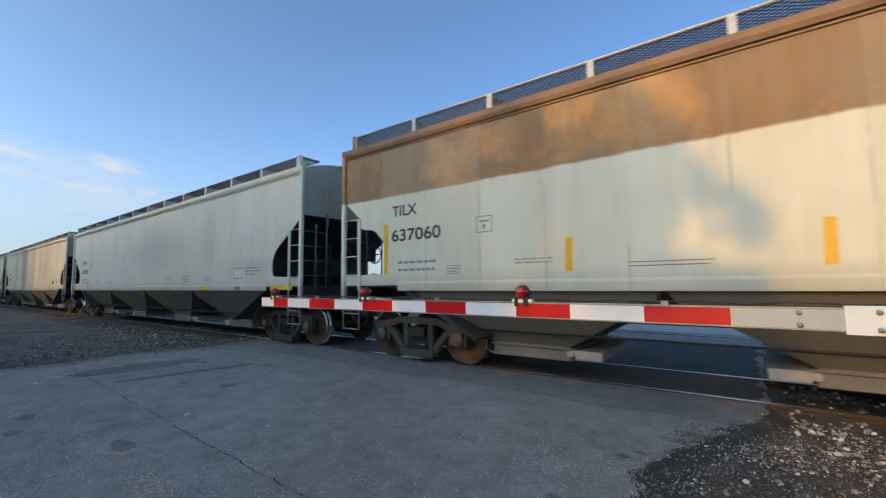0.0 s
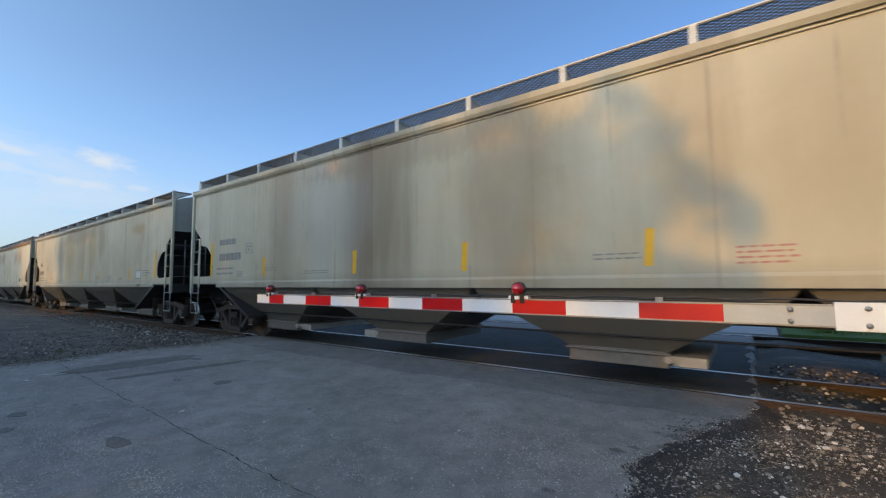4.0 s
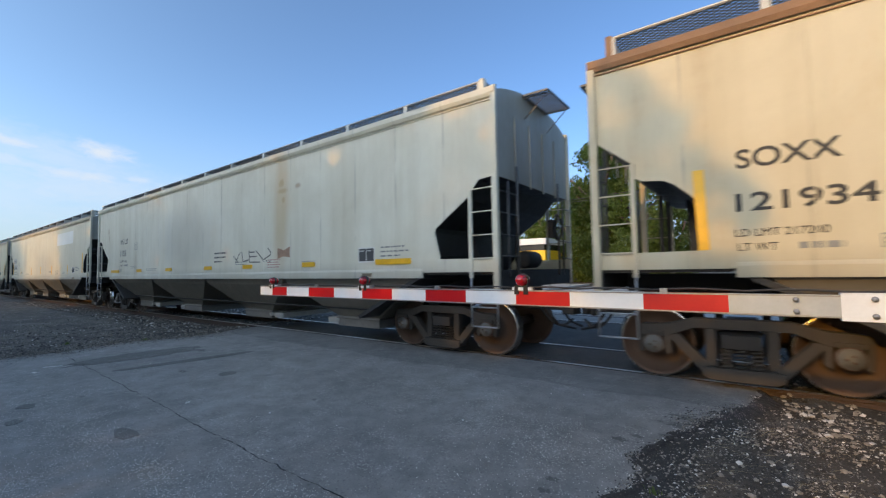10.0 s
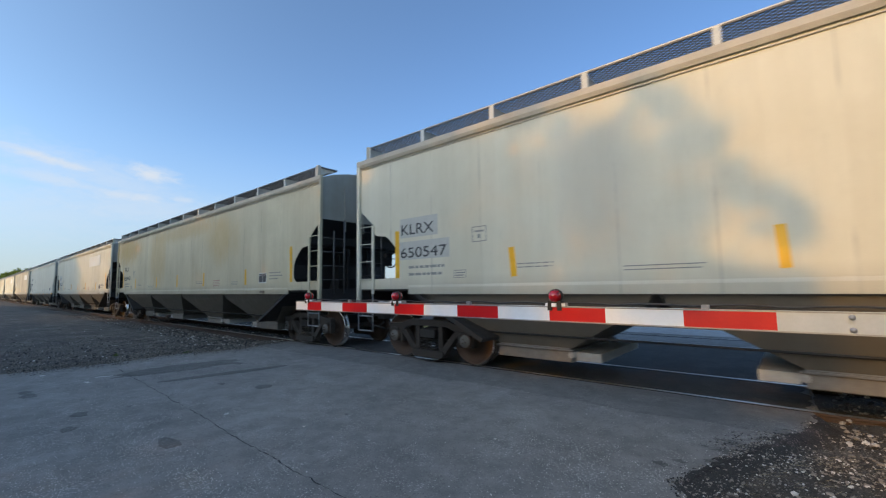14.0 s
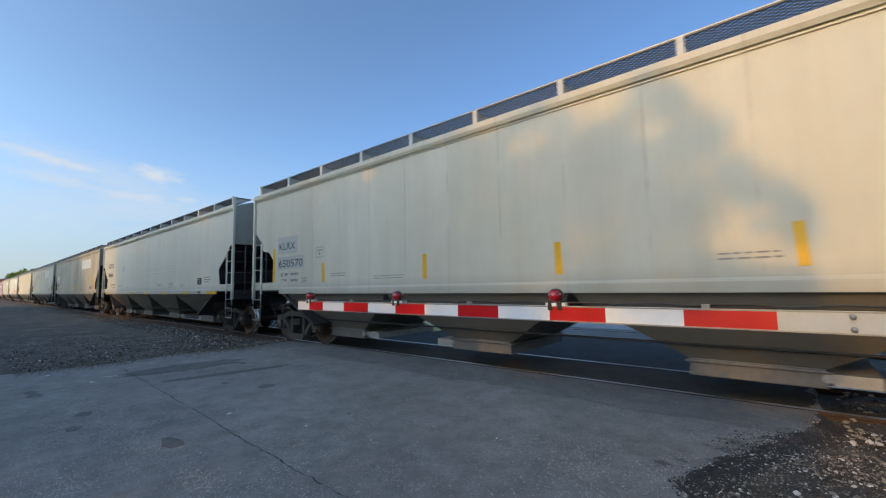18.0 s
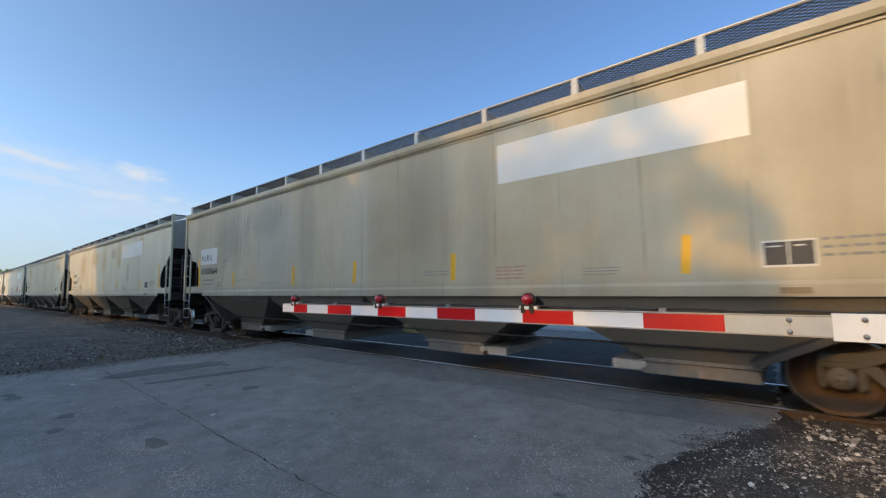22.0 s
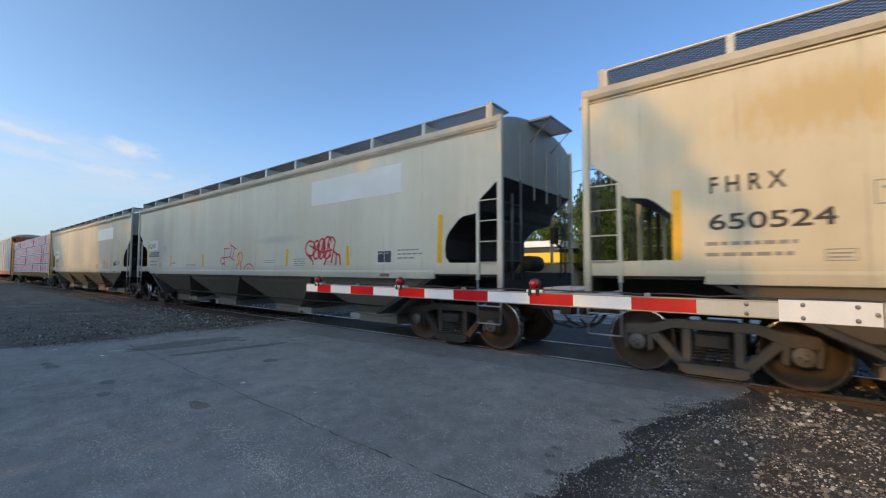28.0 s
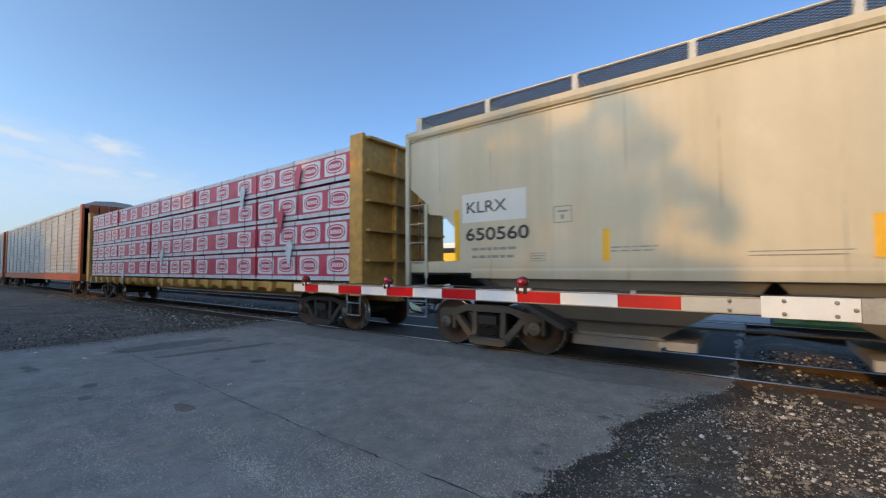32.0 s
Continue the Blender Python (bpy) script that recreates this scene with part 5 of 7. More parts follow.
hopper(F[1], LEN[1], pt("clean_grey_paint", (0.74, 0.725, 0.655), 0.0, 0.35, 2, stains=at(1, [(9.0, 2.9, 2.4, 0.9, GREYD, 0.35, True), (4.8, 3.0, 0.5, 1.2, GREYD, 0.3, True), (2.5, 2.0, 1.6, 0.3, GREYD, 0.3, False)])), style="swept", bar="h", pale_panel=True, mark="CEFX", number="635683", spec="clean pale grey", text_at=(1.62, 2.64, 2.21), letters=(0.21, 0.20, 0.84, 1.12), load=("LD LMT", 1.75, 1.88), square=(3.05, 2.44), hz=1.47, hall=(0.85, 5.03, 7.7, 10.22, 13.14, 15.82, 19.45))
hopper(F[2], LEN[2], pt("streaked_grey_paint", (0.64, 0.61, 0.52), 0.25, 0.95, 3, (0.20, 0.13, 0.08), stains=at(2, [(5.5, 3.2, 1.2, 1.6, BROWN, 0.45, True), (12.4, 3.0, 1.2, 2.6, (0.17, 0.12, 0.075), 0.95, True), (9.4, 3.0, 1.0, 2.4, BROWN, 0.6, True), (7.0, 3.4, 0.5, 2.0, BROWN, 0.5, True), (15.6, 3.0, 0.8, 2.4, BROWN, 0.55, True), (14, 3.1, 1.6, 1.5, GREYD, 0.6, True), (11.5, 3.95, 3.5, 0.35, BROWN, 0.5, False)])), spec="brown-streaked grey")
hopper(F[3], LEN[3], pt("rust_stained_grey_paint", (0.69, 0.63, 0.50), 0.4, 0.8, 4, (0.34, 0.20, 0.10), stains=at(3, [(7.5, 3.5, 0.6, 1.0, (0.27, 0.18, 0.10), 0.7, True), (3.2, 3.60, 0.75, 0.22, (0.44, 0.25, 0.08), 0.75, False), (14.6, 3.3, 0.5, 0.9, BROWN, 0.5, True), (10.2, 3.0, 0.3, 1.3, BROWN, 0.4, True), (12.6, 3.2, 1.0, 1.5, (0.44, 0.28, 0.10), 0.7, True), (8.9, 3.3, 0.8, 1.5, (0.44, 0.28, 0.10), 0.65, True), (10.6, 3.3, 0.6, 1.6, (0.40, 0.26, 0.11), 0.55, True), (14.2, 3.1, 0.5, 1.6, BROWN, 0.5, True), (11.0, 3.9, 3.2, 0.4, BROWN, 0.55, True), (16.5, 2.7, 1.0, 1.2, GREYD, 0.5, True)])), mark="TILX", number="642234", pale_panel=True, spec="rust-stained beige grey", seams=True, chord=tan_edge, text_at=(1.36, 2.60, 2.12), letters=(0.20, 0.20, 0.68, 1.13), shorts=(3.97, 7.6, 10.33, 13.0, 16.46))
hopper(F[4], LEN[4], pt("beige_rust_paint", (0.70, 0.64, 0.51), 0.3, 0.6, 5, (0.33, 0.19, 0.10), stains=at(4, [(4.9, 3.45, 0.55, 0.5, (0.36, 0.21, 0.09), 0.7, False), (3.6, 3.5, 0.8, 0.6, (0.36, 0.21, 0.09), 0.75, False), (9.8, 3.6, 0.75, 0.55, (0.40, 0.20, 0.07), 0.95, False), (11.2, 3.55, 0.8, 0.5, BROWN, 0.5, False), (16.0, 3.4, 1.6, 0.7, OCHRE, 0.4, False), (13.8, 2.9, 0.9, 1.0, OCHRE, 0.4, True), (7.3, 2.6, 1.0, 0.8, OCHRE, 0.3, True)])), mark="SOXX", number="121934", load=("LD LMT 217200", 1.56, 1.86), grey_pad=True, spec="beige rust-blotched", seams=True, chord=rust_edge, text_at=(1.60, 2.64, 2.15), letters=(0.21, 0.20, 0.89, 1.16), shorts=(4.14, 7.7, 10.25, 13.0, 16.55))
hopper(F[5], LEN[5], pt("off_white_paint", (0.77, 0.755, 0.69), 0.15, 0.6, 6, (0.30, 0.18, 0.09), stains=at(5, [(6.0, 3.75, 0.12, 0.12, RUST, 0.9, False), (5.95, 3.55, 0.22, 0.07, RUST, 0.8, False), (5.92, 3.32, 0.07, 0.08, RUST, 0.8, False), (5.33, 3.6, 0.12, 0.07, RUST, 0.7, False), (6.0, 3.2, 0.42, 1.6, (0.50, 0.40, 0.27), 0.45, True), (6.0, 3.0, 0.3, 1.6, OCHRE, 0.4, True), (11.5, 2.7, 2.0, 1.0, GREYD, 0.4, True), (LEN[5] - 1.3, 3.42, 0.07, 0.16, RUST, 0.8, False), (LEN[5] - 1.4, 3.14, 0.05, 0.14, RUST, 0.8, False)])), style="straight", bar="h", mark="M U L X", number="1155", spec="off-white", seams=True, letters=(0.20, 0.22, 0.82, 0.67), text_at=(2.84, 2.81, 2.33), eave=4.47, rise=0.18, load=("LD LMT 217800", 2.77, 2.07), square=(4.40, 2.53), hz=1.72, hall=(2.28, 4.9, 7.56, 9.81, 12.67, 15.40, 18.1), graffiti=dark_scrawl)
hopper(F[6], LEN[6], pt("pale_grey_paint", (0.71, 0.68, 0.59), 0.0, 0.4, 7, stains=at(6, [(9.5, 2.2, 2.2, 0.9, GREYD, 0.3, False), (15.0, 3.0, 0.6, 1.4, GREYD, 0.35, True)])), mark="KLRX", number="650547", spec="pale grey", patch=(4.79, 3.58, 3.25, 0.64, WHITE_PATCH), chord=tan_edge, text_at=(1.36, 2.58, 2.12), letters=(0.21, 0.20, 0.89, 1.22), pads=((1.33, 2.34, 2.52, 2.91, 0), (1.30, 2.62, 2.08, 2.44, 0)))
hopper(F[7], LEN[7], pt("stained_grey_paint", (0.70, 0.63, 0.48), 0.15, 0.65, 8, (0.36, 0.24, 0.11), stains=at(7, [(18.0, 3.7, 2.4, 0.8, OCHRE, 0.9, False), (6.0, 3.3, 1.5, 0.9, OCHRE, 0.55, True), (13.0, 3.0, 1.2, 1.3, OCHRE, 0.5, True), (10.0, 3.9, 4.0, 0.35, OCHRE, 0.5, False)])), mark="TILX", number="650443", spec="tan-stained grey", chord=tan_edge)
hopper(F[8], LEN[8], pt("plain_grey_paint", (0.70, 0.675, 0.60), 0.05, 0.4, 9), mark="KLRX", number="650570", load=("LD LMT", 1.62, 1.88), spec="plain pale grey", patch=(4.9, 3.57, 3.35, 0.66, PATCH), text_at=(1.53, 2.61, 2.13), letters=(0.20, 0.20, 0.86, 1.27), pads=((1.45, 2.5, 2.50, 2.97, 0), (1.45, 2.85, 2.07, 2.42, 0)), square=(3.41, 2.30), shorts=(4.1, 7.45, 10.2, 12.95, 16.4))
hopper(F[9], LEN[9], pt("smooth_grey_paint", (0.73, 0.71, 0.64), 0.0, 0.25, 10), style="straight", bar="h", mark="SOXX", number="78466", spec="smooth pale grey", letters=(0.27, 0.26, 1.32, 1.32), text_at=(1.39, 2.95, 2.40), load=("LD LMT 218700", 2.35, 1.91), square=(4.94, 2.65), hz=1.44, hall=(1.8, 4.5, 7.19, 9.94, 12.6, 15.0, 18.2), creases=((14.2, 2.52, 5.8, 2.64), (14.0, 2.36, 5.9, 2.38)))
hopper(F[10], LEN[10], pt("dirty_grey_paint", (0.61, 0.56, 0.46), 0.1, 1.0, 11, (0.24, 0.17, 0.10), stains=at(10, [(9.0, 3.1, 1.4, 1.5, BROWN, 0.4, True), (13.5, 3.0, 1.2, 1.6, GREYD, 0.5, True), (12.2, 3.2, 0.5, 2.0, SOOT, 0.40, True), (8.1, 3.3, 0.6, 1.8, SOOT, 0.40, True), (16.4, 3.3, 1.3, 1.0, SOOT, 0.45, False), (6.9, 2.6, 0.3, 1.8, SOOT, 0.3, True), (14.3, 3.6, 1.2, 0.6, SOOT, 0.35, False), (10.2, 3.0, 0.4, 2.2, (0.52, 0.50, 0.44), 0.5, True), (2.2, 3.4, 0.8, 0.8, BROWN, 0.35, True)])), mark="KLRX", number="650564", panel_at=3.09, spec="dirty streaked grey", patch=(4.82, 3.59, 3.4, 0.66, WHITE_PATCH), text_at=(1.45, 2.58, 2.13), letters=(0.20, 0.20, 0.84, 1.27), pads=((1.35, 2.65, 2.46, 3.0, 1),), shorts=(3.85, 7.5, 10.27, 12.75, 16.15))
hopper(F[11], LEN[11], pt("yellow_rust_paint", (0.71, 0.67, 0.56), 0.1, 0.5, 12, (0.42, 0.27, 0.09), stains=at(11, [(3.95, 3.72, 0.35, 0.55, OCHRE, 0.85, True), (7.6, 3.5, 0.5, 0.7, OCHRE, 0.55, True), (10.4, 3.3, 0.5, 0.9, OCHRE, 0.6, True), (15.5, 3.2, 0.9, 1.0, OCHRE, 0.55, True), (8.6, 3.6, 0.6, 0.35, RUST, 0.5, False), (7.4, 3.0, 0.2, 0.25, OCHRE, 0.7, False), (5.9, 2.5, 0.25, 0.6, (0.30, 0.31, 0.24), 0.6, True), (12.5, 3.5, 1.2, 0.5, OCHRE, 0.55, False)])), spec="yellow-rust-stained grey", patch=(5.4, 3.57, 3.25, 0.66, PATCH), chord=tan_edge, shorts=(3.95, 7.6, 10.3, 12.8, 16.0))
hopper(F[12], LEN[12], pt("ochre_streak_paint", (0.70, 0.645, 0.53), 0.1, 0.6, 13, (0.46, 0.30, 0.10), stains=at(12, [(17.0, 3.55, 1.1, 0.42, OCHRE, 0.7, False), (2.6, 3.5, 0.8, 0.4, OCHRE, 0.5, False), (5.0, 3.3, 0.4, 1.3, OCHRE, 0.5, True), (8.5, 3.3, 0.45, 0.9, OCHRE, 0.5, True), (13.0, 3.2, 0.4, 1.3, OCHRE, 0.6, True), (16.2, 3.4, 0.3, 1.0, OCHRE, 0.6, True)])), mark="F H R X", number="650524", spec="ochre-streaked grey", letters=(0.21, 0.20, 0.78, 1.23), chord=tan_edge, text_at=(1.63, 2.59, 2.11), shorts=(4.0, 7.06, 9.88, 12.7, 16.0))
hopper(F[13], LEN[13], pt("graffiti_car_paint", (0.70, 0.665, 0.58), 0.02, 0.35, 14, stains=at(13, [(15.8, 3.2, 0.35, 1.0, OCHRE, 0.22, True), (13.6, 3.3, 0.3, 0.9, OCHRE, 0.2, True), (17.2, 2.6, 1.0, 1.4, GREYD, 0.5, True), (7.5, 2.45, 1.2, 0.12, GREYD, 0.4, False)])), mark="KLRX", number="650580", spec="pale grey graffiti-marked", patch=(4.15, 3.59, 3.33, 0.64, WHITE_PATCH), chord=tan_edge, graffiti=red_tags, text_at=(1.42, 2.51, 2.13), letters=(0.22, 0.22, 0.83, 1.29), pads=((1.40, 2.47, 2.43, 2.85, 1),), shorts=(4.28, 6.95, 9.75, 12.56, 15.7))
hopper(F[14], LEN[14], pt("last_grey_paint", (0.65, 0.60, 0.50), 0.05, 0.6, 15, stains=at(14, [(6.5, 2.6, 1.6, 0.8, GREYD, 0.45, False), (11.5, 3.0, 1.5, 1.4, GREYD, 0.45, True)])), mark="KLRX", number="650560", spec="worn pale grey", patch=(4.86, 3.56, 3.14, 0.64, WHITE_PATCH), graffiti=black_tags, panel_at=3.0, text_at=(1.46, 2.59, 2.09), letters=(0.21, 0.22, 0.84, 1.27), pads=((1.36, 2.66, 2.42, 2.95, 1),), shorts=(3.95, 7.6, 10.3, 13.1, 15.95))


# ---- lumber car and auto racks at the tail ----
def wrap_mat():
    m, n, l, p = mat("red_lumber_wrap")
    co = n.new("ShaderNodeTexCoord").outputs["Object"]
    a = noise_node(n, l, co, 1.6, 6, 0.6)
    b = noise_node(n, l, co, 14, 6, 0.6, (1, 1, 0.4))
    c = ramp(n, l, a, [(0.3, (0.46, 0.040, 0.070)), (0.7, (0.66, 0.10, 0.15))])
    l.new(c, p.inputs["Base Color"])
    p.inputs["Roughness"].default_value = 0.38
    bump(n, l, p, blend(n, l, 0.5, a, b, "ADD"), 0.7, 0.03)
    return m


M["wrap"] = wrap_mat()
M["wrap_white"] = plain("white_wrap_print", (0.76, 0.72, 0.72), 0.45, 0, 0.14)
M["wrap_edge"] = plain("pale_wrap_edge", (0.60, 0.62, 0.63), 0.5, 0, 0.2)
M["strap"] = plain("dark_strap", (0.05, 0.07, 0.07), 0.6)


def logo_mesh():
    """White printed block with a red ring in it."""
    bm = bmesh.new()
    for rx, rz, sq, m, y in ((0.42, 0.235, 0.15, 0, -0.004), (0.355, 0.185, 0.8, 1, -0.006), (0.315, 0.155, 0.8, 0, -0.008), (0.275, 0.125, 0.8, 1, -0.010)):
        vs = []
        for q in range(24):
            c, s = math.cos(q * math.pi / 12), math.sin(q * math.pi / 12)
            vs.append(bm.verts.new((rx * math.copysign(abs(c) ** sq, c), y, rz * math.copysign(abs(s) ** sq, s))))
        f = bm.faces.new(vs)
        f.material_index = m
    for k in range(5):
        box(bm, -0.21 + 0.09 * k, -0.15 + 0.09 * k, -0.012, -0.010, -0.05, 0.05, 0)
    return finish(bm, "printed_block", [M["wrap_white"], M["wrap"]])


def lumber_car(front, length):
    hx = length / 2
    car = thing("centerbeam_flat_car", "yellow centerbeam flat car stacked with red-wrapped lumber", "rail car", "cars of the freight train")
    CARS.append((car, front - hx))
    rs = random.Random(7)
    bm = bmesh.new()
    box(bm, -hx, hx, -1.42, 1.42, 1.05, 1.22)
    box(bm, -hx, hx, -0.35, 0.35, 0.75, 1.05)
    part("deck", bm, M["beam"], car, "yellow deck and side sill")
    bm = bmesh.new()
    prism(bm, [(-0.16, 1.22), (0.16, 1.22), (0.10, 0.96), (-0.10, 0.96)], -1.56, -1.42)
    winch = finish(bm, "strap_winch", M["beam"])
    for i in range(22):
        part("strap_winch", winch, None, car, "yellow strap winch", pose(-hx + 0.9 + (length - 1.8) * i / 21, 0, 0))
    for e in (-1, 1):
        bm = bmesh.new()
        box(bm, *sorted((e * hx, e * (hx - 0.06))), -1.48, 1.48, 1.05, 4.72)
        bulk = part("bulkhead", bm, M["beam"], car, "yellow ribbed end bulkhead")
        for y in (-1.5, 1.5):
            bm = bmesh.new()
            box(bm, *sorted((e * (hx + 0.02), e * (hx - 0.42))), y - 0.06, y + 0.06, 0.95, 4.76)
            bmesh.ops.bevel(bm, geom=bm.edges[:], offset=0.012, segments=1, affect="EDGES")
            part("post", bm, M["beam"], bulk)
        for z in (1.1, 1.75, 2.45, 3.15, 3.85, 4.62):
            bm = bmesh.new()
            box(bm, *sorted((e * hx, e * (hx + 0.16))), -1.44, 1.44, z, z + 0.06)
            part("cross_rib", bm, M["beam"], bulk)
        for y in (-0.5, 0.5):
            bm = bmesh.new()
            box(bm, *sorted((e * hx, e * (hx + 0.12))), y - 0.04, y + 0.04, 1.1, 4.6)
            part("upright_rib", bm, M["beam"], bulk)
        add_truck(car, e * (hx - 2.1))
        part("coupler", once("coupler", coupler_mesh), None, car, "", pose(e * (hx - 0.02), 0, 0, 0, 0, 0 if e > 0 else 180))
        bm = bmesh.new()
        for x in (hx - 0.55, hx - 0.1):
            rod(bm, (e * x, -1.5, 1.1), (e * x, -1.5, 0.5), 0.015)
        for z in (0.5, 0.78):
            rod(bm, (e * (hx - 0.55), -1.5, z), (e * (hx - 0.1), -1.5, z), 0.015)
        part("step", bm, M["galv"], car)
    bm = bmesh.new()
    box(bm, -hx + 0.4, hx - 0.4, -0.06, 0.06, 1.2, 4.5)
    part("centre_beam", bm, M["beam"], car)
    run = (length - 1.0) / 5
    for s in (-1, 1):
        for lay in range(4):
            z0 = 1.26 + lay * 0.825
            for k in range(5):
                x0 = -hx + 0.5 + k * run
                bm = bmesh.new()
                a, b = sorted((s * 0.1, s * (1.44 + rs.uniform(-0.03, 0.03))))
                box(bm, x0 + 0.02, x0 + run - 0.02, a, b, z0 + 0.025, z0 + 0.815)
                bmesh.ops.bevel(bm, geom=bm.edges[:], offset=0.03, segments=2, affect="EDGES")
                pack = part("lumber_pack", bm, M["wrap"], car, "red and white printed lumber pack")
                if s < 0:
                    bm = bmesh.new()
                    box(bm, x0 + 0.02, x0 + run - 0.02, a - 0.006, a, z0 + 0.03, z0 + 0.135)
                    box(bm, x0 + 0.02, x0 + run - 0.02, a - 0.006, a, z0 + 0.70, z0 + 0.795)
                    part("wrap_edge", bm, M["wrap_edge"], pack)
                    n = 3 + (k + 1) % 2
                    for j in range(n):
                        part("printed_block", once("logo", logo_mesh), None, pack, "", pose(x0 + run * (j + 0.5) / n + rs.uniform(-0.06, 0.06), a - 0.004, z0 + 0.42, 0, rs.uniform(-2, 2)))
                    for j in range(3):
                        bm = bmesh.new()
                        x = x0 + run * (j + 0.5 + rs.uniform(-.15, .15)) / 3
                        box(bm, x - 0.012, x + 0.012, a - 0.012, a - 0.006, z0, z0 + 0.825)
                        part("strap", bm, M["strap"], pack)
                    if rs.random() < 0.35:
                        bm = bmesh.new()
                        x, z = x0 + rs.uniform(0.6, run - 0.6), z0 + rs.uniform(0.1, 0.6)
                        prism(bm, [(x, z), (x + 0.22, z + 0.20), (x + 0.34, z + 0.02), (x + 0.26, z - 0.18), (x + 0.20, z - 0.52), (x + 0.08, z - 0.46), (x + 0.02, z - 0.22)], a - 0.09, a - 0.07)
                        part("torn_flap", bm, M["wrap_edge"] if rs.random() < .5 else M["wrap"], pack, "torn hanging wrap")
            for k in range(14):
                bm = bmesh.new()
                x = -hx + 0.9 + k * (length - 1.8) / 13
                box(bm, x - 0.05, x + 0.05, *sorted((s * 0.15, s * 1.40)), z0 - 0.02, z0 + 0.05)
                part("spacer", bm, M["strap"], car, "dark wooden spacer")
    return car


def rack_paint():
    m, n, l, p = mat("pale_rack_paint")
    co = n.new("ShaderNodeTexCoord").outputs["Object"]
    a = noise_node(n, l, co, 0.5, 5)
    b = noise_node(n, l, co, 3.0, 6, 0.6, (1, 1, 0.2))
    c = ramp(n, l, a, [(0.3, (0.36, 0.36, 0.355)), (0.7, (0.48, 0.48, 0.475))])
    c = blend(n, l, ramp(n, l, b, [(0.5, (0, 0, 0)), (0.8, (0.5,) * 3)]), c, (0.26, 0.22, 0.18))
    l.new(c, p.inputs["Base Color"])
    p.inputs["Roughness"].default_value = 0.55
    return m


M["rack_paint"] = rack_paint()


def auto_rack(front, length):
    hx = length / 2
    car = thing("auto_rack_car", "tall pale auto rack rail car with orange ends", "rail car", "cars of the freight train")
    CARS.append((car, front - hx))
    bm = bmesh.new()
    box(bm, -hx, hx, -1.5, 1.5, 0.95, 1.35)
    part("flat_deck", bm, M["orange"], car, "orange flat car sill")
    bm = bmesh.new()
    arch = [(-1.5, 5.25), (-1.35, 5.5), (-0.9, 5.7), (0, 5.78), (0.9, 5.7), (1.35, 5.5), (1.5, 5.25)]
    prism(bm, arch, -hx + 0.15, hx - 0.15, axis="x")
    part("roof", bm, M["rack_paint"], car, "white arched roof")
    n = 14
    for s in (-1, 1):
        for i in range(n):
            x0 = -hx + 0.45 + (length - 0.9) * i / n
            x1 = x0 + (length - 0.9) / n
            bm = bmesh.new()
            prof = []
            z = 1.36
            k = 0
            while z < 5.24:
                prof += [(s * 1.44, z), (s * 1.47, z + 0.07), (s * 1.47, z + 0.15), (s * 1.44, z + 0.22)]
                z += 0.2425
            prof = prof + [(s * 1.40, 5.25), (s * 1.40, 1.36)]
            prism(bm, prof, x0 + 0.03, x1 - 0.03, axis="x")
            part("side_panel", bm, M["rack_paint"], car)
            bm = bmesh.new()
            box(bm, x1 - 0.04, x1 + 0.04, *sorted((s * 1.40, s * 1.50)), 1.35, 5.27)
            part("rack_post", bm, M["rack"], car)
    for e in (-1, 1):
        for y in (-1.46, 1.46):
            bm = bmesh.new()
            box(bm, *sorted((e * (hx - 0.45), e * hx)), y - 0.06, y + 0.06, 1.0, 5.45)
            part("corner_post", bm, M["orange"], car)
        for y in (-0.97, -0.48, 0.0, 0.48, 0.97):
            bm = bmesh.new()
            box(bm, *sorted((e * (hx - 0.10), e * hx)), y - 0.21, y + 0.21, 1.3, 5.45)
            leaf = part("end_door", bm, M["orange"], car, "rust-orange folding end door")
            bm = bmesh.new()
            box(bm, *sorted((e * hx, e * (hx + 0.04))), y - 0.03, y + 0.03, 1.3, 5.4)
            part("door_rib", bm, M["orange"], leaf)
        add_truck(car, e * (hx - 3.2))
        part("coupler", once("coupler", coupler_mesh), None, car, "", pose(e * (hx - 0.02), 0, 0, 0, 0, 0 if e > 0 else 180))
    return car


lumber_car(F[15], 22.6)
auto_rack(-333.7, 27.4)
auto_rack(-362.5, 27.4)
auto_rack(-391.3, 27.4)

# ---- stones ----


def stone_mesh(seed, k):
    bm = bmesh.new()
    bmesh.ops.create_icosphere(bm, subdivisions=1, radius=1.0)
    for v in bm.verts:
        v.co *= 0.75 + 0.5 * noise.noise(v.co * 1.3 + Vector((seed * 5.1, k, 0)))
        v.co.z *= 0.62
    out = ([tuple(v.co) for v in bm.verts], [tuple(q.index for q in f.verts) for f in bm.faces])
    bm.free()
    return out


def scatter(name, label, spots, material, seed):
    r = random.Random(seed)
    shapes = [stone_mesh(i, seed) for i in range(7)]
    vs, fs = [], []
    for x, y, z, size in spots:
        v, f = r.choice(shapes)
        a = r.uniform(0, 6.28)
        c, s = math.cos(a) * size, math.sin(a) * size
        k = len(vs)
        vs += [(x + p[0] * c - p[1] * s, y + p[0] * s + p[1] * c, z + p[2] * size) for p in v]
        fs += [tuple(k + i for i in q) for q in f]
    me = bpy.data.meshes.new(name)
    me.from_pydata(vs, [], fs)
    me.materials.append(material)
    return tagged(new(name, me), label, "gravel", kind="stuff")


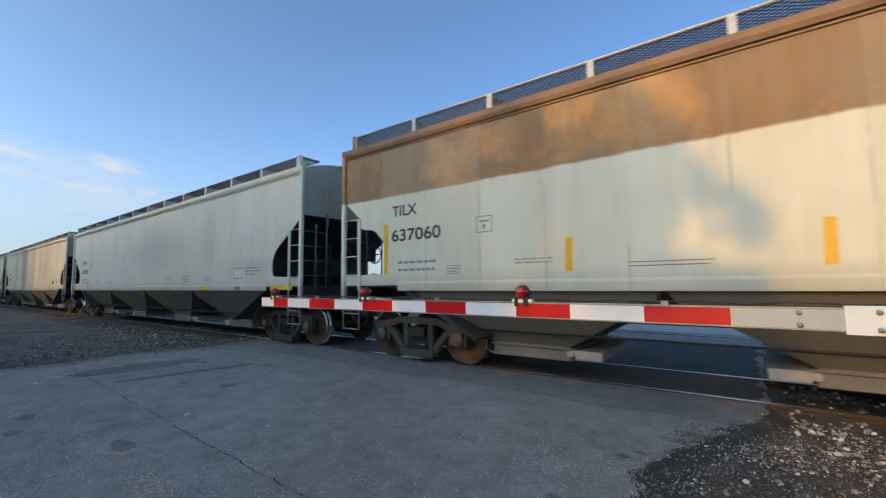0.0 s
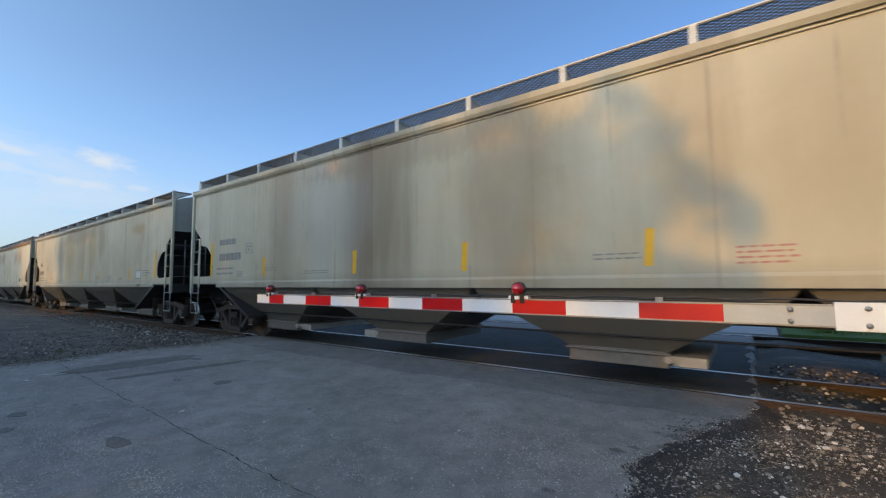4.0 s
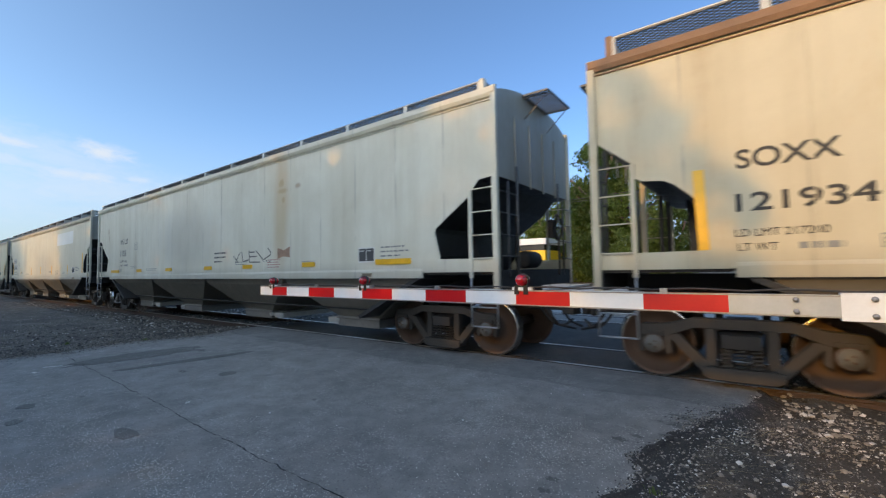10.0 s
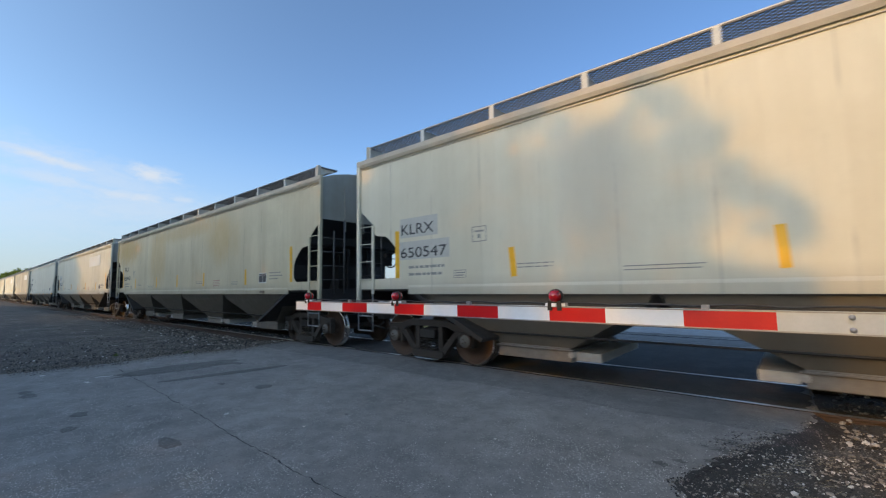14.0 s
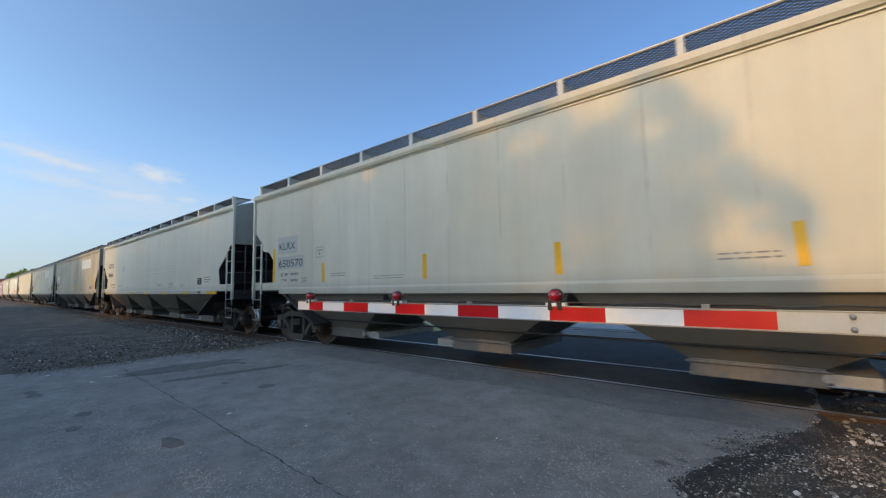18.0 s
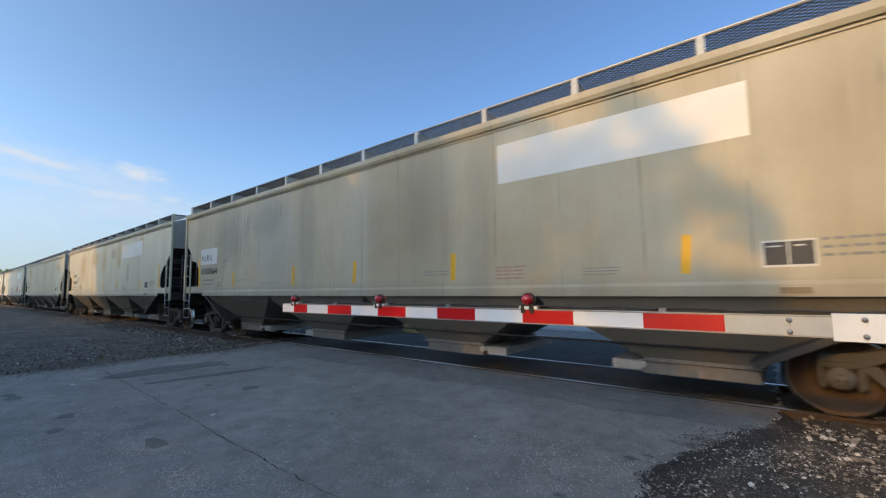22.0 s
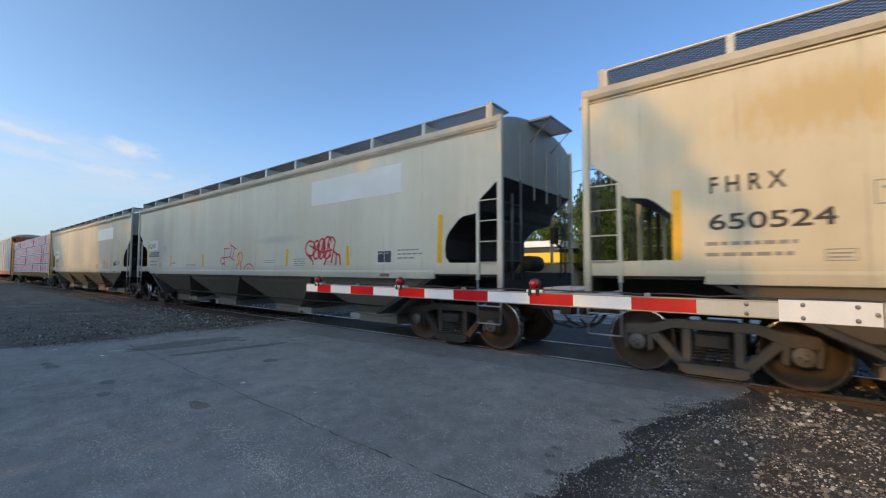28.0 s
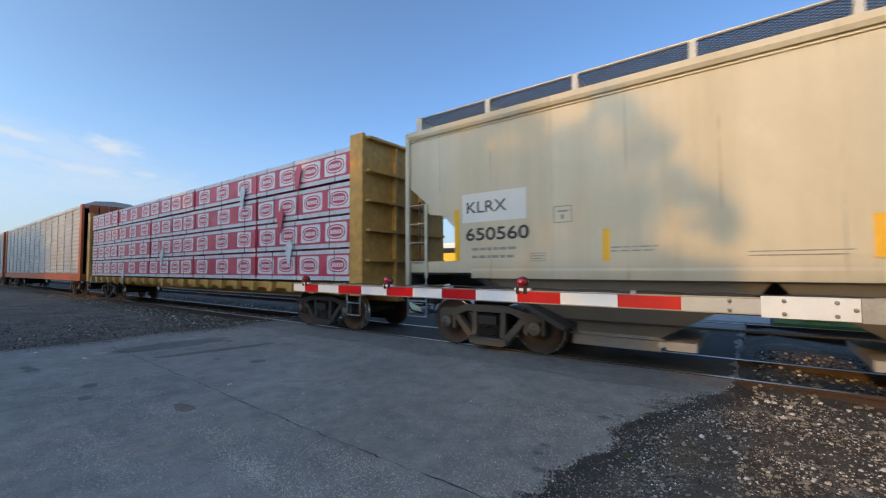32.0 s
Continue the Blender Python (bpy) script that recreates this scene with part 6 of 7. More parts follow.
r = random.Random(11)
spots = {"stone": [], "stone_pale": [], "stone_dark": []}
for i in range(44000):
    y = r.uniform(1.6, 7.0)
    e = road_edge(y)
    x = e - 0.10 + abs(r.gauss(0, 1.0)) * 1.6
    if x > 4.5:
        continue
    if noise.noise(Vector((x * 1.5, y * 1.5, 4))) < -0.12 and r.random() < 0.75:
        continue
    z = -0.012 if x < e else ground_height(x, y)
    size = min(0.034 if x > e + 0.5 else 0.018, 0.0056 * math.exp(abs(r.gauss(0, 0.62))))
    if x < e and size > 0.015:
        continue
    # pale stones grow commoner outwards, partly imitating sunlight on the gravel there
    pale = 1.0 + 4.0 * min(1.0, max(0.0, (x - e - 1.1) / 1.2))
    spots[r.choices(("stone", "stone_pale", "stone_dark"), (4, pale, 9))[0]].append((x, y, z + size * 0.25, size))
for i in range(3000):   # pale grit washed along the edge
    y = r.uniform(1.6, 6.2)
    x = road_edge(y) + r.gauss(0.05, 0.11)
    size = r.uniform(0.0025, 0.006)
    if noise.noise(Vector((x * 2.2, y * 2.2, 9))) > -0.05:
        spots["stone_pale"].append((x, y, (-0.011 if x < road_edge(y) else ground_height(x, y)) + size * 0.5, size))
for i in range(13000):   # dark crumbs along the broken edge of the asphalt
    y = r.uniform(1.6, 7.0)
    x = road_edge(y) + r.gauss(0.12, 0.07)
    size = min(0.02, 0.006 * math.exp(abs(r.gauss(0, 0.5))))
    spots["stone_dark"].append((x, y, (-0.012 if x < road_edge(y) else ground_height(x, y)) + size * 0.25, size))
for i in range(700):   # crumbs strewn over the tongue of asphalt by the rail
    y = r.uniform(5.5, 6.5)
    x = road_edge(y) - abs(r.gauss(0, 0.16))
    size = min(0.016, 0.005 * math.exp(abs(r.gauss(0, 0.55))))
    spots[r.choice(("stone_dark", "stone_dark", "stone"))].append((x, y, -0.011 + size * 0.2, size))
for i in range(6000):   # crumbs over the other edge
    y = r.uniform(1.5, 7.0)
    x = ROAD_X0 + 0.075 * (y - 3) + edge_wobble(y, 0.35, 0.8, 8.0) + r.gauss(-0.1, 0.35)
    size = min(0.02, 0.006 * math.exp(abs(r.gauss(0, 0.5))))
    spots[r.choice(("stone", "stone_dark"))].append((x, y, -0.011 + size * 0.2, size))
for i in range(5000):
    y = r.uniform(1.5, 7.0)
    x = ROAD_X0 + 0.25 * (y - 3) * 0.3 - abs(r.gauss(0, 1)) * 4.0 + 0.5
    size = min(0.04, 0.009 * math.exp(abs(r.gauss(0, 0.6))))
    spots[r.choices(("stone", "stone_pale", "stone_dark"), (5, 1, 8))[0]].append((x, y, max(-0.03, ground_height(x, y)) + size * 0.2, size))
for i in range(9000):
    x = r.choice((r.uniform(0.7, 9.0), r.uniform(-40, ROAD_X0), r.uniform(-22, ROAD_X0)))
    y = TRACK_Y + r.uniform(-2.3, 2.3)
    size = r.uniform(0.018, 0.045)
    spots[r.choices(("stone", "stone_pale", "stone_dark"), (5, 1, 5))[0]].append((x, y, ground_height(x, y) + size * 0.3, size))
for i in range(500):
    x, y = r.uniform(-9, -0.4), r.uniform(2.2, 6.3)
    spots["stone_pale" if r.random() < .4 else "stone"].append((x, y, -0.009, r.uniform(0.004, 0.009)))
for cx, cy, sx, sy, n in ((-2.5, 2.0, 0.28, 0.07, 900), (-3.45, 2.14, 0.22, 0.07, 350), (-3.9, 1.33, 0.5, 0.14, 600), (-1.85, 2.5, 0.45, 0.12, 700), (-2.0, 2.0, 0.6, 0.2, 700), (-4.7, 1.95, 0.6, 0.2, 500), (-6.5, 2.1, 0.8, 0.25, 400), (-1.1, 4.3, 0.35, 0.4, 400), (-0.7, 3.1, 0.4, 0.3, 500)):
    for i in range(2 * n):   # bare aggregate where the binder is gone
        size = r.uniform(0.0028, 0.0058)
        spots[r.choice(("stone_pale", "stone_pale", "stone"))].append((r.gauss(cx, sx), r.gauss(cy, sy), -0.0105, size))
scatter("grey_gravel", "loose grey crushed gravel beside road and rails", spots["stone"], M["stone"], 1)
scatter("pale_gravel", "loose pale crushed gravel beside road and rails", spots["stone_pale"], M["stone_pale"], 2)
scatter("dark_gravel", "loose dark crushed gravel beside road and rails", spots["stone_dark"], M["stone_dark"], 3)

# ---- trees ----


FLECKS = [(-12.25, 2.76, 0.17, 0.22), (-11.45, 2.10, 0.20, 0.34), (-16.40, 2.06, 0.22, 0.30), (-6.74, 4.0, 0.30, 0.26), (-2.95, 3.77, 0.08, 0.08), (-24.7, 3.65, 0.5, 0.3)]


def leaves_mesh(name, clumps, per, size, seed, material, origin=None, soft=False):
    """Crown of many small leaf blades, strewn through rough clumps; with an origin, the flecks of sun on the train stay open."""
    r = np.random.RandomState(seed)
    rows = []
    for cx, cy, cz, rad in clumps:
        n = max(3, int(per * rad * rad))
        d = r.normal(size=(n, 3))
        if soft:
            q = d * rad * 0.5
        else:
            d /= np.linalg.norm(d, axis=1)[:, None]
            q = d * (rad * (0.35 + 0.75 * r.rand(n) ** 0.5))[:, None]
            q[:, 2] *= 0.8
        c = q + np.array((cx, cy, cz))
        s = (size * (0.6 + 0.8 * r.rand(n)))[:, None]
        a = r.normal(size=(n, 3))
        a /= np.linalg.norm(a, axis=1)[:, None]
        b = np.cross(a, r.normal(size=(n, 3)))
        b /= np.linalg.norm(b, axis=1)[:, None] + 1e-6
        if origin is not None:
            w = c + np.array(origin)
            k = (w[:, 1] - (TRACK_Y - HALF)) / sun_way.y
            px, pz = w[:, 0] - sun_way.x * k, w[:, 2] - sun_way.z * k
            keep = np.ones(n, bool)
            for fx, fz, rx, rz in FLECKS:
                keep &= ((px - fx) / (rx + 0.04)) ** 2 + ((pz - fz) / (rz + 0.04)) ** 2 > 1.0
            c, s, a, b = c[keep], s[keep], a[keep], b[keep]
        rows.append(np.stack([c - a * s, c + b * s * 0.45, c + a * s, c - b * s * 0.45], 1))
    vs = np.concatenate(rows).reshape(-1, 3)
    fs = np.arange(len(vs)).reshape(-1, 4).tolist()
    vs = vs.tolist()
    me = bpy.data.meshes.new(name)
    me.from_pydata(vs, [], fs)
    me.materials.append(material)
    return me


def tree(x, y, height, spread, seed, label, per=70, size=0.16, low=0.25, material=None, clumps=22, shape=None):
    r = random.Random(seed)
    t = thing("tree", label, "tree", at=pose(x, y, -0.05))
    bm = bmesh.new()
    trunk = height * 0.5
    prev, pr = Vector((0, 0, 0)), height * 0.028
    tips = []
    for i in range(1, 6):
        nx = Vector((r.uniform(-.15, .15), r.uniform(-.15, .15), trunk * i / 5))
        rod(bm, prev, nx, pr * (1 - 0.12 * i), 8)
        prev = nx
        if i > 1:
            for k in range(3):
                a = r.uniform(0, 6.28)
                tip = nx + Vector((math.cos(a) * spread * 0.6, math.sin(a) * spread * 0.6, r.uniform(0.1, 0.35) * height))
                rod(bm, nx, tip, pr * 0.35, 5)
                tips.append(tip)
    part("trunk", bm, M["bark"], t)
    cl = []
    for i in range(clumps):
        a = r.uniform(0, 6.28)
        h = low + (1 - low) * r.random()
        w = spread * (math.sin(math.pi * min(0.93, max(0.16, (h - low * 0.6) / (1.08 - low * 0.6)))) ** 0.7) * r.uniform(0.25, 0.85)
        cl.append((math.cos(a) * w, math.sin(a) * w, h * height * 0.93, spread * r.uniform(0.14, 0.36)))
    part("crown", leaves_mesh("crown", cl, per, size, seed, material or M["leaf"]), None, t, "uneven leafy crown")
    return t


# trees beyond the railway
SUNNY, DARK = "broad sunlit green tree beyond the tracks", "tall dark green tree beside the far road"
for x, y, h, spread, seed, label, m, low in (
        (3.3, 34, 8.6, 2.8, 21, SUNNY, "leaf", 0.0), (7.0, 35, 9.2, 3.4, 22, SUNNY, "leaf", 0.0), (11.5, 36, 9.6, 3.8, 23, SUNNY, "leaf", 0.0), (17.0, 38, 10.0, 4.2, 32, SUNNY, "leaf", 0.0),
        (-11.5, 44, 15.5, 4.4, 24, DARK, "leaf_dark", 0.05), (-14.2, 46, 10.5, 3.4, 34, DARK, "leaf", 0.0), (-7.6, 43, 12.0, 3.6, 25, DARK, "leaf", 0.0), (-4.6, 42, 7.2, 2.6, 26, DARK, "leaf_dark", 0.0),
        (-15.5, 55, 13.5, 5.0, 27, "green tree behind the shop", "leaf", 0.1), (-24.0, 60, 12.5, 5.0, 28, "green tree behind the shop", "leaf", 0.1), (-36.0, 62, 13.0, 5.5, 33, "green tree behind the shop", "leaf", 0.1),
        (-225, 17.4, 11.0, 4.5, 29, "distant round green tree", "leaf", 0.05), (-262, 17.0, 12.5, 5.5, 30, "distant round green tree", "leaf", 0.05), (-300, 17.2, 12.0, 6.0, 31, "distant round green tree", "leaf", 0.05)):
    far = y > 50 or x < -100
    tree(x, y, h, spread, seed, label, 44 if far else 170, 0.36 if far else 0.165, low, M[m], 52 if far else 120)

# far wooded skyline
cl = []
r = random.Random(5)
for i in range(150):
    x = -170 + i * 2.4
    cl.append((x, 150 + r.uniform(-6, 10), r.uniform(0.5, 4.5), r.uniform(2.2, 4.2)))
woods = new("far_woods", leaves_mesh("far_woods", cl, 9, 0.8, 77, M["leaf_dark"]))
tagged(woods, "distant line of green woods on the horizon", "woods", kind="stuff")

# unseen trees behind the viewer, placed to shade the road and the train
SHIFT_X, SHIFT_Z, TREE_Y = -2.68, 6.36, -14.0   # where a shadow on the train's side falls from
# crown whose edge falls on the train: place on the train's side, size
EDGE_CLUMPS = [(-2.35, 3.95, 0.26), (-1.92, 3.78, 0.22), (-1.50, 3.62, 0.24), (-1.45, 4.02, 0.14), (-1.12, 3.98, 0.22), (-0.86, 3.72, 0.28), (-0.62, 3.52, 0.22), (-0.78, 3.30, 0.34), (-0.45, 3.22, 0.22),
               (-0.34, 2.94, 0.24), (-0.14, 2.74, 0.18), (0.06, 2.60, 0.19), (0.20, 2.36, 0.19), (0.30, 2.14, 0.17), (0.32, 1.88, 0.13), (0.18, 1.62, 0.20), (0.05, 1.36, 0.24), (-0.30, 1.55, 0.28),
               (-0.10, 2.36, 0.12), (-0.02, 2.10, 0.10), (-0.72, 2.72, 0.34), (-0.78, 2.30, 0.24), (-0.76, 1.92, 0.26), (-0.52, 1.70, 0.24), (-1.25, 3.20, 0.36), (-1.62, 3.12, 0.40), (-2.1, 3.35, 0.42), (-2.65, 3.45, 0.40), (-2.75, 4.12, 0.26),
               (-3.3, 3.3, 0.5), (-3.4, 4.0, 0.42), (-1.25, 2.55, 0.5), (-1.3, 1.8, 0.5), (-2.0, 2.6, 0.5), (-2.0, 1.8, 0.5), (-2.8, 2.7, 0.5), (-2.8, 1.9, 0.5), (-3.6, 2.6, 0.55), (-3.6, 1.8, 0.55),
               (-0.6, 1.1, 0.45), (0.1, 0.9, 0.45), (-1.4, 1.0, 0.6), (-2.4, 1.0, 0.6), (-3.4, 1.0, 0.6), (-4.2, 3.9, 0.5), (-4.2, 3.1, 0.5), (-4.2, 2.2, 0.6), (-4.2, 1.3, 0.6)]


def shade_tree(x, clumps, seed, per, size, soft=False):
    r = random.Random(seed)
    t = thing("shade_tree", "unseen leafy green tree behind the viewer, placed for shade", "tree", "trees along the near side", at=pose(x, TREE_Y, -0.05))
    bm = bmesh.new()
    rod(bm, (0, 0, 0), (0.2, 0, 5.5), 0.24, 8)
    for k in range(7):
        a = r.uniform(0, 6.28)
        rod(bm, (0.15, 0, 3.5 + 0.3 * k), (math.cos(a) * 1.4, math.sin(a) * 1.4, 6 + 0.6 * k), 0.07, 5)
    part("trunk", bm, M["bark"], t)
    cl = [(cx - x, r.uniform(-0.5, 0.5) if soft else r.uniform(-0.9, 0.9), cz, cr) for cx, cz, cr in clumps]
    part("crown", leaves_mesh("crown", cl, per, size, seed, M["leaf"], (x, TREE_Y, -0.05), soft), None, t, "dense leafy crown")


shade_tree(-4.0, [(x + SHIFT_X, z + SHIFT_Z, q) for x, z, q in EDGE_CLUMPS], 100, 3300, 0.062, True)
r = random.Random(31)
# the last five, on the right, are added only to hold back sky light
for i, x0 in enumerate([-8.6 - 4.2 * k for k in range(6)] + [-47.2 - 5.4 * k for k in range(6)] + [8.6, 14.0, 19.5, 25.0, 31.0]):
    w = 2.6
    cl = []
    for k in range(62):
        cx, cz = x0 + r.uniform(-w, w + 0.6), r.uniform(3.8, 10.8)
        q = r.uniform(0.9, 1.4)
        if x0 < 0 and cx + q > -7.1:
            cx = -7.1 - q
        cl.append((cx, cz, q))
    shade_tree(x0, cl, 101 + i, 96, 0.27)
# a thin unseen tree added in the gap, to dapple the sun there
shade_tree(-39.0, [(-39.0 + r.uniform(-4.6, 4.6), r.uniform(6.5, 10.6), r.uniform(0.25, 0.6)) for k in range(34)], 140, 150, 0.16)
# unseen tall hedge, added to keep the ground in shade; lower on the right
hedge = thing("hedge", "unseen green hedge added to keep the ground in shade", "hedge", at=pose(0, TREE_Y, -0.05))
r = random.Random(9)
for x0, x1 in ((-33.5, 22), (-80, -33.5)):
    cl = []
    for k in range(int((x1 - x0) * 4.4)):
        q = r.uniform(0.7, 1.1)
        x = r.uniform(x0, x1)
        cl.append((x, r.uniform(-.6, .6), r.uniform(0.7, (5.95 if x < -2.4 else 3.7) - q), q))
    for k in range(int((x1 - x0) * 2.6)):
        x = x0 + k / 2.6
        cl.append((x, r.uniform(-.3, .3), r.uniform(5.25, 5.55) + (0.0 if x < -6 else 0.42 if x < -2.4 else -2.2 + r.uniform(-0.3, 0.5)), 0.65 if x < -6 else 0.78 if x < -2.4 else 0.55))
    if x1 > 0:
        cl += [(-8.5 + 0.22 * k, r.uniform(-.2, .2), r.uniform(5.98, 6.1), 0.70) for k in range(25)]
    part("hedge_leaves", leaves_mesh("hedge_leaves", cl, 130, 0.25, 500 + int(x0), M["leaf_dark"], (0, TREE_Y, -0.05)), None, hedge)

# ---- poles, wires, the shop beyond ----
pole = thing("utility_pole", "weathered wooden utility pole with wires", "pole", at=pose(4.2, 27.5, -0.05))
bm = bmesh.new()
rod(bm, (0, 0, 0), (-0.25, 0, 9.9), 0.16, 10)
part("pole_shaft", bm, M["pole"], pole)
bm = bmesh.new()
lathe(bm, [(0, 0), (0.05, 0), (0.06, 0.06), (0.03, 0.1), (0, 0.1)], (-0.25, 0, 9.9), "z", 8)
rod(bm, (-0.25, 0, 8.6), (0.7, 0, 8.55), 0.02)
part("insulator", bm, M["galv"], pole)
wires = thing("overhead_wires", "thin dark overhead wires across the road", "wires", kind="structure")
for z0, z1, y in ((8.4, 9.9, 27.5), (6.15, 6.6, 28.5), (6.0, 6.45, 28.5)):
    bm = bmesh.new()
    prev = None
    for i in range(17):
        s = i / 16
        x = -26 + 44 * s
        p = (x, y, z0 + (z1 - z0) * (x + 8) / 12.0 - 0.5 * math.sin(math.pi * s) + 0.5)
        if prev:
            rod(bm, prev, p, 0.022, 5)
        prev = p
    part("wire", bm, M["wire"], wires)

M["shop_yellow"] = plain("yellow_fascia", (0.80, 0.47, 0.02), 0.5, 0, 0.1, 1)
M["shop_wall"] = plain("cream_shop_wall", (0.55, 0.46, 0.36), 0.8, 0, 0.2, 1)
M["shop_dark"] = plain("dark_glass_band", (0.02, 0.022, 0.025), 0.2, 0, 0.3, 1)
shop = thing("roadside_shop", "low shop with white roof edge and yellow fascia", "building", at=pose(-19, 44, 0))
for nm, z0, z1, d, m in (("wall", -0.1, 2.1, 0.0, "shop_wall"), ("yellow_fascia", 2.35, 3.35, 0.35, "shop_yellow"), ("dark_band", 3.35, 3.95, 0.15, "shop_dark"), ("white_roof_edge", 3.95, 4.55, 0.5, "white"), ("brown_trim", 2.1, 2.35, 0.3, "rail")):
    bm = bmesh.new()
    box(bm, -12 - d, 3.0 + d, -4 - d, 4 + d, z0, z1)
    part(nm, bm, M[m], shop)
for i in range(5):
    bm = bmesh.new()
    box(bm, -11.2 + i * 2.8, -9.2 + i * 2.8, -4.06, -4.0, 0.5, 1.95)
    w = part("shop_window", bm, M["shop_dark"], shop)
    bm = bmesh.new()
    for x in (-11.22 + i * 2.8, -9.22 + i * 2.8, -10.22 + i * 2.8):
        box(bm, x, x + 0.06, -4.1, -4.02, 0.48, 1.98)
    part("window_frame", bm, M["white"], w)
# grass verge and pale lot beyond the tracks
bm = bmesh.new()
prism(bm, [(1.12, 14.9), (60, 14.9), (60, 60), (2.9, 60)], -0.2, 0.03, axis="z")
tagged(new("grass_verge", finish(bm, "grass_verge", M["grass"])), "green grass verge beyond the tracks", "grass", kind="structure")
bm = bmesh.new()
prism(bm, [(-60, 24), (-11.5, 24), (-11.5, 39.9), (-60, 39.9)], -0.2, 0.02, axis="z")
tagged(new("concrete_lot", finish(bm, "concrete_lot", plain("pale_concrete", (0.38, 0.37, 0.35), 0.85, 0, 0.2, 0.6))), "pale concrete parking lot before the shop", "pavement", kind="structure")

bm = bmesh.new()
prism(bm, [(-10.6, 14.75), (1.04, 14.75), (1.6, 40), (-9.5, 40)], -0.2, 0.012, axis="z")
tagged(new("far_road", finish(bm, "far_road", asphalt("pale_worn_road", (0.30, 0.30, 0.30), (0.42, 0.42, 0.41), (0.55, 0.54, 0.52)))), "pale worn road beyond the tracks", "road", kind="structure")
rr = random.Random(88)
cl = [(rr.uniform(1.5, 12.0), rr.uniform(15.2, 18.5), rr.uniform(0.1, 0.34), rr.uniform(0.18, 0.40)) for k in range(150)]
shrubs = new("low_shrubs", leaves_mesh("low_shrubs", cl, 420, 0.07, 89, M["leaf"]))
tagged(shrubs, "low green shrubs beyond the second track", "shrubs", kind="stuff")

# ---- small things beyond the rails ----
bm = bmesh.new()
prism(bm, [(-11.15, -0.1), (-11.12, 0.22), (-11.0, 0.29), (-9.65, 0.30), (-9.15, 0.12), (-9.12, -0.1)], 11.35, 12.0)
bmesh.ops.bevel(bm, geom=bm.edges[:], offset=0.02, segments=1, affect="EDGES")
tagged(new("concrete_block", finish(bm, "concrete_block", plain("pale_yellow_block_paint", (0.86, 0.80, 0.42), 0.6, 0, 0.08))), "pale yellow painted concrete block beyond the rails", "block")

# dry straws on the gravel
r = random.Random(63)
vs, fs = [], []
for i in range(420):
    y = r.uniform(1.7, 6.2)
    x = road_edge(y) + 0.25 + abs(r.gauss(0.5, 0.8))
    z = ground_height(x, y) + r.uniform(0.008, 0.02)
    a, h, w = r.uniform(-0.7, 0.7) + 0.5, r.uniform(0.03, 0.11), r.uniform(0.0012, 0.002)
    dx, dy = math.cos(a) * h, math.sin(a) * h
    k = len(vs)
    vs += [(x - dx, y - dy, z), (x + dy / h * w, y - dx / h * w, z + 0.004), (x + dx, y + dy, z + r.uniform(-0.006, 0.012)), (x - dy / h * w, y + dx / h * w, z + 0.004)]
    fs.append((k, k + 1, k + 2, k + 3))
me = bpy.data.meshes.new("dry_straw")
me.from_pydata(vs, [], fs)
me.materials.append(plain("dry_straw", (0.42, 0.34, 0.20), 0.8, 0, 0.3))
tagged(new("dry_straw", me), "dry yellow straws strewn over the gravel", "straw", kind="stuff")

# weeds at the broken edge of the asphalt and by the rail
M["blade"] = leaf_mat("weed_blade", (0.05, 0.07, 0.02), (0.12, 0.15, 0.05))


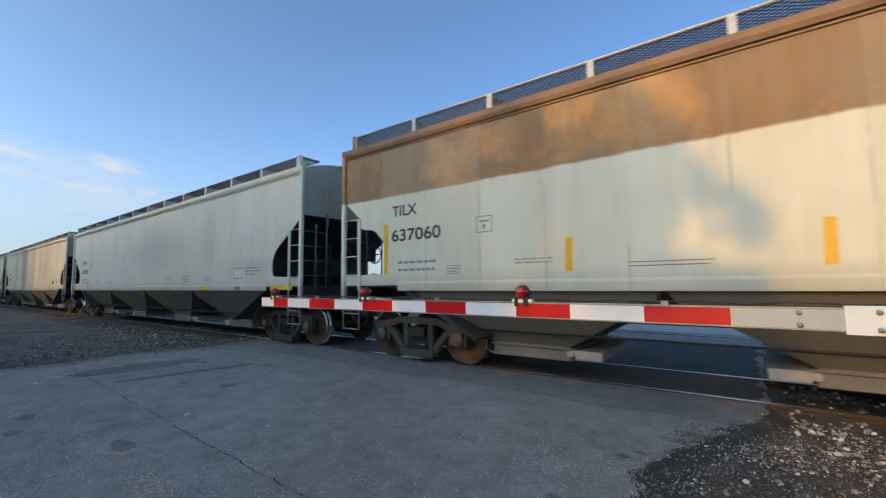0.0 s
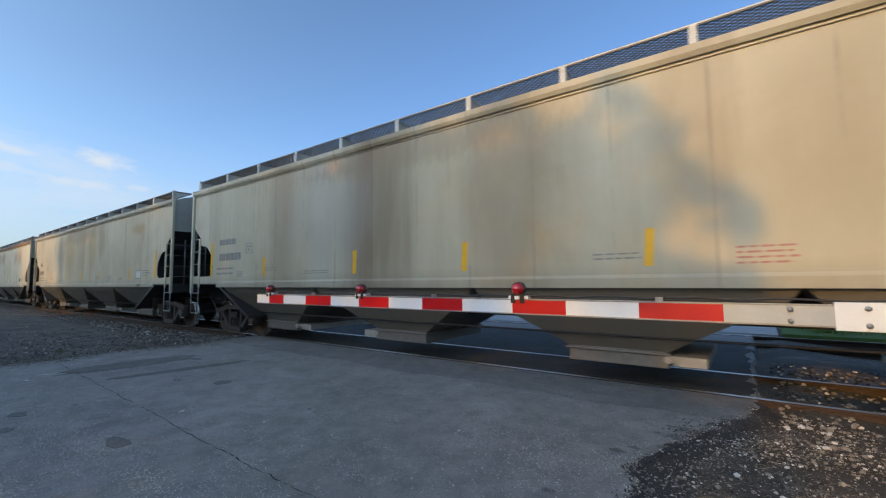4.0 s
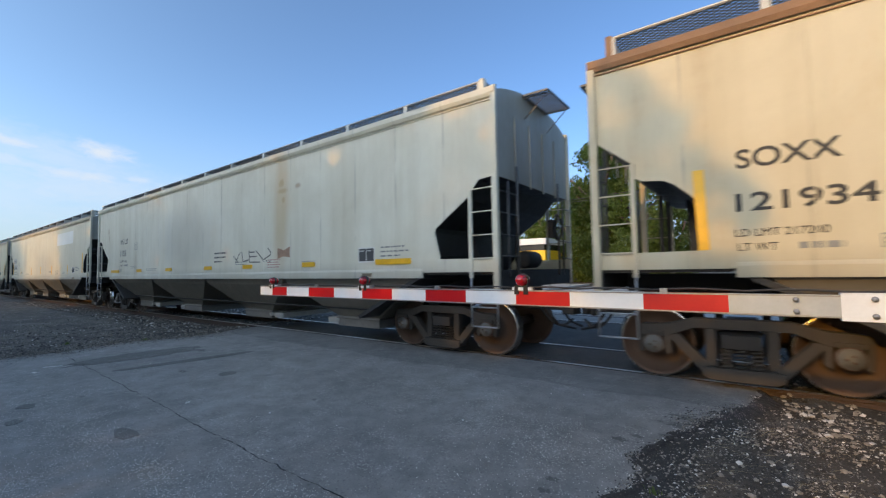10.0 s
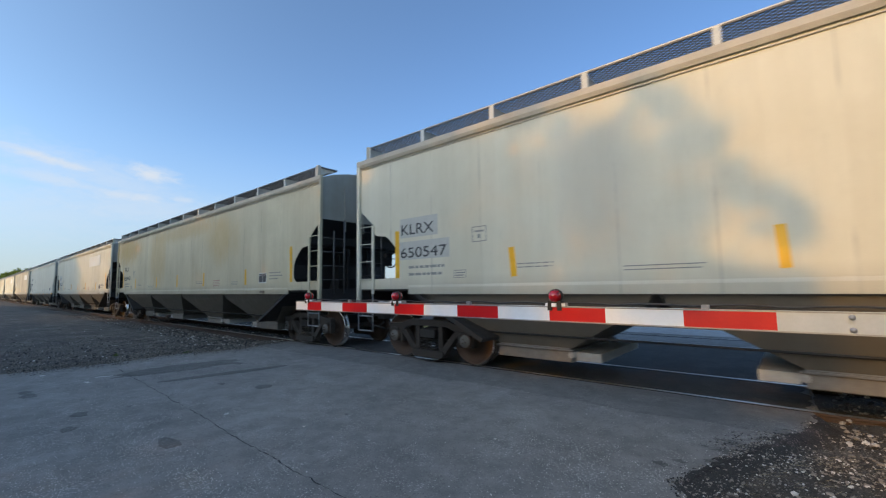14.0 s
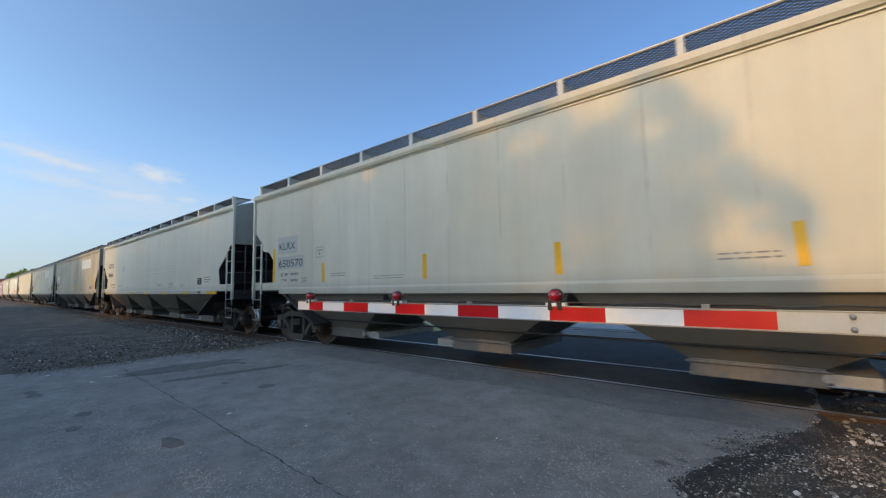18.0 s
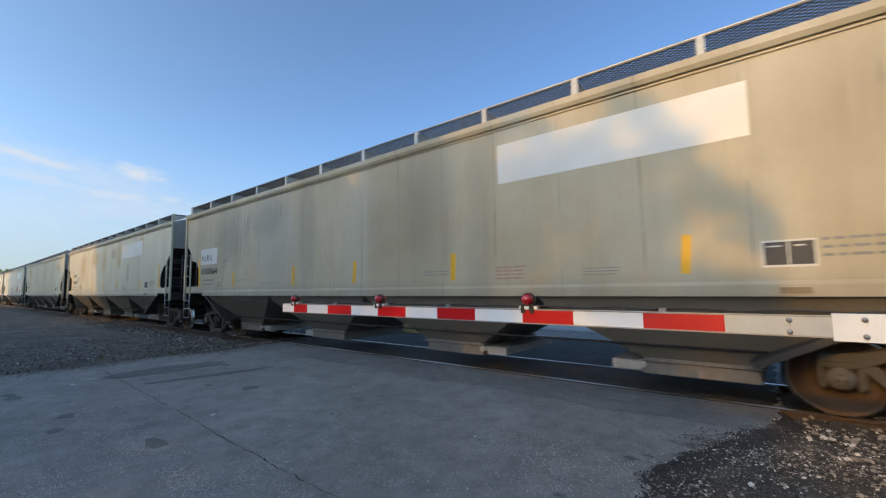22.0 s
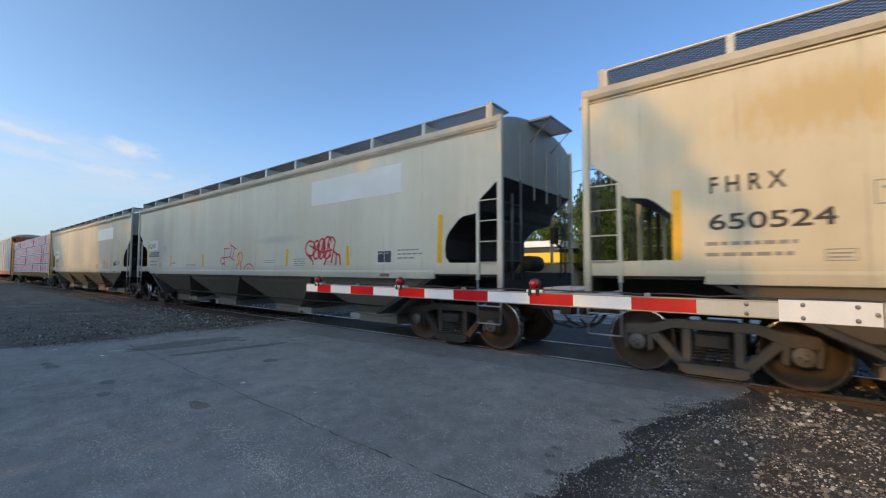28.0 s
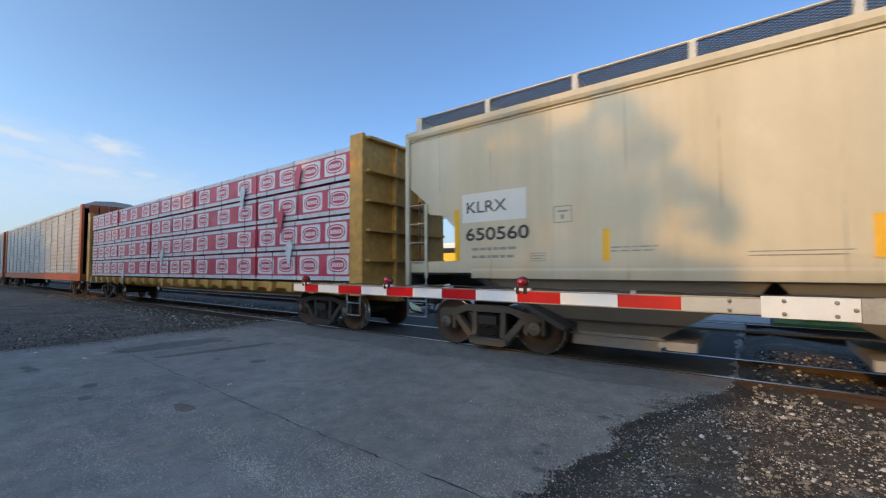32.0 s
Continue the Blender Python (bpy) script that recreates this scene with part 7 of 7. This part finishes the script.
def weed(x, y, z, height, blades, seed):
    r = random.Random(seed)
    vs, fs = [], []
    for i in range(blades):
        a, lean, h = r.uniform(0, 6.28), r.uniform(0.15, 0.9), height * r.uniform(0.5, 1.0)
        bx, by = r.gauss(0, height * 0.35), r.gauss(0, height * 0.35)
        w = 0.004
        ca, sa = math.cos(a), math.sin(a)
        k = len(vs)
        for t, wd in ((0.0, w), (0.55, w * 0.9), (1.0, 0.0006)):
            o = lean * h * t * t
            for s in (-1, 1):
                vs.append((bx + ca * o - sa * wd * s, by + sa * o + ca * wd * s, h * t * (1 - 0.3 * lean * t)))
        fs += [(k, k + 1, k + 3, k + 2), (k + 2, k + 3, k + 5, k + 4)]
    me = bpy.data.meshes.new("weed")
    me.from_pydata(vs, [], fs)
    me.materials.append(M["blade"])
    ob = tagged(new("weed", me), "small tuft of green weeds in gravel", "weed", "weeds beside the road")
    ob.matrix_world = pose(x, y, z)


for k, (x, y, h, n) in enumerate(((-0.16, 4.02, 0.06, 24), (0.02, 3.66, 0.04, 16), (-11.3, 4.6, 0.10, 50), (-12.4, 3.4, 0.08, 40))):
    weed(x, y, ground_height(x, y), h, n, 60 + k)

# scraps of litter on the road
M["paper"] = plain("pale_paper", (0.66, 0.64, 0.60), 0.8, 0, 0.12)
for k, (x, y, w, d, a) in enumerate(((-8.95, 2.32, 0.16, 0.05, 20), (-9.31, 2.61, 0.26, 0.03, 65), (-10.4, 1.9, 0.14, 0.06, 10), (-3.9, 3.4, 0.035, 0.02, 30), (-5.1, 3.05, 0.05, 0.03, 80), (-2.0, 4.4, 0.03, 0.02, 5))):
    bm = bmesh.new()
    prism(bm, [(-w / 2, 0.0), (-w / 6, 0.012), (w / 5, 0.004), (w / 2, 0.016), (w / 2, 0.012), (w / 5, 0.0), (-w / 6, 0.008)], -d / 2, d / 2)
    scrap = tagged(new("paper_scrap", finish(bm, "paper_scrap", M["paper"])), "small pale crumpled paper scrap on asphalt", "litter", "litter on the road")
    scrap.matrix_world = pose(x, y, -0.011, 0, 0, a)


# ---- the running train ----
V0, ACC = 9.2, 0.0085


def gone(t):
    return V0 * t + ACC * t * t


def motions():
    for car, u in CARS:
        walk(car, [(t, pose(u + gone(t), TRACK_Y, 0)) for t in range(0, 33)])
    spin = [(2 * k / FPS, math.degrees(gone(2 * k / FPS) / WHEEL_R)) for k in range(481)]
    for w, x in WHEELS:
        walk(w, [(t, pose(x, 0, WHEEL_R, 0, a % 360.0, 0)) for t, a in spin])


motions()
